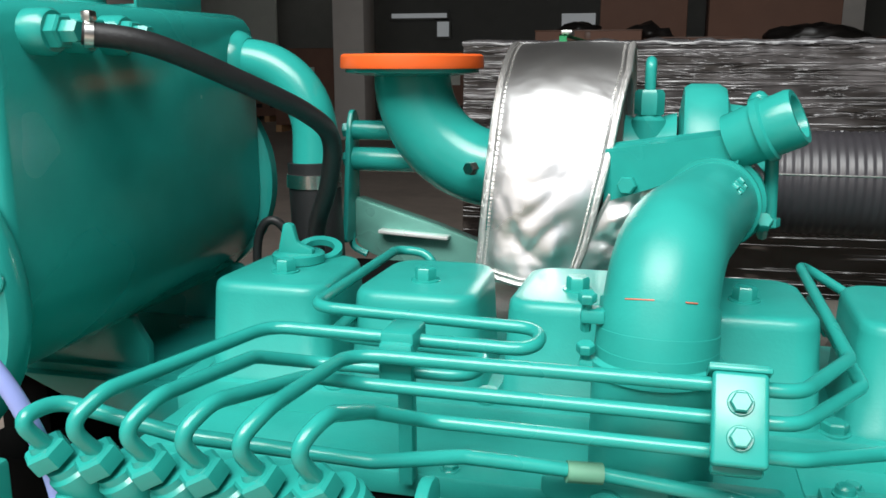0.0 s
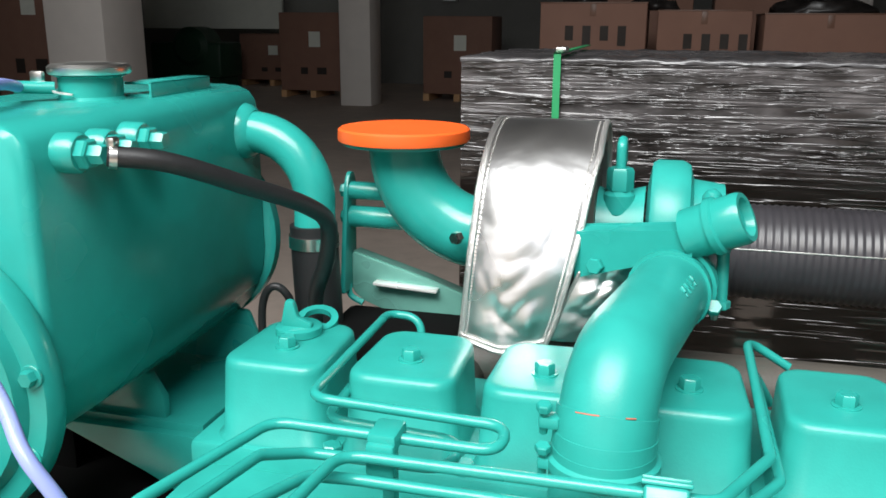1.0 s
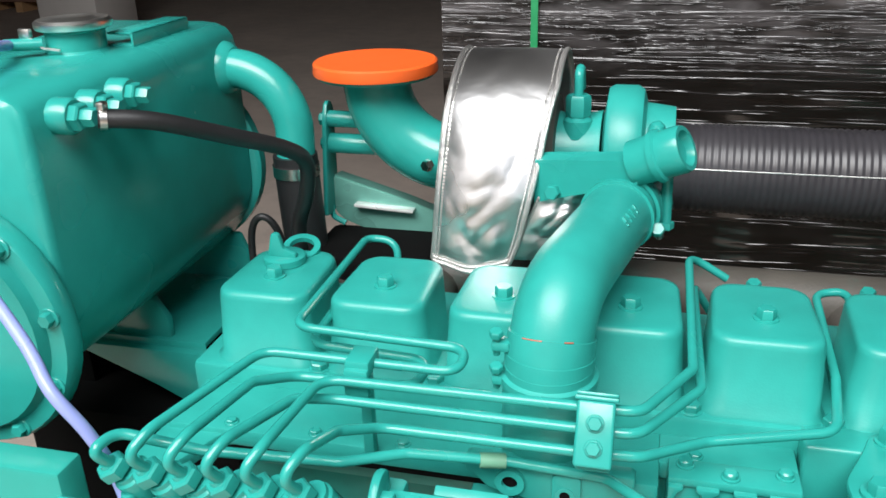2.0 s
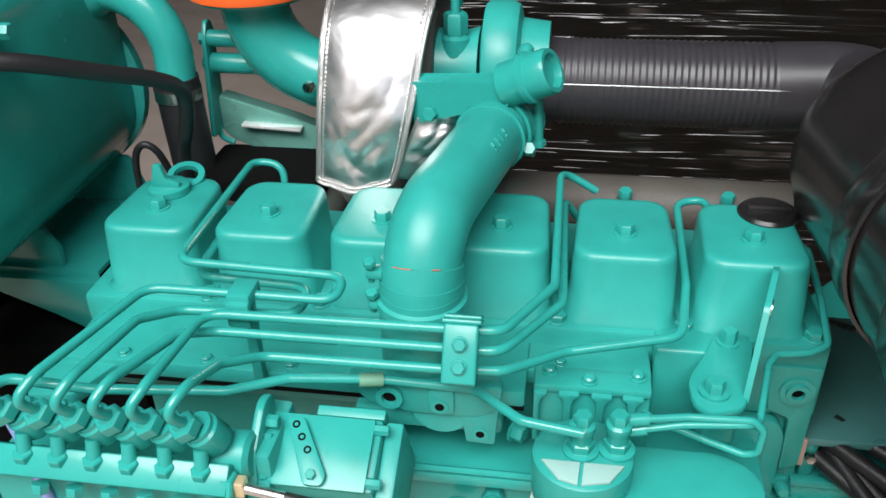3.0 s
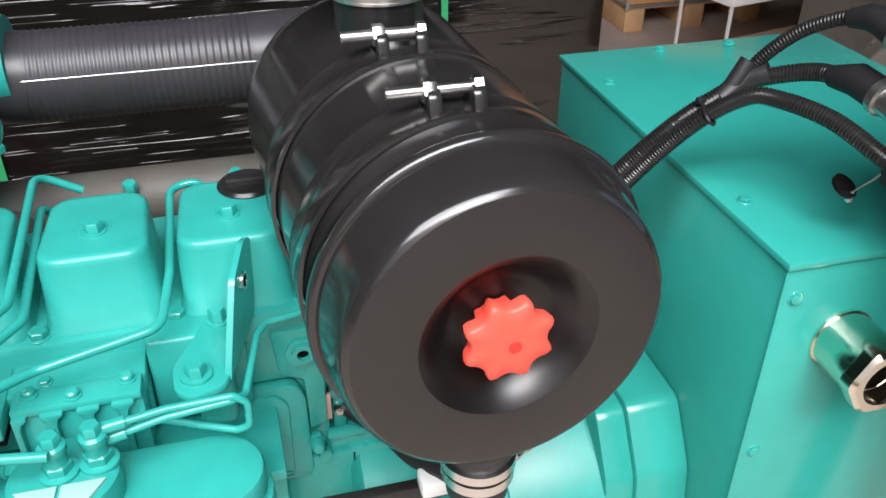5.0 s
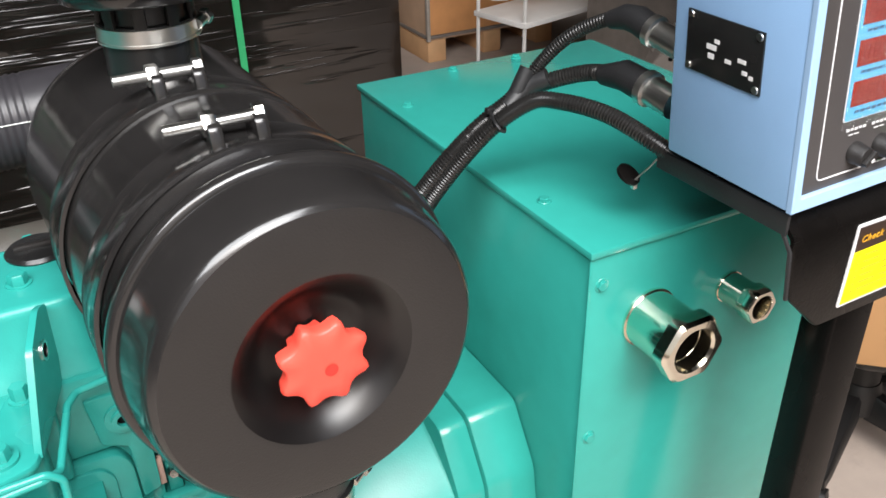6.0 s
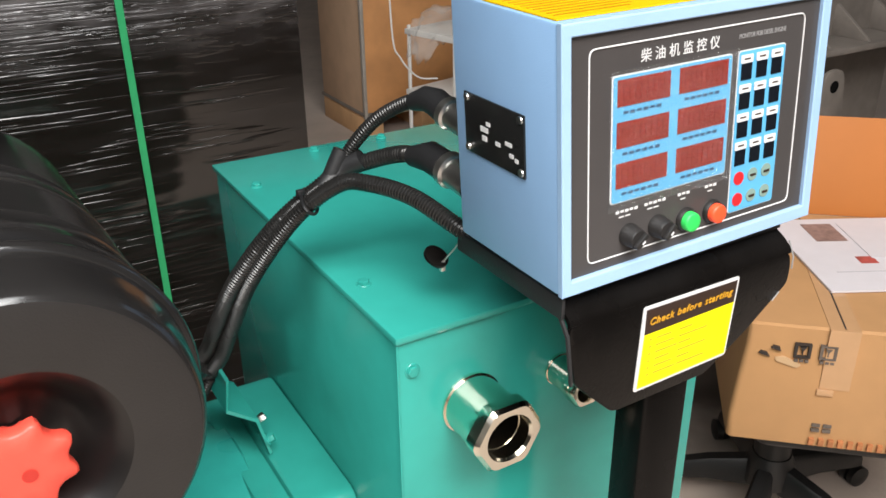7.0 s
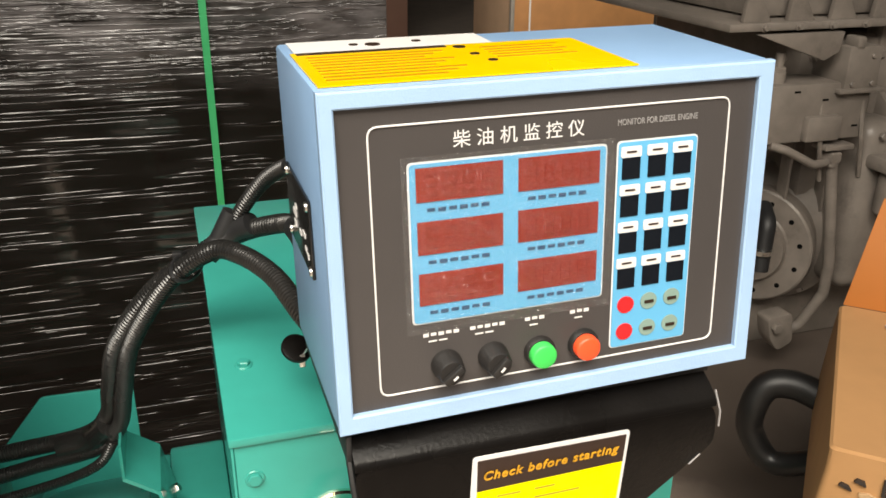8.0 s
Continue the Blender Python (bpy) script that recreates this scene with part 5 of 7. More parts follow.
# turbocharger
turbo = thing("turbocharger", (0.25, 0.25, 1.15), "teal turbocharger with its hot side under a silver heat blanket", "turbocharger")
part("turbine_housing", lathe([(0.05, 0), (0.085, 0.02), (0.088, 0.09), (0.06, 0.12)], (0.14, 0.248, 1.272), (1, 0, 0), 36), ex_grey, turbo)
part("centre_housing", lathe([(0.05, 0), (0.042, 0.03), (0.05, 0.06)], (0.25, 0.255, 1.265), (1, 0, 0), 28), teal_cast, turbo)
part("compressor_cover", lathe([(0.045, 0), (0.070, 0.004), (0.0735, 0.010), (0.0735, 0.036), (0.069, 0.044), (0.054, 0.048), (0.050, 0.08)], (0.312, 0.262, 1.270), (1, 0, 0), 48), teal_cast, turbo)
part("outlet_neck", sweep([(0.335, 0.21, 1.235), (0.362, 0.13, 1.249)], 0.034, 24), teal_cast, turbo)


def blanket():
    """The wrap: a strip round the hot side, wider at the top, folded and dented."""
    prof = [(0.335, 1.20), (0.352, 1.27), (0.338, 1.34), (0.30, 1.374), (0.262, 1.382), (0.222, 1.374), (0.185, 1.354), (0.158, 1.325), (0.141, 1.288), (0.129, 1.258), (0.122, 1.232), (0.117, 1.206), (0.114, 1.188), (0.112, 1.176)]
    line = spline([(0, y, z) for y, z in prof], 8)
    n = 36
    rows = []
    for j, p in enumerate(line):
        t = j / (len(line) - 1)
        low_ = max(0.0, (t - 0.45) / 0.55)
        x0, x1 = 0.146 - 0.008 * low_, 0.264 - 0.040 * low_
        row = []
        for i in range(n + 1):
            u = i / n
            x = x0 + (x1 - x0) * u
            puff = 0.009 * min(1.0, max(0.0, t - 0.25) / 0.35) * math.sin(math.pi * u) ** 0.7
            dent = 0.013 * abs(noise.noise(V(x * 11 + p.z * 5, p.y * 8, p.z * 9))) + 0.0055 * abs(noise.noise(V(x * 26 - p.z * 12, p.y * 18, p.z * 22 + 4))) + 0.0011 * noise.noise(V(x * 70, p.y * 50, p.z * 50))
            c = V(0, 0.25, 1.275)
            out = (V(0, p.y, p.z) - c).normalized()
            q = V(x, p.y, p.z) + out * (puff + dent * math.sin(math.pi * u) * min(1.0, 0.21 + max(0.0, t - 0.5) * 2.4))
            row.append(q)
        rows.append(row)
    return loft(rows, cap=False, closed=False), rows


bl, rows_ = blanket()
wrapb = part("heat_blanket", bl, foil, turbo, "shiny silver heat blanket with stitched edges", sharp=180)
sol = wrapb.modifiers.new("thick", 'SOLIDIFY')
sol.thickness = 0.004
for side in (0, -1):
    edge = [r[side] for r in rows_]
    inner = [r[1 if side == 0 else -2] for r in rows_]
    part("binding", sweep(edge, 0.0032, 8), foil_edge, wrapb)
    inset = [a + (b_ - a) * 2.1 for a, b_ in zip(edge, inner)]
    stitches = []
    for a, c in zip(inset[::1], inset[1::1]):
        stitches.append(sweep([a + (c - a) * 0.1, a + (c - a) * 0.8], 0.0011, 5))
    part("stitching", join(*stitches), foil_edge, wrapb)
part("hem", sweep(rows_[-1], 0.0026, 8), foil_edge, wrapb)
hem_stitch = [sweep([a + V(0, -0.002, 0.006), a + (c - a) * 0.7 + V(0, -0.002, 0.006)], 0.0011, 5) for a, c in zip(rows_[-1], rows_[-1][1:])]
part("stitching", join(*hem_stitch), foil_edge, wrapb)


def loose_flap():
    """A slack corner of the blanket gathered towards the compressor."""
    rows = []
    for j in range(25):
        v = j / 24
        left, right = V(0.222 + 0.036 * v, 0.126 + 0.016 * v, 1.176 + 0.086 * v), V(0.318 + 0.020 * v, 0.160, 1.168 + 0.078 * v)
        row = []
        for i in range(29):
            u = i / 28
            q = left + (right - left) * u
            crease = 0.010 * abs(noise.noise(V(u * 3.1 + v * 1.7, v * 2.6, 1.0))) + 0.006 * abs(noise.noise(V(u * 7 - v * 4, v * 6, 5.0)))
            row.append(q + V(0, -1, 0.35).normalized() * (crease * math.sin(math.pi * min(1, u * 1.1)) + 0.004 * math.sin(math.pi * u)))
        rows.append(row)
    return loft(rows, cap=False, closed=False), rows


lf, flap_rows = loose_flap()
flap = part("loose_flap", lf, foil, turbo, "slack crumpled corner of the silver blanket", sharp=180)
flap.modifiers.new("thick", 'SOLIDIFY').thickness = 0.003
part("binding", sweep([r[0] + V(0.002, -0.002, 0) for r in flap_rows], 0.0022, 8), foil_edge, flap)
part("flap_stud", join(sweep([(0.276, 0.128, 1.214), (0.288, 0.112, 1.208)], 0.0028, 10), hexagon((0.288, 0.112, 1.208), (0.6, -0.75, -0.2), 0.0052, 0.004)), steel, turbo)
part("oil_inlet", join(lathe([(0.012, 0), (0.0165, 0.004), (0.0165, 0.024), (0.012, 0.028), (0.012, 0.032)], (0.283, 0.235, 1.285), (0, 0, 1), 20), hexagon((0.283, 0.235, 1.314), (0, 0, 1), 0.0145, 0.024), sweep(fillet([(0.283, 0.235, 1.336), (0.283, 0.235, 1.362), (0.283, 0.25, 1.366), (0.283, 0.262, 1.34)], 0.006), 0.0055, 10)), teal, turbo)
AX = V(0.88, -0.30, 0.42).normalized()
part("wastegate_actuator", lathe([(0.018, -0.030), (0.0235, -0.028), (0.0240, -0.004), (0.0270, -0.003), (0.0270, 0.003), (0.0240, 0.005), (0.0240, 0.024), (0.0225, 0.028), (0.018, 0.028), (0.016, 0.020), (0.005, 0.018)], V(0.377, 0.100, 1.311), AX, 36), teal, turbo)
part("actuator_arm", loft([[V(0.248, 0.138, 1.288), V(0.248, 0.156, 1.292), V(0.248, 0.156, 1.244), V(0.248, 0.138, 1.240)], [V(0.357, 0.088, 1.308), V(0.357, 0.112, 1.311), V(0.357, 0.112, 1.288), V(0.357, 0.088, 1.284)]]), teal, turbo)
part("arm_bolt", hexagon((0.270, 0.126, 1.258), (-0.3, -1, 0.1), 0.0085, 0.008), teal, turbo)
part("actuator_stud", join(sweep([(0.366, 0.12, 1.272), (0.372, 0.122, 1.286)], 0.005, 8), hexagon((0.366, 0.12, 1.270), (0, 0.2, 1), 0.008, 0.008)), steel, turbo)
part("air_tube", join(sweep([(0.386, 0.120, 1.30), (0.388, 0.116, 1.228)], 0.0058, 10), hexagon((0.388, 0.116, 1.236), (0, 0, -1), 0.0085, 0.008), lathe([(0.004, -0.012), (0.008, -0.006), (0.009, 0.0), (0.007, 0.006), (0.002, 0.009)], (0.372, 0.118, 1.332), (0.2, 0, 1), 16)), teal, turbo)

# the corrugated hose from the turbocharger to the air filter
hose = thing("air_intake_hose", (0.5, 0.27, 1.2), "black corrugated intake hose with smooth cuffs", "hose")
part("corrugated_part", ribbed([(0.40, 0.27, 1.247), (0.655, 0.27, 1.247)], 0.0512, 0.0011, 0.0078, 40), black_hose, hose)
part("cuff", sweep([(0.352, 0.265, 1.262), (0.38, 0.268, 1.25), (0.402, 0.27, 1.247)], 0.052, 36), black_hose, hose)
part("elbow_part", sweep(fillet([(0.652, 0.27, 1.247), (0.748, 0.27, 1.25), (0.742, 0.07, 1.265)], 0.085, 12), 0.052, 36), black_hose, hose, sharp=80)
part("mould_line", join(sweep([(0.40, 0.2205, 1.2605), (0.70, 0.2205, 1.2605)], 0.0008, 6)), steel, hose)

# ---- header tank and cooler ----
tank = thing("header_tank", (-0.25, 0.05, 1.06), "teal painted header tank with a round cooler shell below", "tank")


def tank_ring(y, grow=0.0):
    cx, r = -0.25, 0.112 + grow
    pts = [V(cx + r * math.cos(radians(a)), y, 1.22 + r * math.sin(radians(a))) for a in range(-180, 1, 12)]
    top = [(cx + r, 1.38), (cx + r - 0.003, 1.395), (cx + r - 0.010, 1.404), (cx + r - 0.022, 1.409), (cx + r - 0.04, 1.411), (cx - r + 0.04, 1.411), (cx - r + 0.01, 1.404), (cx - r, 1.38)]
    rise = 0.005 * (y + 0.15) / 0.39
    return pts + [V(x, y, z + grow + rise) for x, z in top]


part("shell", loft([tank_ring(y, g) for y, g in ((-0.150, -0.006), (-0.146, -0.001), (-0.14, 0.0), (0.232, 0.0), (0.238, -0.002), (0.241, -0.008))]), teal, tank, sharp=45)
part("front_flange", lathe([(0.110, 0), (0.126, 0.002), (0.128, 0.006), (0.128, 0.020), (0.125, 0.024), (0.11, 0.025), (0.105, 0.035), (0.06, 0.04)], (-0.25, -0.15, 1.20), (0, -1, 0), 48), teal, tank)
for k in range(10):
    a = radians(36 * k + 10)
    part("flange_bolt", hexagon((-0.25 + 0.117 * math.cos(a), -0.175, 1.20 + 0.117 * math.sin(a)), (0, -1, 0), 0.007, 0.008, 0.010), teal, tank)
part("back_flange", lathe([(0.118, 0), (0.124, 0.004), (0.124, 0.018), (0.118, 0.022)], (-0.25, 0.237, 1.235), (0, 1, 0), 48), teal, tank)
neck = part("filler_neck", lathe([(0.036, 0), (0.030, 0.006), (0.030, 0.024), (0.034, 0.026)], (-0.219, 0.044, 1.410), (0, 0, 1), 32), teal, tank)
part("filler_cap", lathe([(0.028, 0), (0.037, 0.001), (0.0385, 0.003), (0.0385, 0.008), (0.035, 0.0105), (0.027, 0.0095), (0.02, 0.012), (0.005, 0.012)], (-0.219, 0.044, 1.436), (0, 0, 1), 40), steel, neck, "round bare metal pressure cap")
part("cap_lever", join(block(-0.256, -0.242, 0.004, 0.010, 1.431, 1.441, 0.002), sweep(fillet([(-0.246, 0.006, 1.434), (-0.232, 0.008, 1.421), (-0.214, 0.010, 1.419)], 0.005), 0.0016, 8)), steel, neck)
part("overflow_nipple", sweep([(-0.235, 0.012, 1.425), (-0.262, -0.01, 1.427)], 0.006, 10), teal, neck)
part("top_channel", join(block(-0.200, -0.172, 0.07, 0.185, 1.411, 1.416, 0.001), block(-0.200, -0.170, 0.07, 0.185, 1.4255, 1.428, 0.001), block(-0.173, -0.170, 0.07, 0.185, 1.409, 1.428, 0.001)), teal, tank)
for k, (yy, s) in enumerate(((-0.107, 1.0), (-0.068, 0.9), (-0.022, 0.95))):
    boss = part("boss", lathe([(0.0165 * s, 0), (0.0165 * s, 0.016), (0.0145 * s, 0.019)], (-0.139, yy, 1.385), (1, 0, 0), 24), teal, tank)
    part("hex_plug", join(hexagon((-0.121, yy, 1.385), (1, 0, 0), 0.0128 * s, 0.010), hexagon((-0.112, yy, 1.385), (1, 0, 0), 0.0085 * s, 0.013)), teal, boss)
part("outlet_pipe", sweep([(-0.141, 0.205, 1.365)] + [(-0.132 + 0.075 * math.sin(radians(a)), 0.204, 1.290 + 0.075 * math.cos(radians(a))) for a in range(0, 91, 6)] + [(-0.057, 0.200, 1.25)], 0.0235, 28), teal, tank, sharp=80)
part("outlet_collar", lathe([(0.032, 0), (0.030, 0.006), (0.0245, 0.012)], (-0.139, 0.205, 1.365), (1, 0, 0), 28), teal, tank)
part("saddle_plate", slab([(-0.37, 0.045), (-0.125, 0.045), (-0.125, 0.26), (-0.37, 0.26)], 'xy', 1.067, 1.074, 0.001), teal, tank)
part("plate_lip", block(-0.37, -0.123, 0.0425, 0.0452, 1.0585, 1.0748, 0.001), teal, tank)
part("saddle_gusset", slab([(-0.30, 1.072), (-0.172, 1.072), (-0.172, 1.098), (-0.188, 1.124), (-0.30, 1.124)], 'xz', 0.05, 0.060, 0.001), teal, tank)
part("saddle_gusset", slab(rounded([(-0.30, 1.072), (-0.14, 1.072), (-0.14, 1.085), (-0.16, 1.14), (-0.30, 1.14)], 0.006), 'xz', 0.222, 0.23, 0.001), teal, tank)
part("front_stay", slab([(-0.305, 1.067), (-0.075, 1.067), (-0.075, 0.962), (-0.187, 1.018)], 'xz', 0.03, 0.044, 0.001), teal, tank)
# legs in near-black, the shade below the tank put into their colour
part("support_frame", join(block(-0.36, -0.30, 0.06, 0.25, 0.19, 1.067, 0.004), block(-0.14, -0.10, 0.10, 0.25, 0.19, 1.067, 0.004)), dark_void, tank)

rub = thing("coolant_hose", (-0.058, 0.2, 1.1), "black rubber coolant hose with a steel clamp", "hose")
part("sleeve", sweep([(-0.058, 0.2, 1.262), (-0.056, 0.2, 1.20), (-0.05, 0.2, 1.06)], 0.0275, 24), black_rubber, rub)
part("clamp_band", ring(0.0272, 0.0288, 0, 0.014, (-0.058, 0.2, 1.236), (0, 0, 1), 32), steel, rub)
thin = thing("vent_hose", (0.0, 0.0, 1.2), "thin black rubber vent hose clipped to a tank plug", "hose")
part("tube", sweep(spline([(-0.098, -0.107, 1.384), (-0.06, -0.08, 1.376), (-0.02, -0.025, 1.349), (0.010, 0.03, 1.322), (0.018, 0.06, 1.298), (0.006, 0.08, 1.255), (-0.015, 0.10, 1.21), (-0.02, 0.11, 1.15)], 8), 0.0084, 16), black_rubber, thin)
part("hose_clip", join(ring(0.0083, 0.0098, 0, 0.006, (-0.097, -0.106, 1.3835), (0.8, 0.6, -0.1), 24), block(-0.097, -0.089, -0.110, -0.101, 1.391, 1.399, 0.002)), steel, thin)
loop2 = thing("vent_hose", (-0.05, 0.12, 1.15), "thin black rubber hose looped beside the coolant hose", "hose")
part("tube", sweep(spline([(-0.078, 0.10, 1.11), (-0.077, 0.10, 1.19), (-0.064, 0.10, 1.216), (-0.048, 0.105, 1.204), (-0.040, 0.12, 1.15)], 8), 0.0043, 12), black_rubber, loop2)

tube_blue = material("translucent_blue_tube", (0.30, 0.36, 0.72), 0.25, vary=0.05, alpha=0.85)
ov = thing("overflow_tube", (-0.3, -0.1, 1.2), "translucent pale blue plastic overflow tube", "tube")
part("tube", sweep(spline([(-0.258, -0.008, 1.427), (-0.235, -0.06, 1.433), (-0.22, -0.14, 1.43), (-0.22, -0.20, 1.38), (-0.155, -0.225, 1.298), (-0.086, -0.259, 1.247), (-0.055, -0.278, 1.220), (-0.030, -0.278, 1.185), (-0.018, -0.272, 1.14), (-0.005, -0.278, 1.08), (0.0, -0.278, 1.0)], 8), 0.0052, 14), tube_blue, ov)
guard = thing("belt_guard", (-0.2, -0.32, 0.6), "teal painted sheet guard before the pulley end", "guard")
part("panel", block(-0.34, -0.084, -0.262, -0.230, 0.55, 1.126, 0.004), teal_sheet, guard)
# near-black block added to stand in for the shade below the tank
part("bay_shade_block", block(-0.36, -0.075, 0.0, 0.32, 0.0, 0.99, 0.004), dark_void, guard)

# ---- air filter ----
af = thing("air_filter", (0.765, -0.12, 1.15), "large glossy black cylindrical air filter with a red knob", "air filter")
FC = (0.767, -0.334, 1.265)
prof = [(0.001, 0.030), (0.022, 0.030), (0.030, 0.0295), (0.040, 0.024), (0.050, 0.011), (0.057, 0.004), (0.0615, 0.0008), (0.065, 0.0), (0.1015, 0.0), (0.1045, 0.0006), (0.1075, 0.0026), (0.1098, 0.0062), (0.1112, 0.0110), (0.1140, 0.030), (0.1154, 0.042), (0.1160, 0.0455)]
FAX = (-0.057, 1, 0)
part("dish", lathe(prof[:7], FC, FAX, 96, cap=False), material("black_dish_paint", (0.007, 0.006, 0.006), 0.37, vary=0.2, bump=0.05), af, "glossy black dished centre", sharp=60)
part("end_cover", lathe(prof[6:10], FC, FAX, 96, cap=False), black_satin, af, "satin black dished end cover", sharp=60)
part("lid_wall", lathe(prof[9:], FC, FAX, 96, cap=False), filter_paint, af, "glossy black lid wall with a rolled rim", sharp=60)
part("body", lathe([(0.1160, 0.0455), (0.1195, 0.0465), (0.1212, 0.0495), (0.1212, 0.0535), (0.1192, 0.0570), (0.1165, 0.0580), (0.1152, 0.0600), (0.1150, 0.088), (0.1155, 0.365), (0.116, 0.372), (0.113, 0.391), (0.104, 0.410), (0.085, 0.424), (0.06, 0.430)], FC, FAX, 96), filter_paint, af, sharp=50)
for yy in (-0.229, -0.114):
    part("band", lathe([(0.1148, -0.020), (0.1176, -0.0195), (0.1180, -0.018), (0.1172, -0.0165), (0.1168, 0.0165), (0.1176, 0.018), (0.1172, 0.0195), (0.1148, 0.020)], (0.765 - 0.057 * (yy + 0.334), yy, 1.265), FAX, 96, cap=False), filter_paint, af)
    BX = 0.741 if yy < -0.2 else 0.731
    for ex in (-0.012, 0.012):
        part("band_lug", turned(slab(rounded([(-0.017, 0), (0.017, 0), (0.011, 0.022), (-0.011, 0.022)], 0.006), 'yz', -0.0045, 0.0045, 0.0012), Matrix.Translation((BX + 0.016 + ex * 1.25, yy, 1.374))), filter_paint, af)
    part("band_bolt", join(sweep([(BX - 0.029, yy, 1.3935), (BX + 0.029, yy, 1.3935)], 0.0042, 12), hexagon((BX - 0.005, yy, 1.3935), (1, 0, 0), 0.0085, 0.009), hexagon((BX + 0.029, yy, 1.3935), (1, 0, 0), 0.0078, 0.007)), steel, af, "bright zinc plated clamp bolt")
KN = []
for k in range(64):
    a = 2 * math.pi * k / 64
    r = 0.0280 - 0.0030 * math.cos(8 * a) + 0.0006 * math.cos(16 * a)
    KN.append((r * math.cos(a), r * math.sin(a)))
kb = loft([[V(0.765 + x * s, y, 1.265 + z * s) for x, z in KN] for y, s in ((-0.306, 0.5), (-0.322, 0.62), (-0.3255, 0.95), (-0.332, 1.0), (-0.336, 0.985), (-0.3375, 0.93), (-0.338, 0.5))])
kn = part("knob", kb, red_plastic, af, "red fluted plastic wing knob", sharp=50)
# dimple as a darker disc, its shade put into the colour
part("knob_dimple", lathe([(0.004, 0), (0.0045, 0.0006)], (0.768, -0.338, 1.262), (0, -1, 0), 14), material("dimple_shade_red", (0.5, 0.03, 0.02), 0.5), kn)
part("inlet_neck", lathe([(0.041, -0.02), (0.0385, 0.0), (0.0375, 0.012), (0.0375, 0.045), (0.034, 0.046), (0.034, 0.075)], (0.7475, -0.03, 1.37), (0, 0, 1), 40), black_gloss, af)
part("neck_clamp", join(ring(0.0374, 0.0400, -0.0065, 0.0065, (0.7475, -0.03, 1.407), (0, 0, 1), 44), ring(0.0374, 0.0408, -0.0065, -0.0045, (0.7475, -0.03, 1.407), (0, 0, 1), 44), sweep([(0.782, -0.052, 1.409), (0.790, -0.044, 1.412)], 0.0045, 10), hexagon((0.789, -0.045, 1.4115), (0.7, 0.7, 0.2), 0.0065, 0.006)), steel, af)
hat = part("rain_cap", lathe([(0.034, -0.010), (0.064, -0.010), (0.0655, -0.008), (0.0660, -0.002), (0.0690, -0.001), (0.0705, 0.001), (0.0705, 0.003), (0.0690, 0.0045), (0.0655, 0.008), (0.0615, 0.015), (0.0585, 0.028), (0.055, 0.045), (0.046, 0.060), (0.03, 0.068), (0.005, 0.071)], (0.7475, -0.03, 1.446), (0, 0, 1), 64), filter_paint, af, "black mushroom rain cap with a rolled lip")
for k in range(9):
    a = radians(40 * k + 12)
    part("cage_post", turned(block(-0.005, 0.005, -0.002, 0.002, 1.413, 1.437, 0.001), Matrix.Translation((0.7475 + 0.0365 * math.cos(a), -0.03 + 0.0365 * math.sin(a), 0)) @ Matrix.Rotation(a + math.pi / 2, 4, 'Z')), black_satin, hat)
part("dust_valve", join(lathe([(0.030, 0), (0.029, 0.012), (0.025, 0.02), (0.0235, 0.035), (0.025, 0.038), (0.0235, 0.041), (0.0245, 0.048), (0.024, 0.06), (0.012, 0.085)], (0.760, -0.295, 1.152), (0, 0, -1), 28)), black_rubber, af)
part("valve_clamp", join(ring(0.0245, 0.0290, 0.021, 0.029, (0.760, -0.295, 1.152), (0, 0, -1), 40), ring(0.0238, 0.0280, 0.033, 0.042, (0.760, -0.295, 1.152), (0, 0, -1), 40)), steel, af, "bright steel double clamp ring")
part("clamp_screw", join(sweep([(0.786, -0.306, 1.128), (0.800, -0.296, 1.129)], 0.0035, 10), hexagon((0.796, -0.299, 1.129), (0.8, 0.6, 0), 0.006, 0.006)), steel, af)
part("saddle", block(0.70, 0.83, -0.25, -0.09, 1.135, 1.152, 0.003), black_satin, af)
part("support_post", block(0.785, 0.825, -0.13, -0.09, 0.925, 1.137, 0.004), black_satin, af)
part("support_bar", slab([(0.650, -0.142), (0.832, -0.142), (0.832, -0.060), (0.80, -0.060), (0.79, -0.128), (0.650, -0.128)], 'xy', 0.905, 0.926, 0.002), black_satin, af)

shelf = thing("side_shelf", (0.74, 0.03, 0.99), "grey-green painted sheet shelf beside the engine", "shelf")
part("sheet", block(0.675, 0.81, -0.058, 0.16, 0.99, 1.0, 0.002), material("grey_green_sheet", (0.06, 0.20, 0.19), 0.35, vary=0.1), shelf)
part("edge_lip", block(0.669, 0.6755, -0.061, -0.056, 0.965, 1.0, 0.001), material("primer_edge", (0.45, 0.30, 0.25), 0.7), shelf, "bare pinkish primer edge")
fly = thing("flywheel_housing", (0.78, 0.05, 0.6), "teal painted cast flywheel housing", "housing")
part("face_block", join(block(0.668, 0.83, -0.058, 0.17, 0.60, 0.940, 0.005, 3), block(0.668, 0.83, -0.062, -0.050, 0.934, 0.9445, 0.003), block(0.690, 0.83, -0.066, -0.05, 0.62, 0.922, 0.004)), teal_cast, fly)
part("face_bolt", hexagon((0.684, -0.05, 0.972), (0, -1, 0), 0.006, 0.010), steel, fly)
part("bolt_lug", block(0.677, 0.692, -0.05, -0.03, 0.938, 0.989, 0.003), teal_cast, fly)
part("drum", lathe([(0.21, 0), (0.225, 0.01), (0.225, 0.14), (0.21, 0.15)], (0.69, 0.05, 0.72), (1, 0, 0), 64), teal_cast, fly)
loom = thing("cable_loom", (0.74, -0.08, 0.9), "bundle of black corrugated cables below the air filter", "cable")
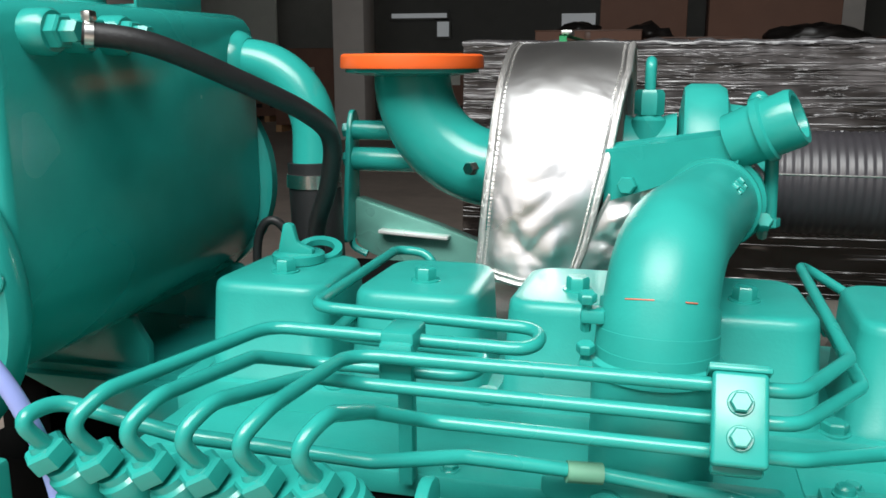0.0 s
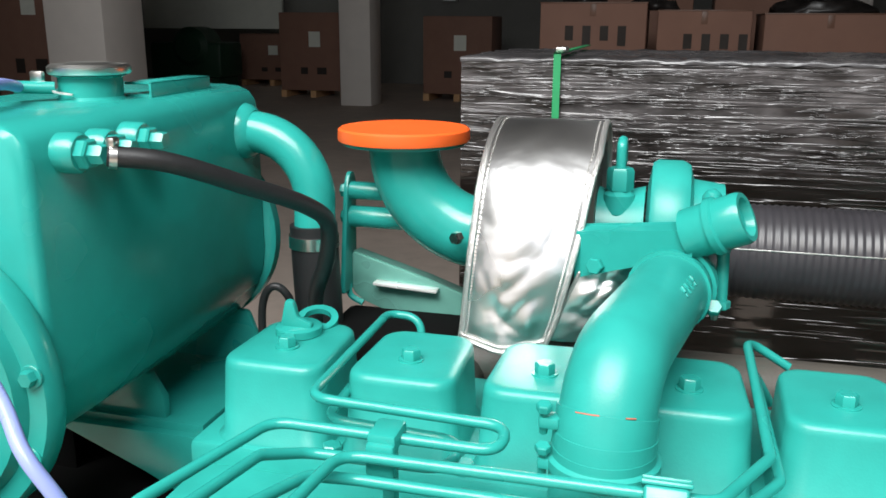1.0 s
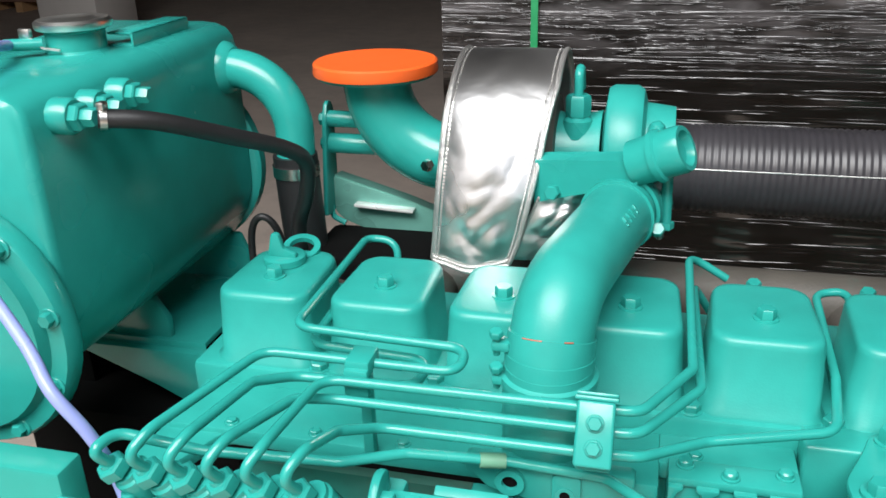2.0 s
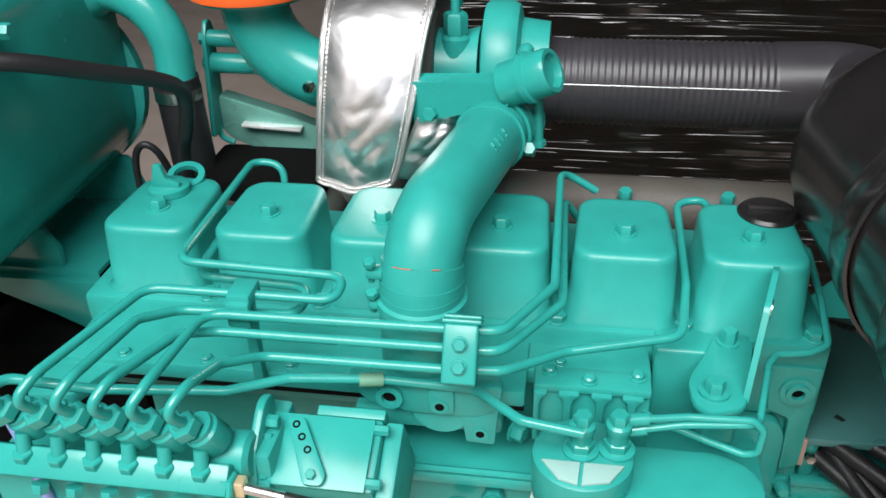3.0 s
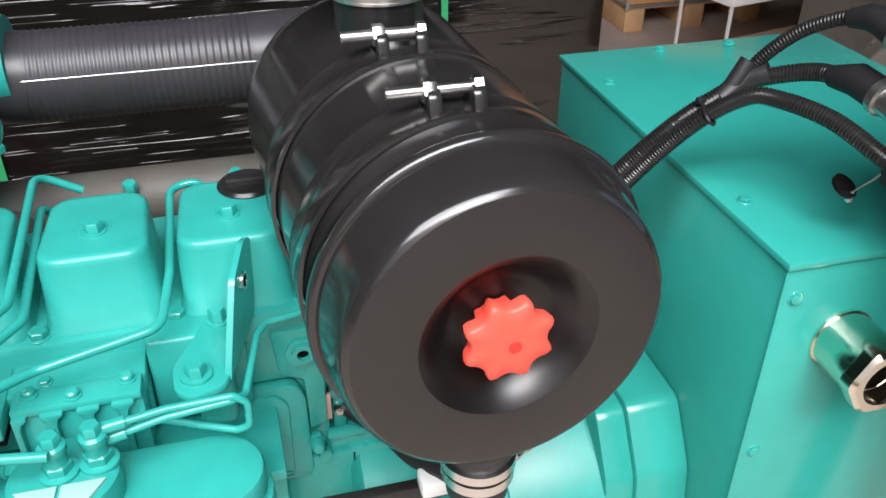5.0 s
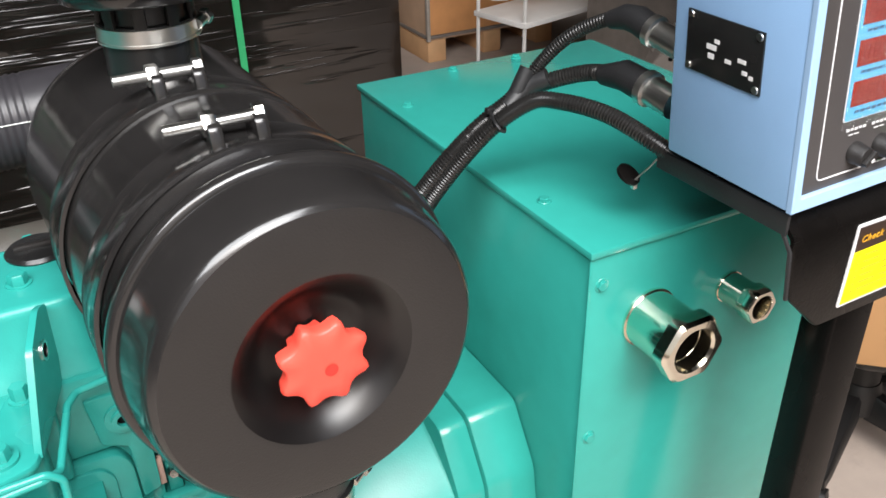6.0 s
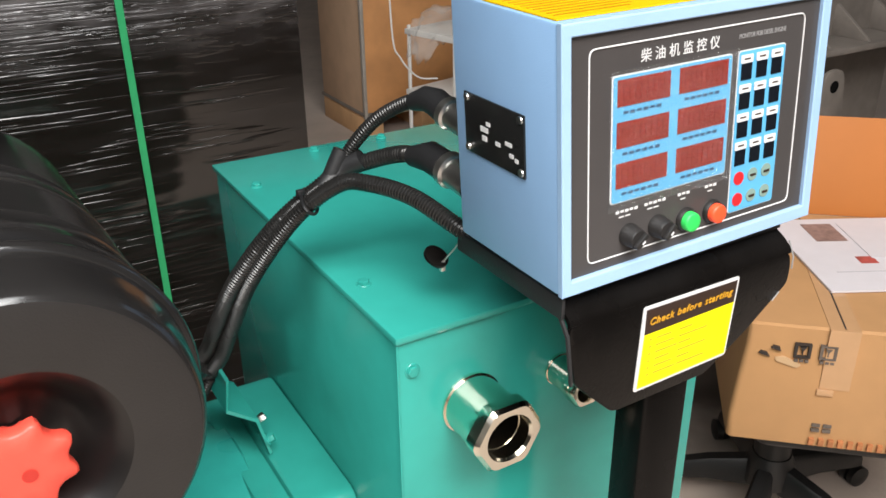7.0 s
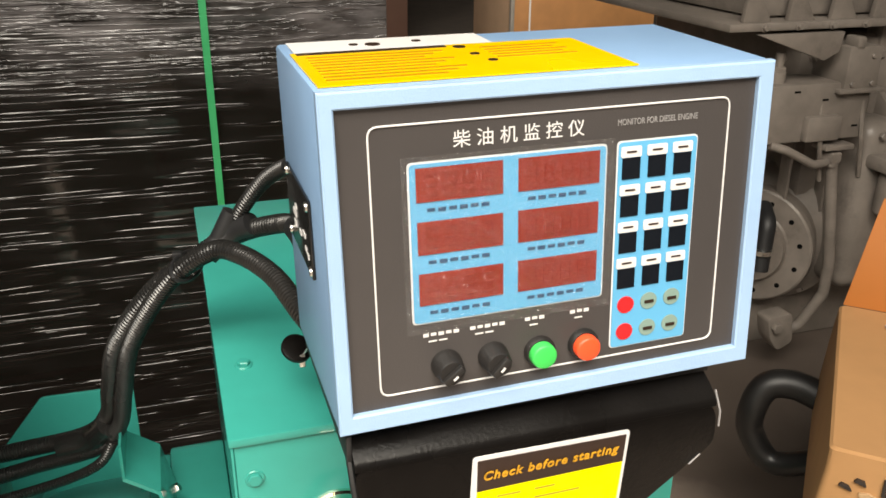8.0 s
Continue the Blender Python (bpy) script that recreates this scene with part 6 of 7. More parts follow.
for k, (a, c) in enumerate((((0.69, -0.02, 0.985), (0.79, -0.2, 0.945)), ((0.70, -0.03, 0.98), (0.80, -0.21, 0.94)), ((0.69, -0.05, 0.97), (0.80, -0.21, 0.93)), ((0.70, -0.045, 0.988), (0.785, -0.195, 0.96)), ((0.71, -0.02, 0.992), (0.81, -0.19, 0.955)))):
    mid = (V(*a) + V(*c)) / 2 + V(0.01 * k, -0.01, 0.004 * k - 0.006)
    part("cable", sweep(spline([a, mid, c, V(*c) + V(0.02, -0.05, -0.3)]), 0.009, 10), black_rubber, loom)
part("label_tie", block(0.745, 0.775, -0.175, -0.15, 0.945, 0.965, 0.003), material("white_tie", (0.8, 0.8, 0.78), 0.4), loom)

# ---- alternator ----
alt = thing("alternator", (1.25, 0.07, 0.2), "teal painted alternator with a sheet steel terminal box", "alternator")
part("frame", lathe([(0.20, 0), (0.235, 0.02), (0.235, 0.43), (0.20, 0.45)], (1.0, 0.07, 0.62), (1, 0, 0), 72), teal_sheet, alt)
part("drive_adaptor", lathe([(0.24, 0), (0.250, 0.012), (0.250, 0.03), (0.244, 0.034), (0.249, 0.07), (0.251, 0.155), (0.24, 0.165)], (0.83, 0.07, 0.668), (1, 0, 0), 72), teal_cast, alt)
SHELL = [(0.25, 0.62), (0.262, 0.851), (0.192, 0.921), (-0.080, 0.921), (-0.128, 0.851), (-0.165, 0.62)]
part("end_shell", slab(rounded(SHELL, 0.012, 5), 'yz', 1.010, 1.0765, 0.004), teal_sheet, alt)
part("shell_flange", slab(rounded([(0.07 + (y - 0.07) * 0.975, 0.62 + (z - 0.62) * 0.978) for y, z in SHELL], 0.012, 5), 'yz', 0.974, 1.010, 0.003), teal_sheet, alt)
part("box_base", block(1.082, 1.476, -0.17, 0.31, 0.6, 0.9, 0.004), teal_sheet, alt)
part("box_side_front", block(1.077, 1.482, -0.203, -0.200, 0.62, 1.178, 0.001), teal_sheet, alt)
part("box_side_left", block(1.077, 1.080, -0.2, 0.339, 0.62, 1.178, 0.001), teal_sheet, alt)
part("box_side_right", block(1.479, 1.482, -0.2, 0.339, 0.62, 1.178, 0.001), teal_sheet, alt)
part("box_side_back", block(1.08, 1.479, 0.336, 0.339, 0.62, 1.178, 0.001), teal_sheet, alt)
part("box_lid", join(block(1.073, 1.486, -0.207, 0.343, 1.179, 1.187, 0.0015)), teal_sheet, alt)
part("box_fold", block(1.0745, 1.0765, -0.2045, -0.2025, 0.62, 1.178, 0.0005), teal_sheet, alt)
for bx, by in ((1.096, -0.095), (1.098, 0.229), (1.33, 0.325), (1.22, 0.325)):
    part("lid_bolt", join(hexagon((bx, by, 1.187), (0, 0, 1), 0.006, 0.005, 0.008)), teal_sheet, alt)
for bx, bz in ((1.091, 1.145), (1.091, 0.95)):
    part("side_bolt", hexagon((bx, -0.203, bz), (0, -1, 0), 0.006, 0.004, 0.008), teal_sheet, alt)


def gland(c, r, length):
    g = part("cable_gland", join(ring(r * 0.72, r, 0, length, c, (0, -1, 0), 40), ring(r * 0.98, r * 1.05, -0.002, 0.003, c, (0, -1, 0), 40)), chrome, alt, "nickel plated brass cable gland")
    n = basis((0, -1, 0))
    seg = 48
    outer = []
    for hh, sc in ((length, 0.93), (length + 0.002, 1.0), (length + 0.015, 1.0), (length + 0.019, 0.9)):
        loop_ = []
        for k in range(seg):
            a = 2 * math.pi * k / seg
            f = math.cos(math.pi / 6) / math.cos((a % (math.pi / 3)) - math.pi / 6)
            rr = min(r * 1.26 * f, r * 1.21) * sc
            loop_.append(V(c[0], c[1], c[2]) + n @ V(rr * math.cos(a), rr * math.sin(a), hh))
        outer.append(loop_)
    for hh, rr in ((length + 0.019, r * 0.80), (length + 0.016, r * 0.74), (length - 0.01, r * 0.74)):
        outer.append([V(c[0], c[1], c[2]) + n @ V(rr * math.cos(2 * math.pi * k / seg), rr * math.sin(2 * math.pi * k / seg), hh) for k in range(seg)])
    part("gland_nut", loft(outer, cap=False), chrome, g, sharp=30)
    part("gland_bore", lathe([(r * 0.72, 0.001), (r * 0.72, 0.003)], c, (0, -1, 0), 24), dark_void, g)


gland((1.156, -0.203, 1.086), 0.032, 0.050)
gland((1.266, -0.203, 1.088), 0.0175, 0.030)

# front brackets and guards over the coupling
cb = thing("cable_bracket", (1.0, 0.06, 0.93), "teal painted bent strip bracket with two bolts", "bracket")
for_strip = [(0.970, 1.052), (0.968, 1.003), (1.001, 0.978), (1.013, 0.925)]
part("strip", loft([[V(x, y + (0.012 if k else 0.0), z - 0.02 * (y > 0.1) * (k == 0)) for k, (x, z) in enumerate(for_strip)] + [V(x + 0.003, y + (0.012 if k else 0.0), z + 0.003 - 0.02 * (y > 0.1) * (k == 0)) for k, (x, z) in reversed(list(enumerate(for_strip)))] for y in (0.010, 0.10)]), teal_sheet, cb)
part("bolt", hexagon((1.014, 0.026, 0.945), (0.9, -0.3, 0.4), 0.006, 0.008, 0.008), teal_sheet, cb)
part("bolt", hexagon((1.013, 0.055, 0.955), (0.9, -0.1, 0.5), 0.006, 0.010), steel, cb)
hump = thing("end_plate", (0.9, 0.42, 0.2), "teal painted upright end plate behind the cables", "plate")
part("sheet", slab(rounded([(0.70, 0.0), (0.958, 0.0), (0.958, 0.887), (0.83, 0.889), (0.70, 0.73)], 0.006), 'xz', 0.417, 0.423, 0.001), teal_sheet, hump)

# cables to the control box
def cable_run(points, r, name="cable", ribs=True, label="black corrugated cable conduit"):
    t = thing("cable_conduit", points[0], label, "cable", "cables to the control box")
    path = spline(points, 10)
    part("conduit", ribbed(path, r, 0.0010, 0.0034, 14) if ribs else sweep(path, r, 14), conduit_black, t)
    return t


main = cable_run([(0.50, 0.22, 0.93), (0.70, 0.17, 0.985), (0.80, 0.12, 0.998), (0.876, 0.10, 1.012), (0.935, 0.085, 1.028), (0.962, 0.055, 1.068), (0.972, 0.02, 1.12), (0.990, -0.02, 1.19), (1.035, -0.045, 1.254), (1.098, -0.050, 1.294)], 0.0092)
main2 = cable_run([(0.50, 0.20, 0.915), (0.70, 0.145, 0.970), (0.80, 0.10, 0.980), (0.88, 0.085, 0.998), (0.945, 0.070, 1.018), (0.972, 0.042, 1.060), (0.984, 0.010, 1.116), (1.001, -0.03, 1.190), (1.04, -0.066, 1.262), (1.078, -0.088, 1.296), (1.100, -0.110, 1.300), (1.122, -0.155, 1.297), (1.138, -0.205, 1.283), (1.16, -0.24, 1.262)], 0.0080)
up = cable_run([(1.096, -0.05, 1.290), (1.108, -0.056, 1.318), (1.128, -0.080, 1.352), (1.146, -0.115, 1.374), (1.150, -0.145, 1.379)], 0.0064)
side = cable_run([(1.098, -0.048, 1.292), (1.122, -0.066, 1.305), (1.146, -0.10, 1.318), (1.150, -0.15, 1.322)], 0.0082)
cable_run([(0.50, 0.19, 0.893), (0.70, 0.135, 0.948), (0.80, 0.088, 0.960), (0.88, 0.066, 0.981), (0.940, 0.056, 1.004), (0.963, 0.050, 1.036)], 0.0052, label="thin black corrugated cable conduit")
part("branch_boot", sweep(spline([(1.076, -0.052, 1.279), (1.098, -0.05, 1.296), (1.116, -0.064, 1.308)]), 0.0106, 16), black_rubber, main)
part("branch_boot", sweep([(1.088, -0.05, 1.292), (1.101, -0.05, 1.316)], 0.0088, 16), black_rubber, up)
part("end_boot", sweep([(1.146, -0.118, 1.374), (1.150, -0.135, 1.380), (1.152, -0.150, 1.380), (1.153, -0.168, 1.375)], lambda s_: 0.0085 + 0.0045 * min(1.0, s_ * 2), 18), black_rubber, up)
part("end_boot", sweep([(1.147, -0.112, 1.319), (1.152, -0.138, 1.325), (1.155, -0.166, 1.321)], lambda s_: 0.0100 + 0.0050 * min(1.0, s_ * 2), 18), black_rubber, side)
part("plug_nut", join(lathe([(0.011, 0), (0.0145, 0.001), (0.0145, 0.008), (0.0120, 0.0095), (0.0120, 0.04)], (1.153, -0.166, 1.3755), (0.1, -0.97, -0.2), 28)), steel, up)
part("plug_nut", join(lathe([(0.013, 0), (0.0170, 0.001), (0.0170, 0.009), (0.0140, 0.0105), (0.0140, 0.04)], (1.155, -0.164, 1.3215), (0.05, -0.98, -0.15), 28)), steel, side)
key = thing("key_fob", (1.135, -0.16, 1.19), "black key with a round fob on a thin wire", "key")
part("fob", lathe([(0.010, 0), (0.0125, 0.001), (0.0125, 0.004), (0.010, 0.005)], (1.133, -0.176, 1.240), (0.25, -0.5, 0.80), 28), stand_black, key)
part("blade", join(block(1.134, 1.139, -0.186, -0.181, 1.229, 1.240, 0.001)), steel, key)
part("wire", sweep([(1.136, -0.182, 1.236), (1.143, -0.196, 1.256), (1.146, -0.206, 1.272)], 0.0008, 6), steel, key)
part("wrap_tape", sweep(spline([(0.905, 0.090, 1.013), (0.940, 0.078, 1.025), (0.962, 0.054, 1.056)]), 0.0148, 18), conduit_black, main2)
TIE, ACROSS, LIFT = V(1.058, -0.062, 1.2745), V(-0.42, -0.86, 0.0).normalized(), V(-0.58, 0.28, 0.76).normalized()
part("zip_tie", sweep([TIE + ACROSS * (0.0265 * math.cos(radians(a))) + LIFT * (0.0112 * math.sin(radians(a))) for a in range(0, 361, 15)], 0.0017, 8), black_rubber, main2)
part("tie_head", turned(block(-0.004, 0.004, -0.003, 0.003, -0.003, 0.003, 0.001), Matrix.Translation(TIE + LIFT * 0.0125)), black_rubber, main2)

# ---- control box on its stand ----
grey_ink = material("grey_print", (0.30, 0.29, 0.29), 0.4, vary=0.1)
stand = thing("control_stand", (1.29, -0.28, 0), "black painted bent sheet stand with a square post", "stand")
part("tray", join(block(1.140, 1.388, -0.349, -0.205, 1.266, 1.276, 0.002)), stand_black, stand)
BEND = [[V(x, y, z) for y, z in ((-0.345, 1.2762), (-0.356, 1.2705), (-0.3640, 1.2645), (-0.3662, 1.2618), (-0.3670, 1.2585))] for x in (1.140, 1.388)]
part("bend", join(loft([[p for p in row] + [V(p.x, p.y + 0.003, p.z - 0.003) for p in reversed(row)] for row in BEND])), stand_black, stand)
part("front_plate", slab(rounded([(1.140, 1.259), (1.386, 1.259), (1.390, 1.247), (1.390, 1.228), (1.340, 1.190), (1.296, 1.163), (1.19, 1.162), (1.148, 1.203), (1.140, 1.245)], 0.006), 'xz', -0.367, -0.363, 0.001), stand_black, stand)
part("packing_strip", block(1.15, 1.39, -0.350, -0.320, 1.2755, 1.2835, 0.001), black_rubber, stand)
part("post", block(1.249, 1.302, -0.346, -0.309, 0.02, 1.266, 0.003), stand_black, stand)

part("worn_edge", sweep([(1.389, -0.362, 1.268), (1.391, -0.3675, 1.254), (1.3915, -0.3675, 1.242)], 0.0007, 6), grey_ink, stand, "bare worn paint edge")
part("paint_chip", sweep([(1.380, -0.3672, 1.2215), (1.372, -0.3672, 1.2145)], 0.0006, 6), grey_ink, stand)
part("foot_plate", block(1.2, 1.40, -0.41, -0.22, 0.0, 0.02, 0.003), stand_black, stand)
part("edge_trim", join(block(1.1365, 1.1400, -0.36, -0.21, 1.262, 1.280, 0.001), sweep([(1.1385, -0.351, 1.270), (1.1385, -0.366, 1.25), (1.144, -0.367, 1.205)], 0.002, 6)), black_rubber, stand)

yellow = material("yellow_sticker", (0.95, 0.80, 0.0), 0.3, vary=0.03)
amber = material("amber_sticker", (0.90, 0.55, 0.01), 0.25, vary=0.05)
white_ink = material("white_print", (0.70, 0.69, 0.69), 0.4, vary=0.03)
dark_brown = material("dark_brown_print", (0.03, 0.015, 0.01), 0.4)
panel_grey = material("dark_grey_panel_foil", (0.058, 0.052, 0.051), 0.38, vary=0.06, bump=0.15, bump_scale=900)
cyan_print = material("sky_blue_print", (0.105, 0.40, 0.66), 0.35, vary=0.03)
led_red = material("red_display_window", (0.25, 0.020, 0.010), 0.14, vary=0.12, scale=60, coat=0.6)
led_dark = material("dark_display_segment", (0.240, 0.019, 0.0098), 0.14, vary=0.1, coat=0.6)
black_key = material("black_key_window", (0.006, 0.008, 0.012), 0.25)
green_btn = material("green_button", (0.03, 0.55, 0.10), 0.35)
red_btn = material("orange_red_button", (0.90, 0.09, 0.03), 0.35)
dot_red = material("red_print", (0.72, 0.02, 0.025), 0.4)
dot_grey = material("grey_green_print", (0.22, 0.32, 0.28), 0.4, vary=0.1)


def lettering(text, size, m, name, mat, parent, wide=1.0, align='CENTER', lean=0.0, gap=1.0, bold=0.0):
    """Raised print from the built-in font."""
    curve = bpy.data.curves.new(name, 'FONT')
    curve.body, curve.size, curve.align_x, curve.align_y, curve.shear, curve.space_character = text, size, align, 'CENTER', lean, gap
    curve.extrude, curve.offset = 0.0002, bold
    tmp = bpy.data.objects.new(name, curve)
    scene.collection.objects.link(tmp)
    bpy.context.view_layer.update()
    mesh = bpy.data.meshes.new_from_object(tmp.evaluated_get(bpy.context.evaluated_depsgraph_get()))
    bpy.data.objects.remove(tmp)
    bpy.data.curves.remove(curve)
    b = bmesh.new()
    b.from_mesh(mesh)
    bpy.data.meshes.remove(mesh)
    turned(b, m @ Matrix.Diagonal((wide, 1, 1, 1)))
    return part(name, b, mat, parent)


sticker = part("warning_sticker", slab(rounded([(1.2105, 1.1745), (1.318, 1.1765), (1.3225, 1.2535), (1.2135, 1.2545)], 0.003), 'xz', -0.3682, -0.3674, 0), white_ink, stand, "yellow sticker with a dark heading")
part("heading", slab([(1.2165, 1.2285), (1.3185, 1.2300), (1.3195, 1.2505), (1.2165, 1.2515)], 'xz', -0.3690, -0.3683, 0), dark_brown, sticker)
part("yellow_field", slab([(1.2140, 1.1775), (1.3155, 1.1795), (1.3185, 1.2300), (1.2165, 1.2285)], 'xz', -0.3690, -0.3683, 0), yellow, sticker)
lettering("Check before starting", 0.0088, Matrix.Translation((1.2665, -0.3697, 1.2405)) @ Matrix.Rotation(radians(90), 4, 'X') @ Matrix.Rotation(radians(1), 4, 'Z'), "heading_text", material("worn_amber_print", (0.60, 0.30, 0.02), 0.4, vary=0.5, scale=900), sticker, 1.02, lean=0.22, gap=1.16, bold=0.00022)
bars = []
for k in range(6):
    z = 1.222 - 0.0068 * k
    bars += [block(1.222, 1.2245, -0.3694, -0.3691, z, z + 0.0012, 0), block(1.230, 1.246 + 0.004 * (k % 3), -0.3694, -0.3691, z, z + 0.0012, 0), block(1.256, 1.270 + 0.009 * ((k * 2) % 4), -0.3694, -0.3691, z, z + 0.0012, 0)]
stuff(part("small_print", join(*bars), material("faint_olive_print", (0.40, 0.33, 0.02), 0.4), sticker))

box = thing("control_box", (1.266, -0.28, 1.276), "pale blue steel control box with a dark grey instrument panel", "control box")
W, H, D = 0.2778, 0.1982, 0.138
CM = Matrix.Translation((1.1325, -0.3656, 1.2842)) @ Matrix.Rotation(radians(0.77), 4, 'Z') @ Matrix.Rotation(radians(-0.65), 4, 'Y') @ Matrix.Rotation(radians(-3.96), 4, 'X')
# the front leans back a little while the top stays level
CM.col[1] = (Matrix.Rotation(radians(0.77), 4, 'Z') @ Vector((0, math.cos(radians(1.3)), math.sin(radians(1.3)), 0)))


def cbx(u0, u1, d0, d1, v0, v1, bevel=0.0):
    """A block in the box's own measure: along, in from the front, up."""
    return turned(block(u0, u1, d0, d1, v0, v1, bevel), CM)


part("case", join(cbx(0, W, 0.006, D, 0, H, 0.0025)), blue_paint, box)
RIM_OUT, RIM_IN = (0.0, W, 0.0, H), (0.0085, W - 0.0105, 0.0115, H - 0.0095)


def rim_ring(edge, depth, grow=0.0):
    u0, u1, v0, v1 = edge
    return [CM @ V(u, depth, v) for u, v in ((u0 - grow, v0 - grow), (u1 + grow, v0 - grow), (u1 + grow, v1 + grow), (u0 - grow, v1 + grow))]


# rim in a lighter copy of the case blue, its brighter light painted in
part("front_rim", loft([rim_ring(RIM_OUT, 0.0058, 0.0), rim_ring(RIM_OUT, 0.0012), rim_ring(RIM_OUT, 0.0002, -0.0010), rim_ring(RIM_IN, 0.0002, 0.0010), rim_ring(RIM_IN, 0.0010), rim_ring(RIM_IN, 0.0058)], cap=False), material("lit_rim_blue", (0.33, 0.50, 0.73), 0.38, vary=0.05, bump=0.2, bump_scale=900), box, sharp=25)
panel = part("instrument_panel", cbx(0.0085, W - 0.0105, 0.0040, 0.0058, 0.0115, H - 0.0095), panel_grey, box, "dark grey instrument panel with white outline")


PM = CM @ Matrix.Translation((0.0008, 0, -0.00195)) @ Matrix.Diagonal((1.0323, 1, 0.9796, 1))


def pbx(u0, u1, d0, d1, v0, v1, bevel=0.0):
    return turned(block(u0, u1, d0, d1, v0, v1, bevel), PM)


def flat(name, outline, mat, lift, parent, label=""):
    m = slab(outline, 'xz', 0.0040 - lift - 0.0004, 0.0040 - lift, 0)
    return part(name, turned(m, PM), mat, parent, label)


def rect(u0, u1, v0, v1, r=0.0):
    o = [(u0, v0), (u1, v0), (u1, v1), (u0, v1)]
    return rounded(o, r) if r else o


OUT = [V(u, 0.0035, v) for u, v in rounded([(0.0245, 0.022), (0.241, 0.022), (0.241, 0.1835), (0.0245, 0.1835)], 0.006)]
ob_line = sweep(OUT + OUT[:2], 0.0006, 6)
part("white_outline", turned(ob_line, PM), white_ink, panel)
TXT = Matrix.Rotation(radians(90), 4, 'X')
lettering("柴 油 机 监 控 仪", 0.0105, PM @ Matrix.Translation((0.109, 0.0036, 0.1722)) @ TXT, "title_text", white_ink, panel, 1.0)
lettering("MONITOR FOR DIESEL ENGINE", 0.0052, PM @ Matrix.Translation((0.194, 0.0036, 0.1735)) @ TXT, "subtitle_text", grey_ink, panel, 0.72)
disp = flat("display_field", rect(0.0445, 0.162, 0.0647, 0.162, 0.003), white_ink, 0.0003, panel)
flat("display_blue", rect(0.0455, 0.161, 0.0657, 0.161, 0.0025), cyan_print, 0.0009, disp)
SEG = {0: (0.2, 1.0, 0.93, 1.0), 1: (0.2, 1.0, 0.46, 0.54), 2: (0.2, 1.0, 0.0, 0.07), 3: (0.0, 0.16, 0.5, 1.0), 4: (0.0, 0.16, 0.0, 0.5), 5: (0.84, 1.0, 0.5, 1.0), 6: (0.84, 1.0, 0.0, 0.5)}
for r_ in range(3):
    for c_ in range(2):
        u0 = 0.0488 + 0.0586 * c_
        v0 = 0.1392 - 0.0312 * r_
        w_ = flat("display_window", rect(u0, u0 + 0.0496, v0, v0 + 0.0197), led_red, 0.0015, disp, "dark red four-digit display window")
        segs = []
        for dg in range(4):
            for s0, s1, t0, t1 in SEG.values():
                du = u0 + 0.0048 + 0.0108 * dg
                segs.append(pbx(du + 0.0068 * s0, du + 0.0068 * s1, 0.0014, 0.00165, v0 + 0.0038 + 0.0122 * t0, v0 + 0.0038 + 0.0122 * t1))
        stuff(part("digit_segment", join(*segs), led_dark, w_))
        stuff(part("caption_bar", join(*[pbx(u0 + 0.006 + 0.0062 * k, u0 + 0.0105 + 0.0062 * k, 0.0023, 0.0026, v0 - 0.0058 - 0.0004 * (k % 2), v0 - 0.0038) for k in range(6)]), material("dark_blue_print", (0.03, 0.08, 0.16), 0.4), disp))
clear_film = bpy.data.materials.new("clear_protective_film")
clear_film.use_nodes = True
cf = clear_film.node_tree
see, shine, blend = cf.nodes.new("ShaderNodeBsdfTransparent"), cf.nodes.new("ShaderNodeBsdfGlossy"), cf.nodes.new("ShaderNodeMixShader")
shine.inputs["Roughness"].default_value = 0.22
ripple, rise_ = cf.nodes.new("ShaderNodeTexNoise"), cf.nodes.new("ShaderNodeBump")
ripple.inputs["Scale"].default_value, ripple.inputs["Detail"].default_value, ripple.inputs["Distortion"].default_value = 26.0, 2.0, 1.6
rise_.inputs["Strength"].default_value, rise_.inputs["Distance"].default_value = 0.9, 0.012
cf.links.new(ripple.outputs["Fac"], rise_.inputs["Height"])
cf.links.new(rise_.outputs[0], shine.inputs["Normal"])
blend.inputs[0].default_value = 0.075
cf.links.new(see.outputs[0], blend.inputs[1])
cf.links.new(shine.outputs[0], blend.inputs[2])
cf.links.new(blend.outputs[0], cf.nodes["Material Output"].inputs["Surface"])
flat("protective_film", rect(0.0405, 0.1655, 0.0600, 0.1660, 0.001), clear_film, 0.0032, panel, "clear plastic film over the displays").visible_shadow = False
keypad = flat("key_field", rect(0.1682, 0.2210, 0.0271, 0.1625, 0.003), white_ink, 0.0003, panel)
flat("key_blue", rect(0.1690, 0.2202, 0.0279, 0.1617, 0.0025), cyan_print, 0.0009, keypad)
for r_ in range(4):
    for c_ in range(3):
        u0, v0 = 0.1713 + 0.0168 * c_, 0.1392 - 0.0236 * r_
        flat("key_window", rect(u0, u0 + 0.0116, v0, v0 + 0.0130), black_key, 0.0016, keypad)
        lab = flat("key_label", rect(u0 - 0.0010, u0 + 0.0122, v0 + 0.0134, v0 + 0.0200, 0.0012), white_ink, 0.0016, keypad)
        part("label_bar", pbx(u0 + 0.0024, u0 + 0.0088, 0.0015, 0.0019, v0 + 0.0163, v0 + 0.0173), dark_brown, lab)
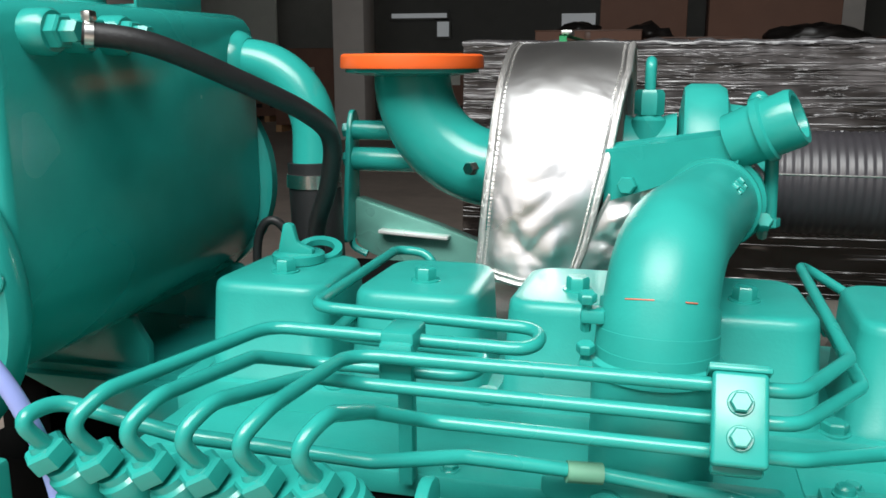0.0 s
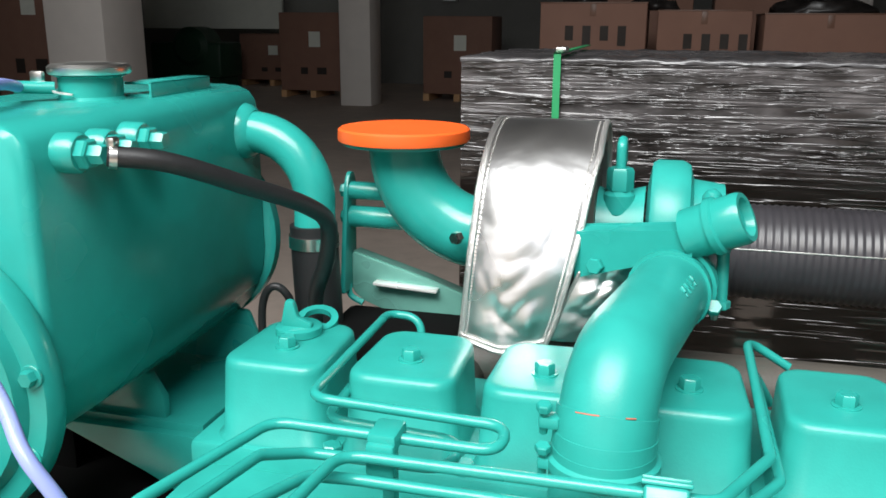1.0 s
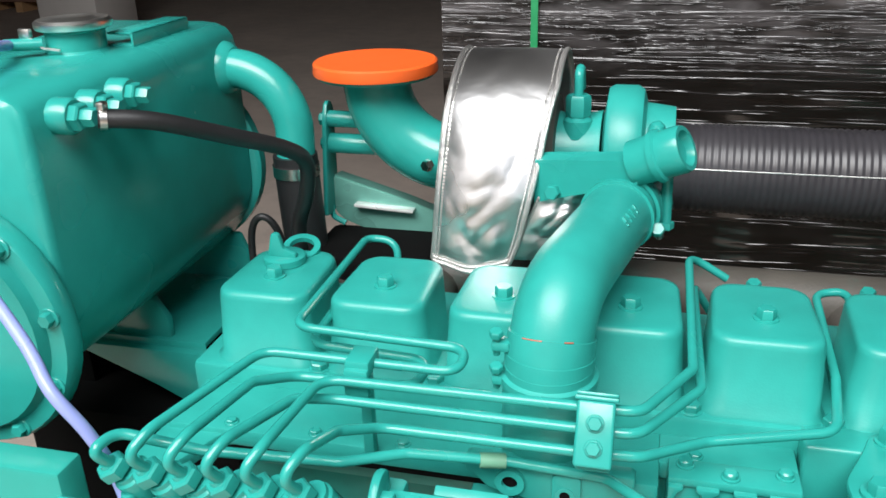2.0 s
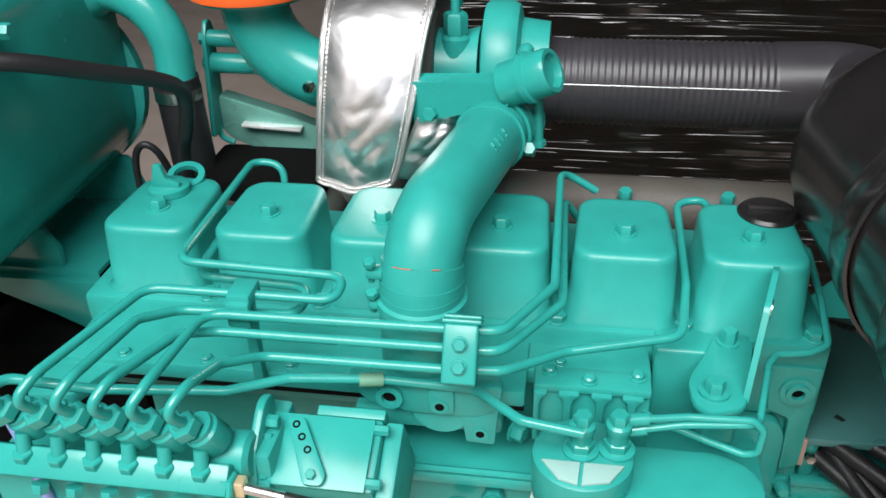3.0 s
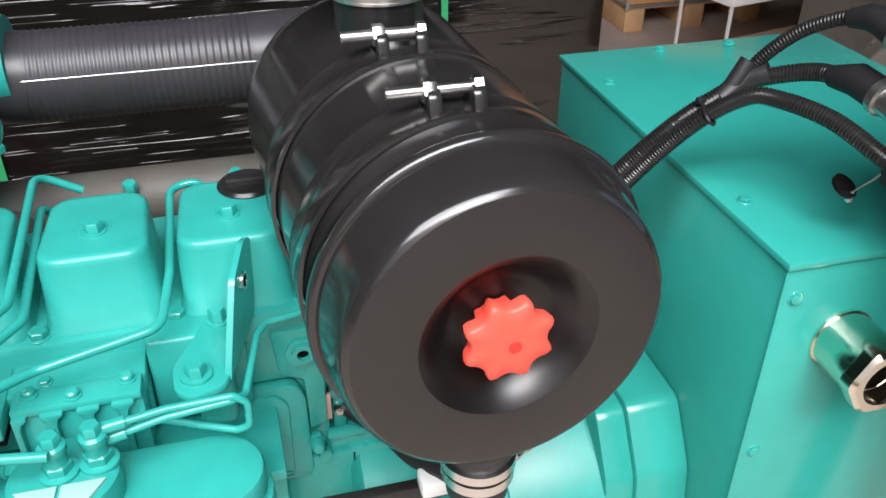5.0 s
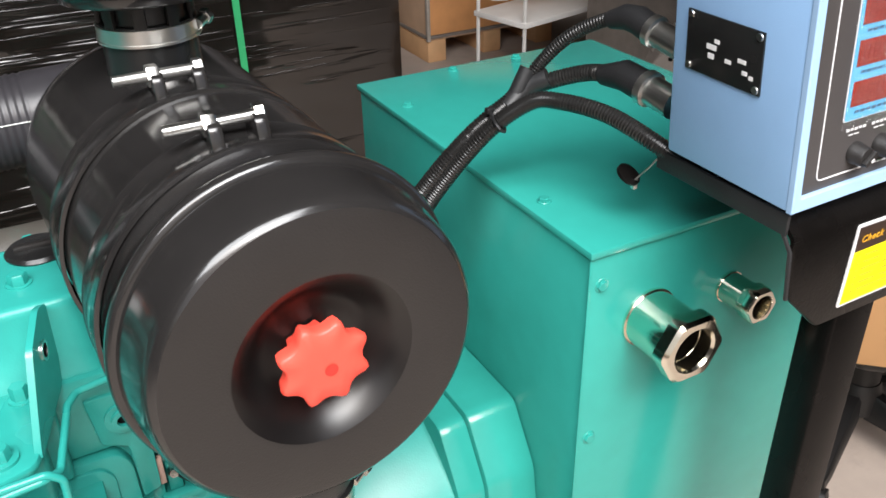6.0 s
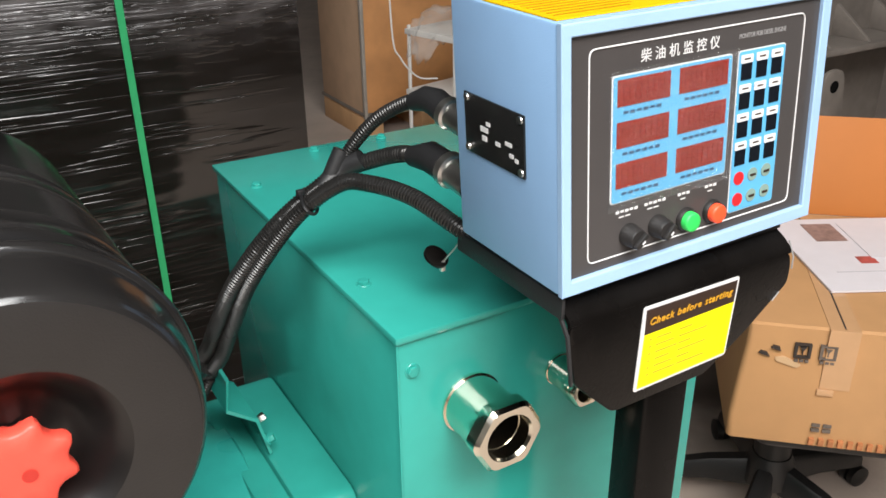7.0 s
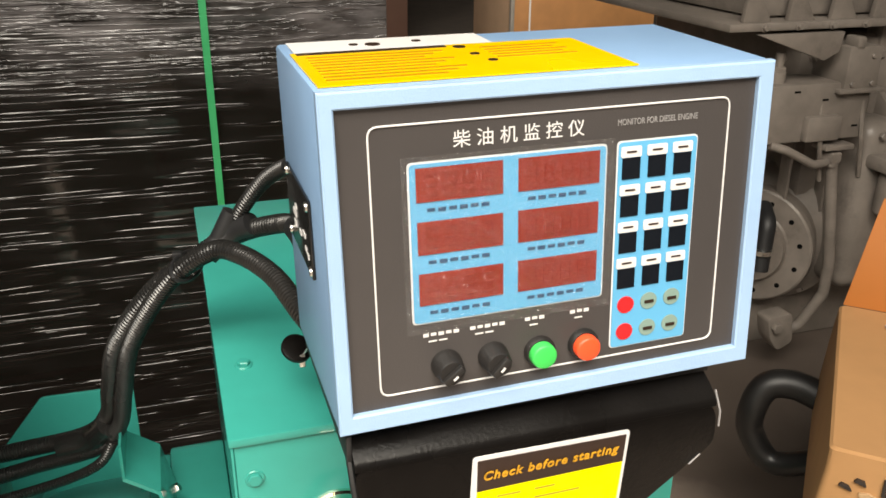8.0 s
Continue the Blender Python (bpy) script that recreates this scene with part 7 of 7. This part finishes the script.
for r_, v0 in enumerate((0.0568, 0.0382)):
    for c_ in range(3):
        u0 = 0.1778 + 0.0158 * c_
        dot = part("touch_dot", turned(lathe([(0.0056, 0), (0.0056, 0.0006)], (u0, 0.0026, v0 + 0.0004 * c_), (0, -1, 0), 24), PM), dot_red if c_ == 0 else dot_grey, keypad)
        if c_:
            part("dot_mark", pbx(u0 - 0.003, u0 + 0.003, 0.0012, 0.0019, v0 - 0.0008, v0 + 0.001), dark_brown, dot)
for k, u0 in enumerate((0.0617, 0.0902)):
    sw = part("rotary_switch", turned(lathe([(0.0092, 0), (0.0092, 0.003), (0.0086, 0.004), (0.0080, 0.011), (0.0072, 0.0125)], (u0 + 0.002, 0.004, 0.0365), (0, -1, 0), 32), PM), black_satin, panel, "black rotary switch knob")
    part("grip_ridge", turned(turned(block(-0.0022, 0.0022, -0.0125, -0.0085, -0.0070, 0.0070, 0.0008), Matrix.Rotation(radians(52 - 8 * k), 4, 'Y')), PM @ Matrix.Translation((u0 + 0.002, 0.0, 0.0365))), black_satin, sw)
    part("pointer", turned(turned(block(-0.0006, 0.0006, -0.0131, -0.0126, -0.0012, 0.0022, 0), Matrix.Rotation(radians(52 - 8 * k), 4, 'Y')), PM @ Matrix.Translation((u0 + 0.002, 0.0, 0.0355))), white_ink, sw)
for u0, mt, nm in ((0.1206, green_btn, "round green push button"), (0.1492, red_btn, "round orange-red push button")):
    bt = part("push_button", turned(lathe([(0.0080, 0.003), (0.0080, 0.0082), (0.0074, 0.0094), (0.0066, 0.0098), (0.002, 0.0096)], (u0 + 0.0012, 0.004, 0.0345), (0, -1, 0), 32), PM), mt, panel, nm)
    part("collar", turned(lathe([(0.0098, 0), (0.0098, 0.0022), (0.0088, 0.0040), (0.0082, 0.0040)], (u0 + 0.0012, 0.004, 0.0345), (0, -1, 0), 32), PM), black_satin, bt)
for u0, n in ((0.0505, 5), (0.0785, 5), (0.1125, 3), (0.1415, 3)):
    stuff(part("caption_bar", join(*[pbx(u0 + 0.0045 * k, u0 + 0.0045 * k + 0.0032, 0.0034, 0.0037, 0.0560 + 0.0004 * (k % 2), 0.0582) for k in range(n)], *[pbx(u0 + 0.003 + 0.0062 * k, u0 + 0.008 + 0.0062 * k, 0.0034, 0.0037, 0.0524, 0.0533) for k in range(max(1, n // 2))]), white_ink, panel))

# side plate and top sticker
sp = part("name_plate", cbx(-0.0022, -0.0002, 0.042, 0.121, 0.079, 0.127, 0.0005), black_gloss, box, "black plate with white marks and four screws")
for d_, v_ in ((0.046, 0.083), (0.117, 0.083), (0.046, 0.123), (0.117, 0.123)):
    part("screw", turned(lathe([(0.0032, 0), (0.0028, 0.0012)], (-0.0022, d_, v_), (-1, 0, 0), 12), CM), steel, sp)
stuff(part("plate_mark", join(*[cbx(-0.0028, -0.0022, d0, d1, v0, v1) for d0, d1, v0, v1 in ((0.088, 0.098, 0.101, 0.105), (0.09, 0.096, 0.094, 0.098), (0.085, 0.090, 0.107, 0.110), (0.057, 0.065, 0.099, 0.102), (0.055, 0.060, 0.091, 0.094), (0.049, 0.053, 0.089, 0.092), (0.072, 0.078, 0.095, 0.098))]), white_ink, sp))
top = part("top_sticker", cbx(0.003, 0.190, 0.010, 0.098, H + 0.0004, H + 0.0012), amber, box, "amber instruction sticker with dark print")
part("white_strip", cbx(0.006, 0.134, 0.098, 0.133, H + 0.0004, H + 0.0012), white_ink, top)
part("heading_bar", cbx(0.006, 0.100, 0.0905, 0.095, H + 0.0012, H + 0.0018), dark_brown, top)
stuff(part("print_line", join(*[cbx(0.010, 0.078 + 0.008 * (k % 3), 0.020 + 0.0075 * k, 0.0222 + 0.0075 * k, H + 0.0012, H + 0.0016) for k in range(9)], *[cbx(0.120, 0.172 - 0.006 * (k % 2), 0.052 + 0.0075 * k, 0.0542 + 0.0075 * k, H + 0.0012, H + 0.0016) for k in range(5)]), material("brown_print_lines", (0.45, 0.22, 0.005), 0.4), top))
stuff(part("print_icon", join(*[turned(lathe([(r, 0), (r, 0.0005)], (u, d_, H + 0.0012), (0, 0, 1), 14), CM) for u, d_, r in ((0.108, 0.089, 0.004), (0.110, 0.066, 0.003), (0.114, 0.046, 0.003), (0.058, 0.113, 0.005), (0.088, 0.117, 0.003), (0.046, 0.115, 0.003))]), dark_brown, top))
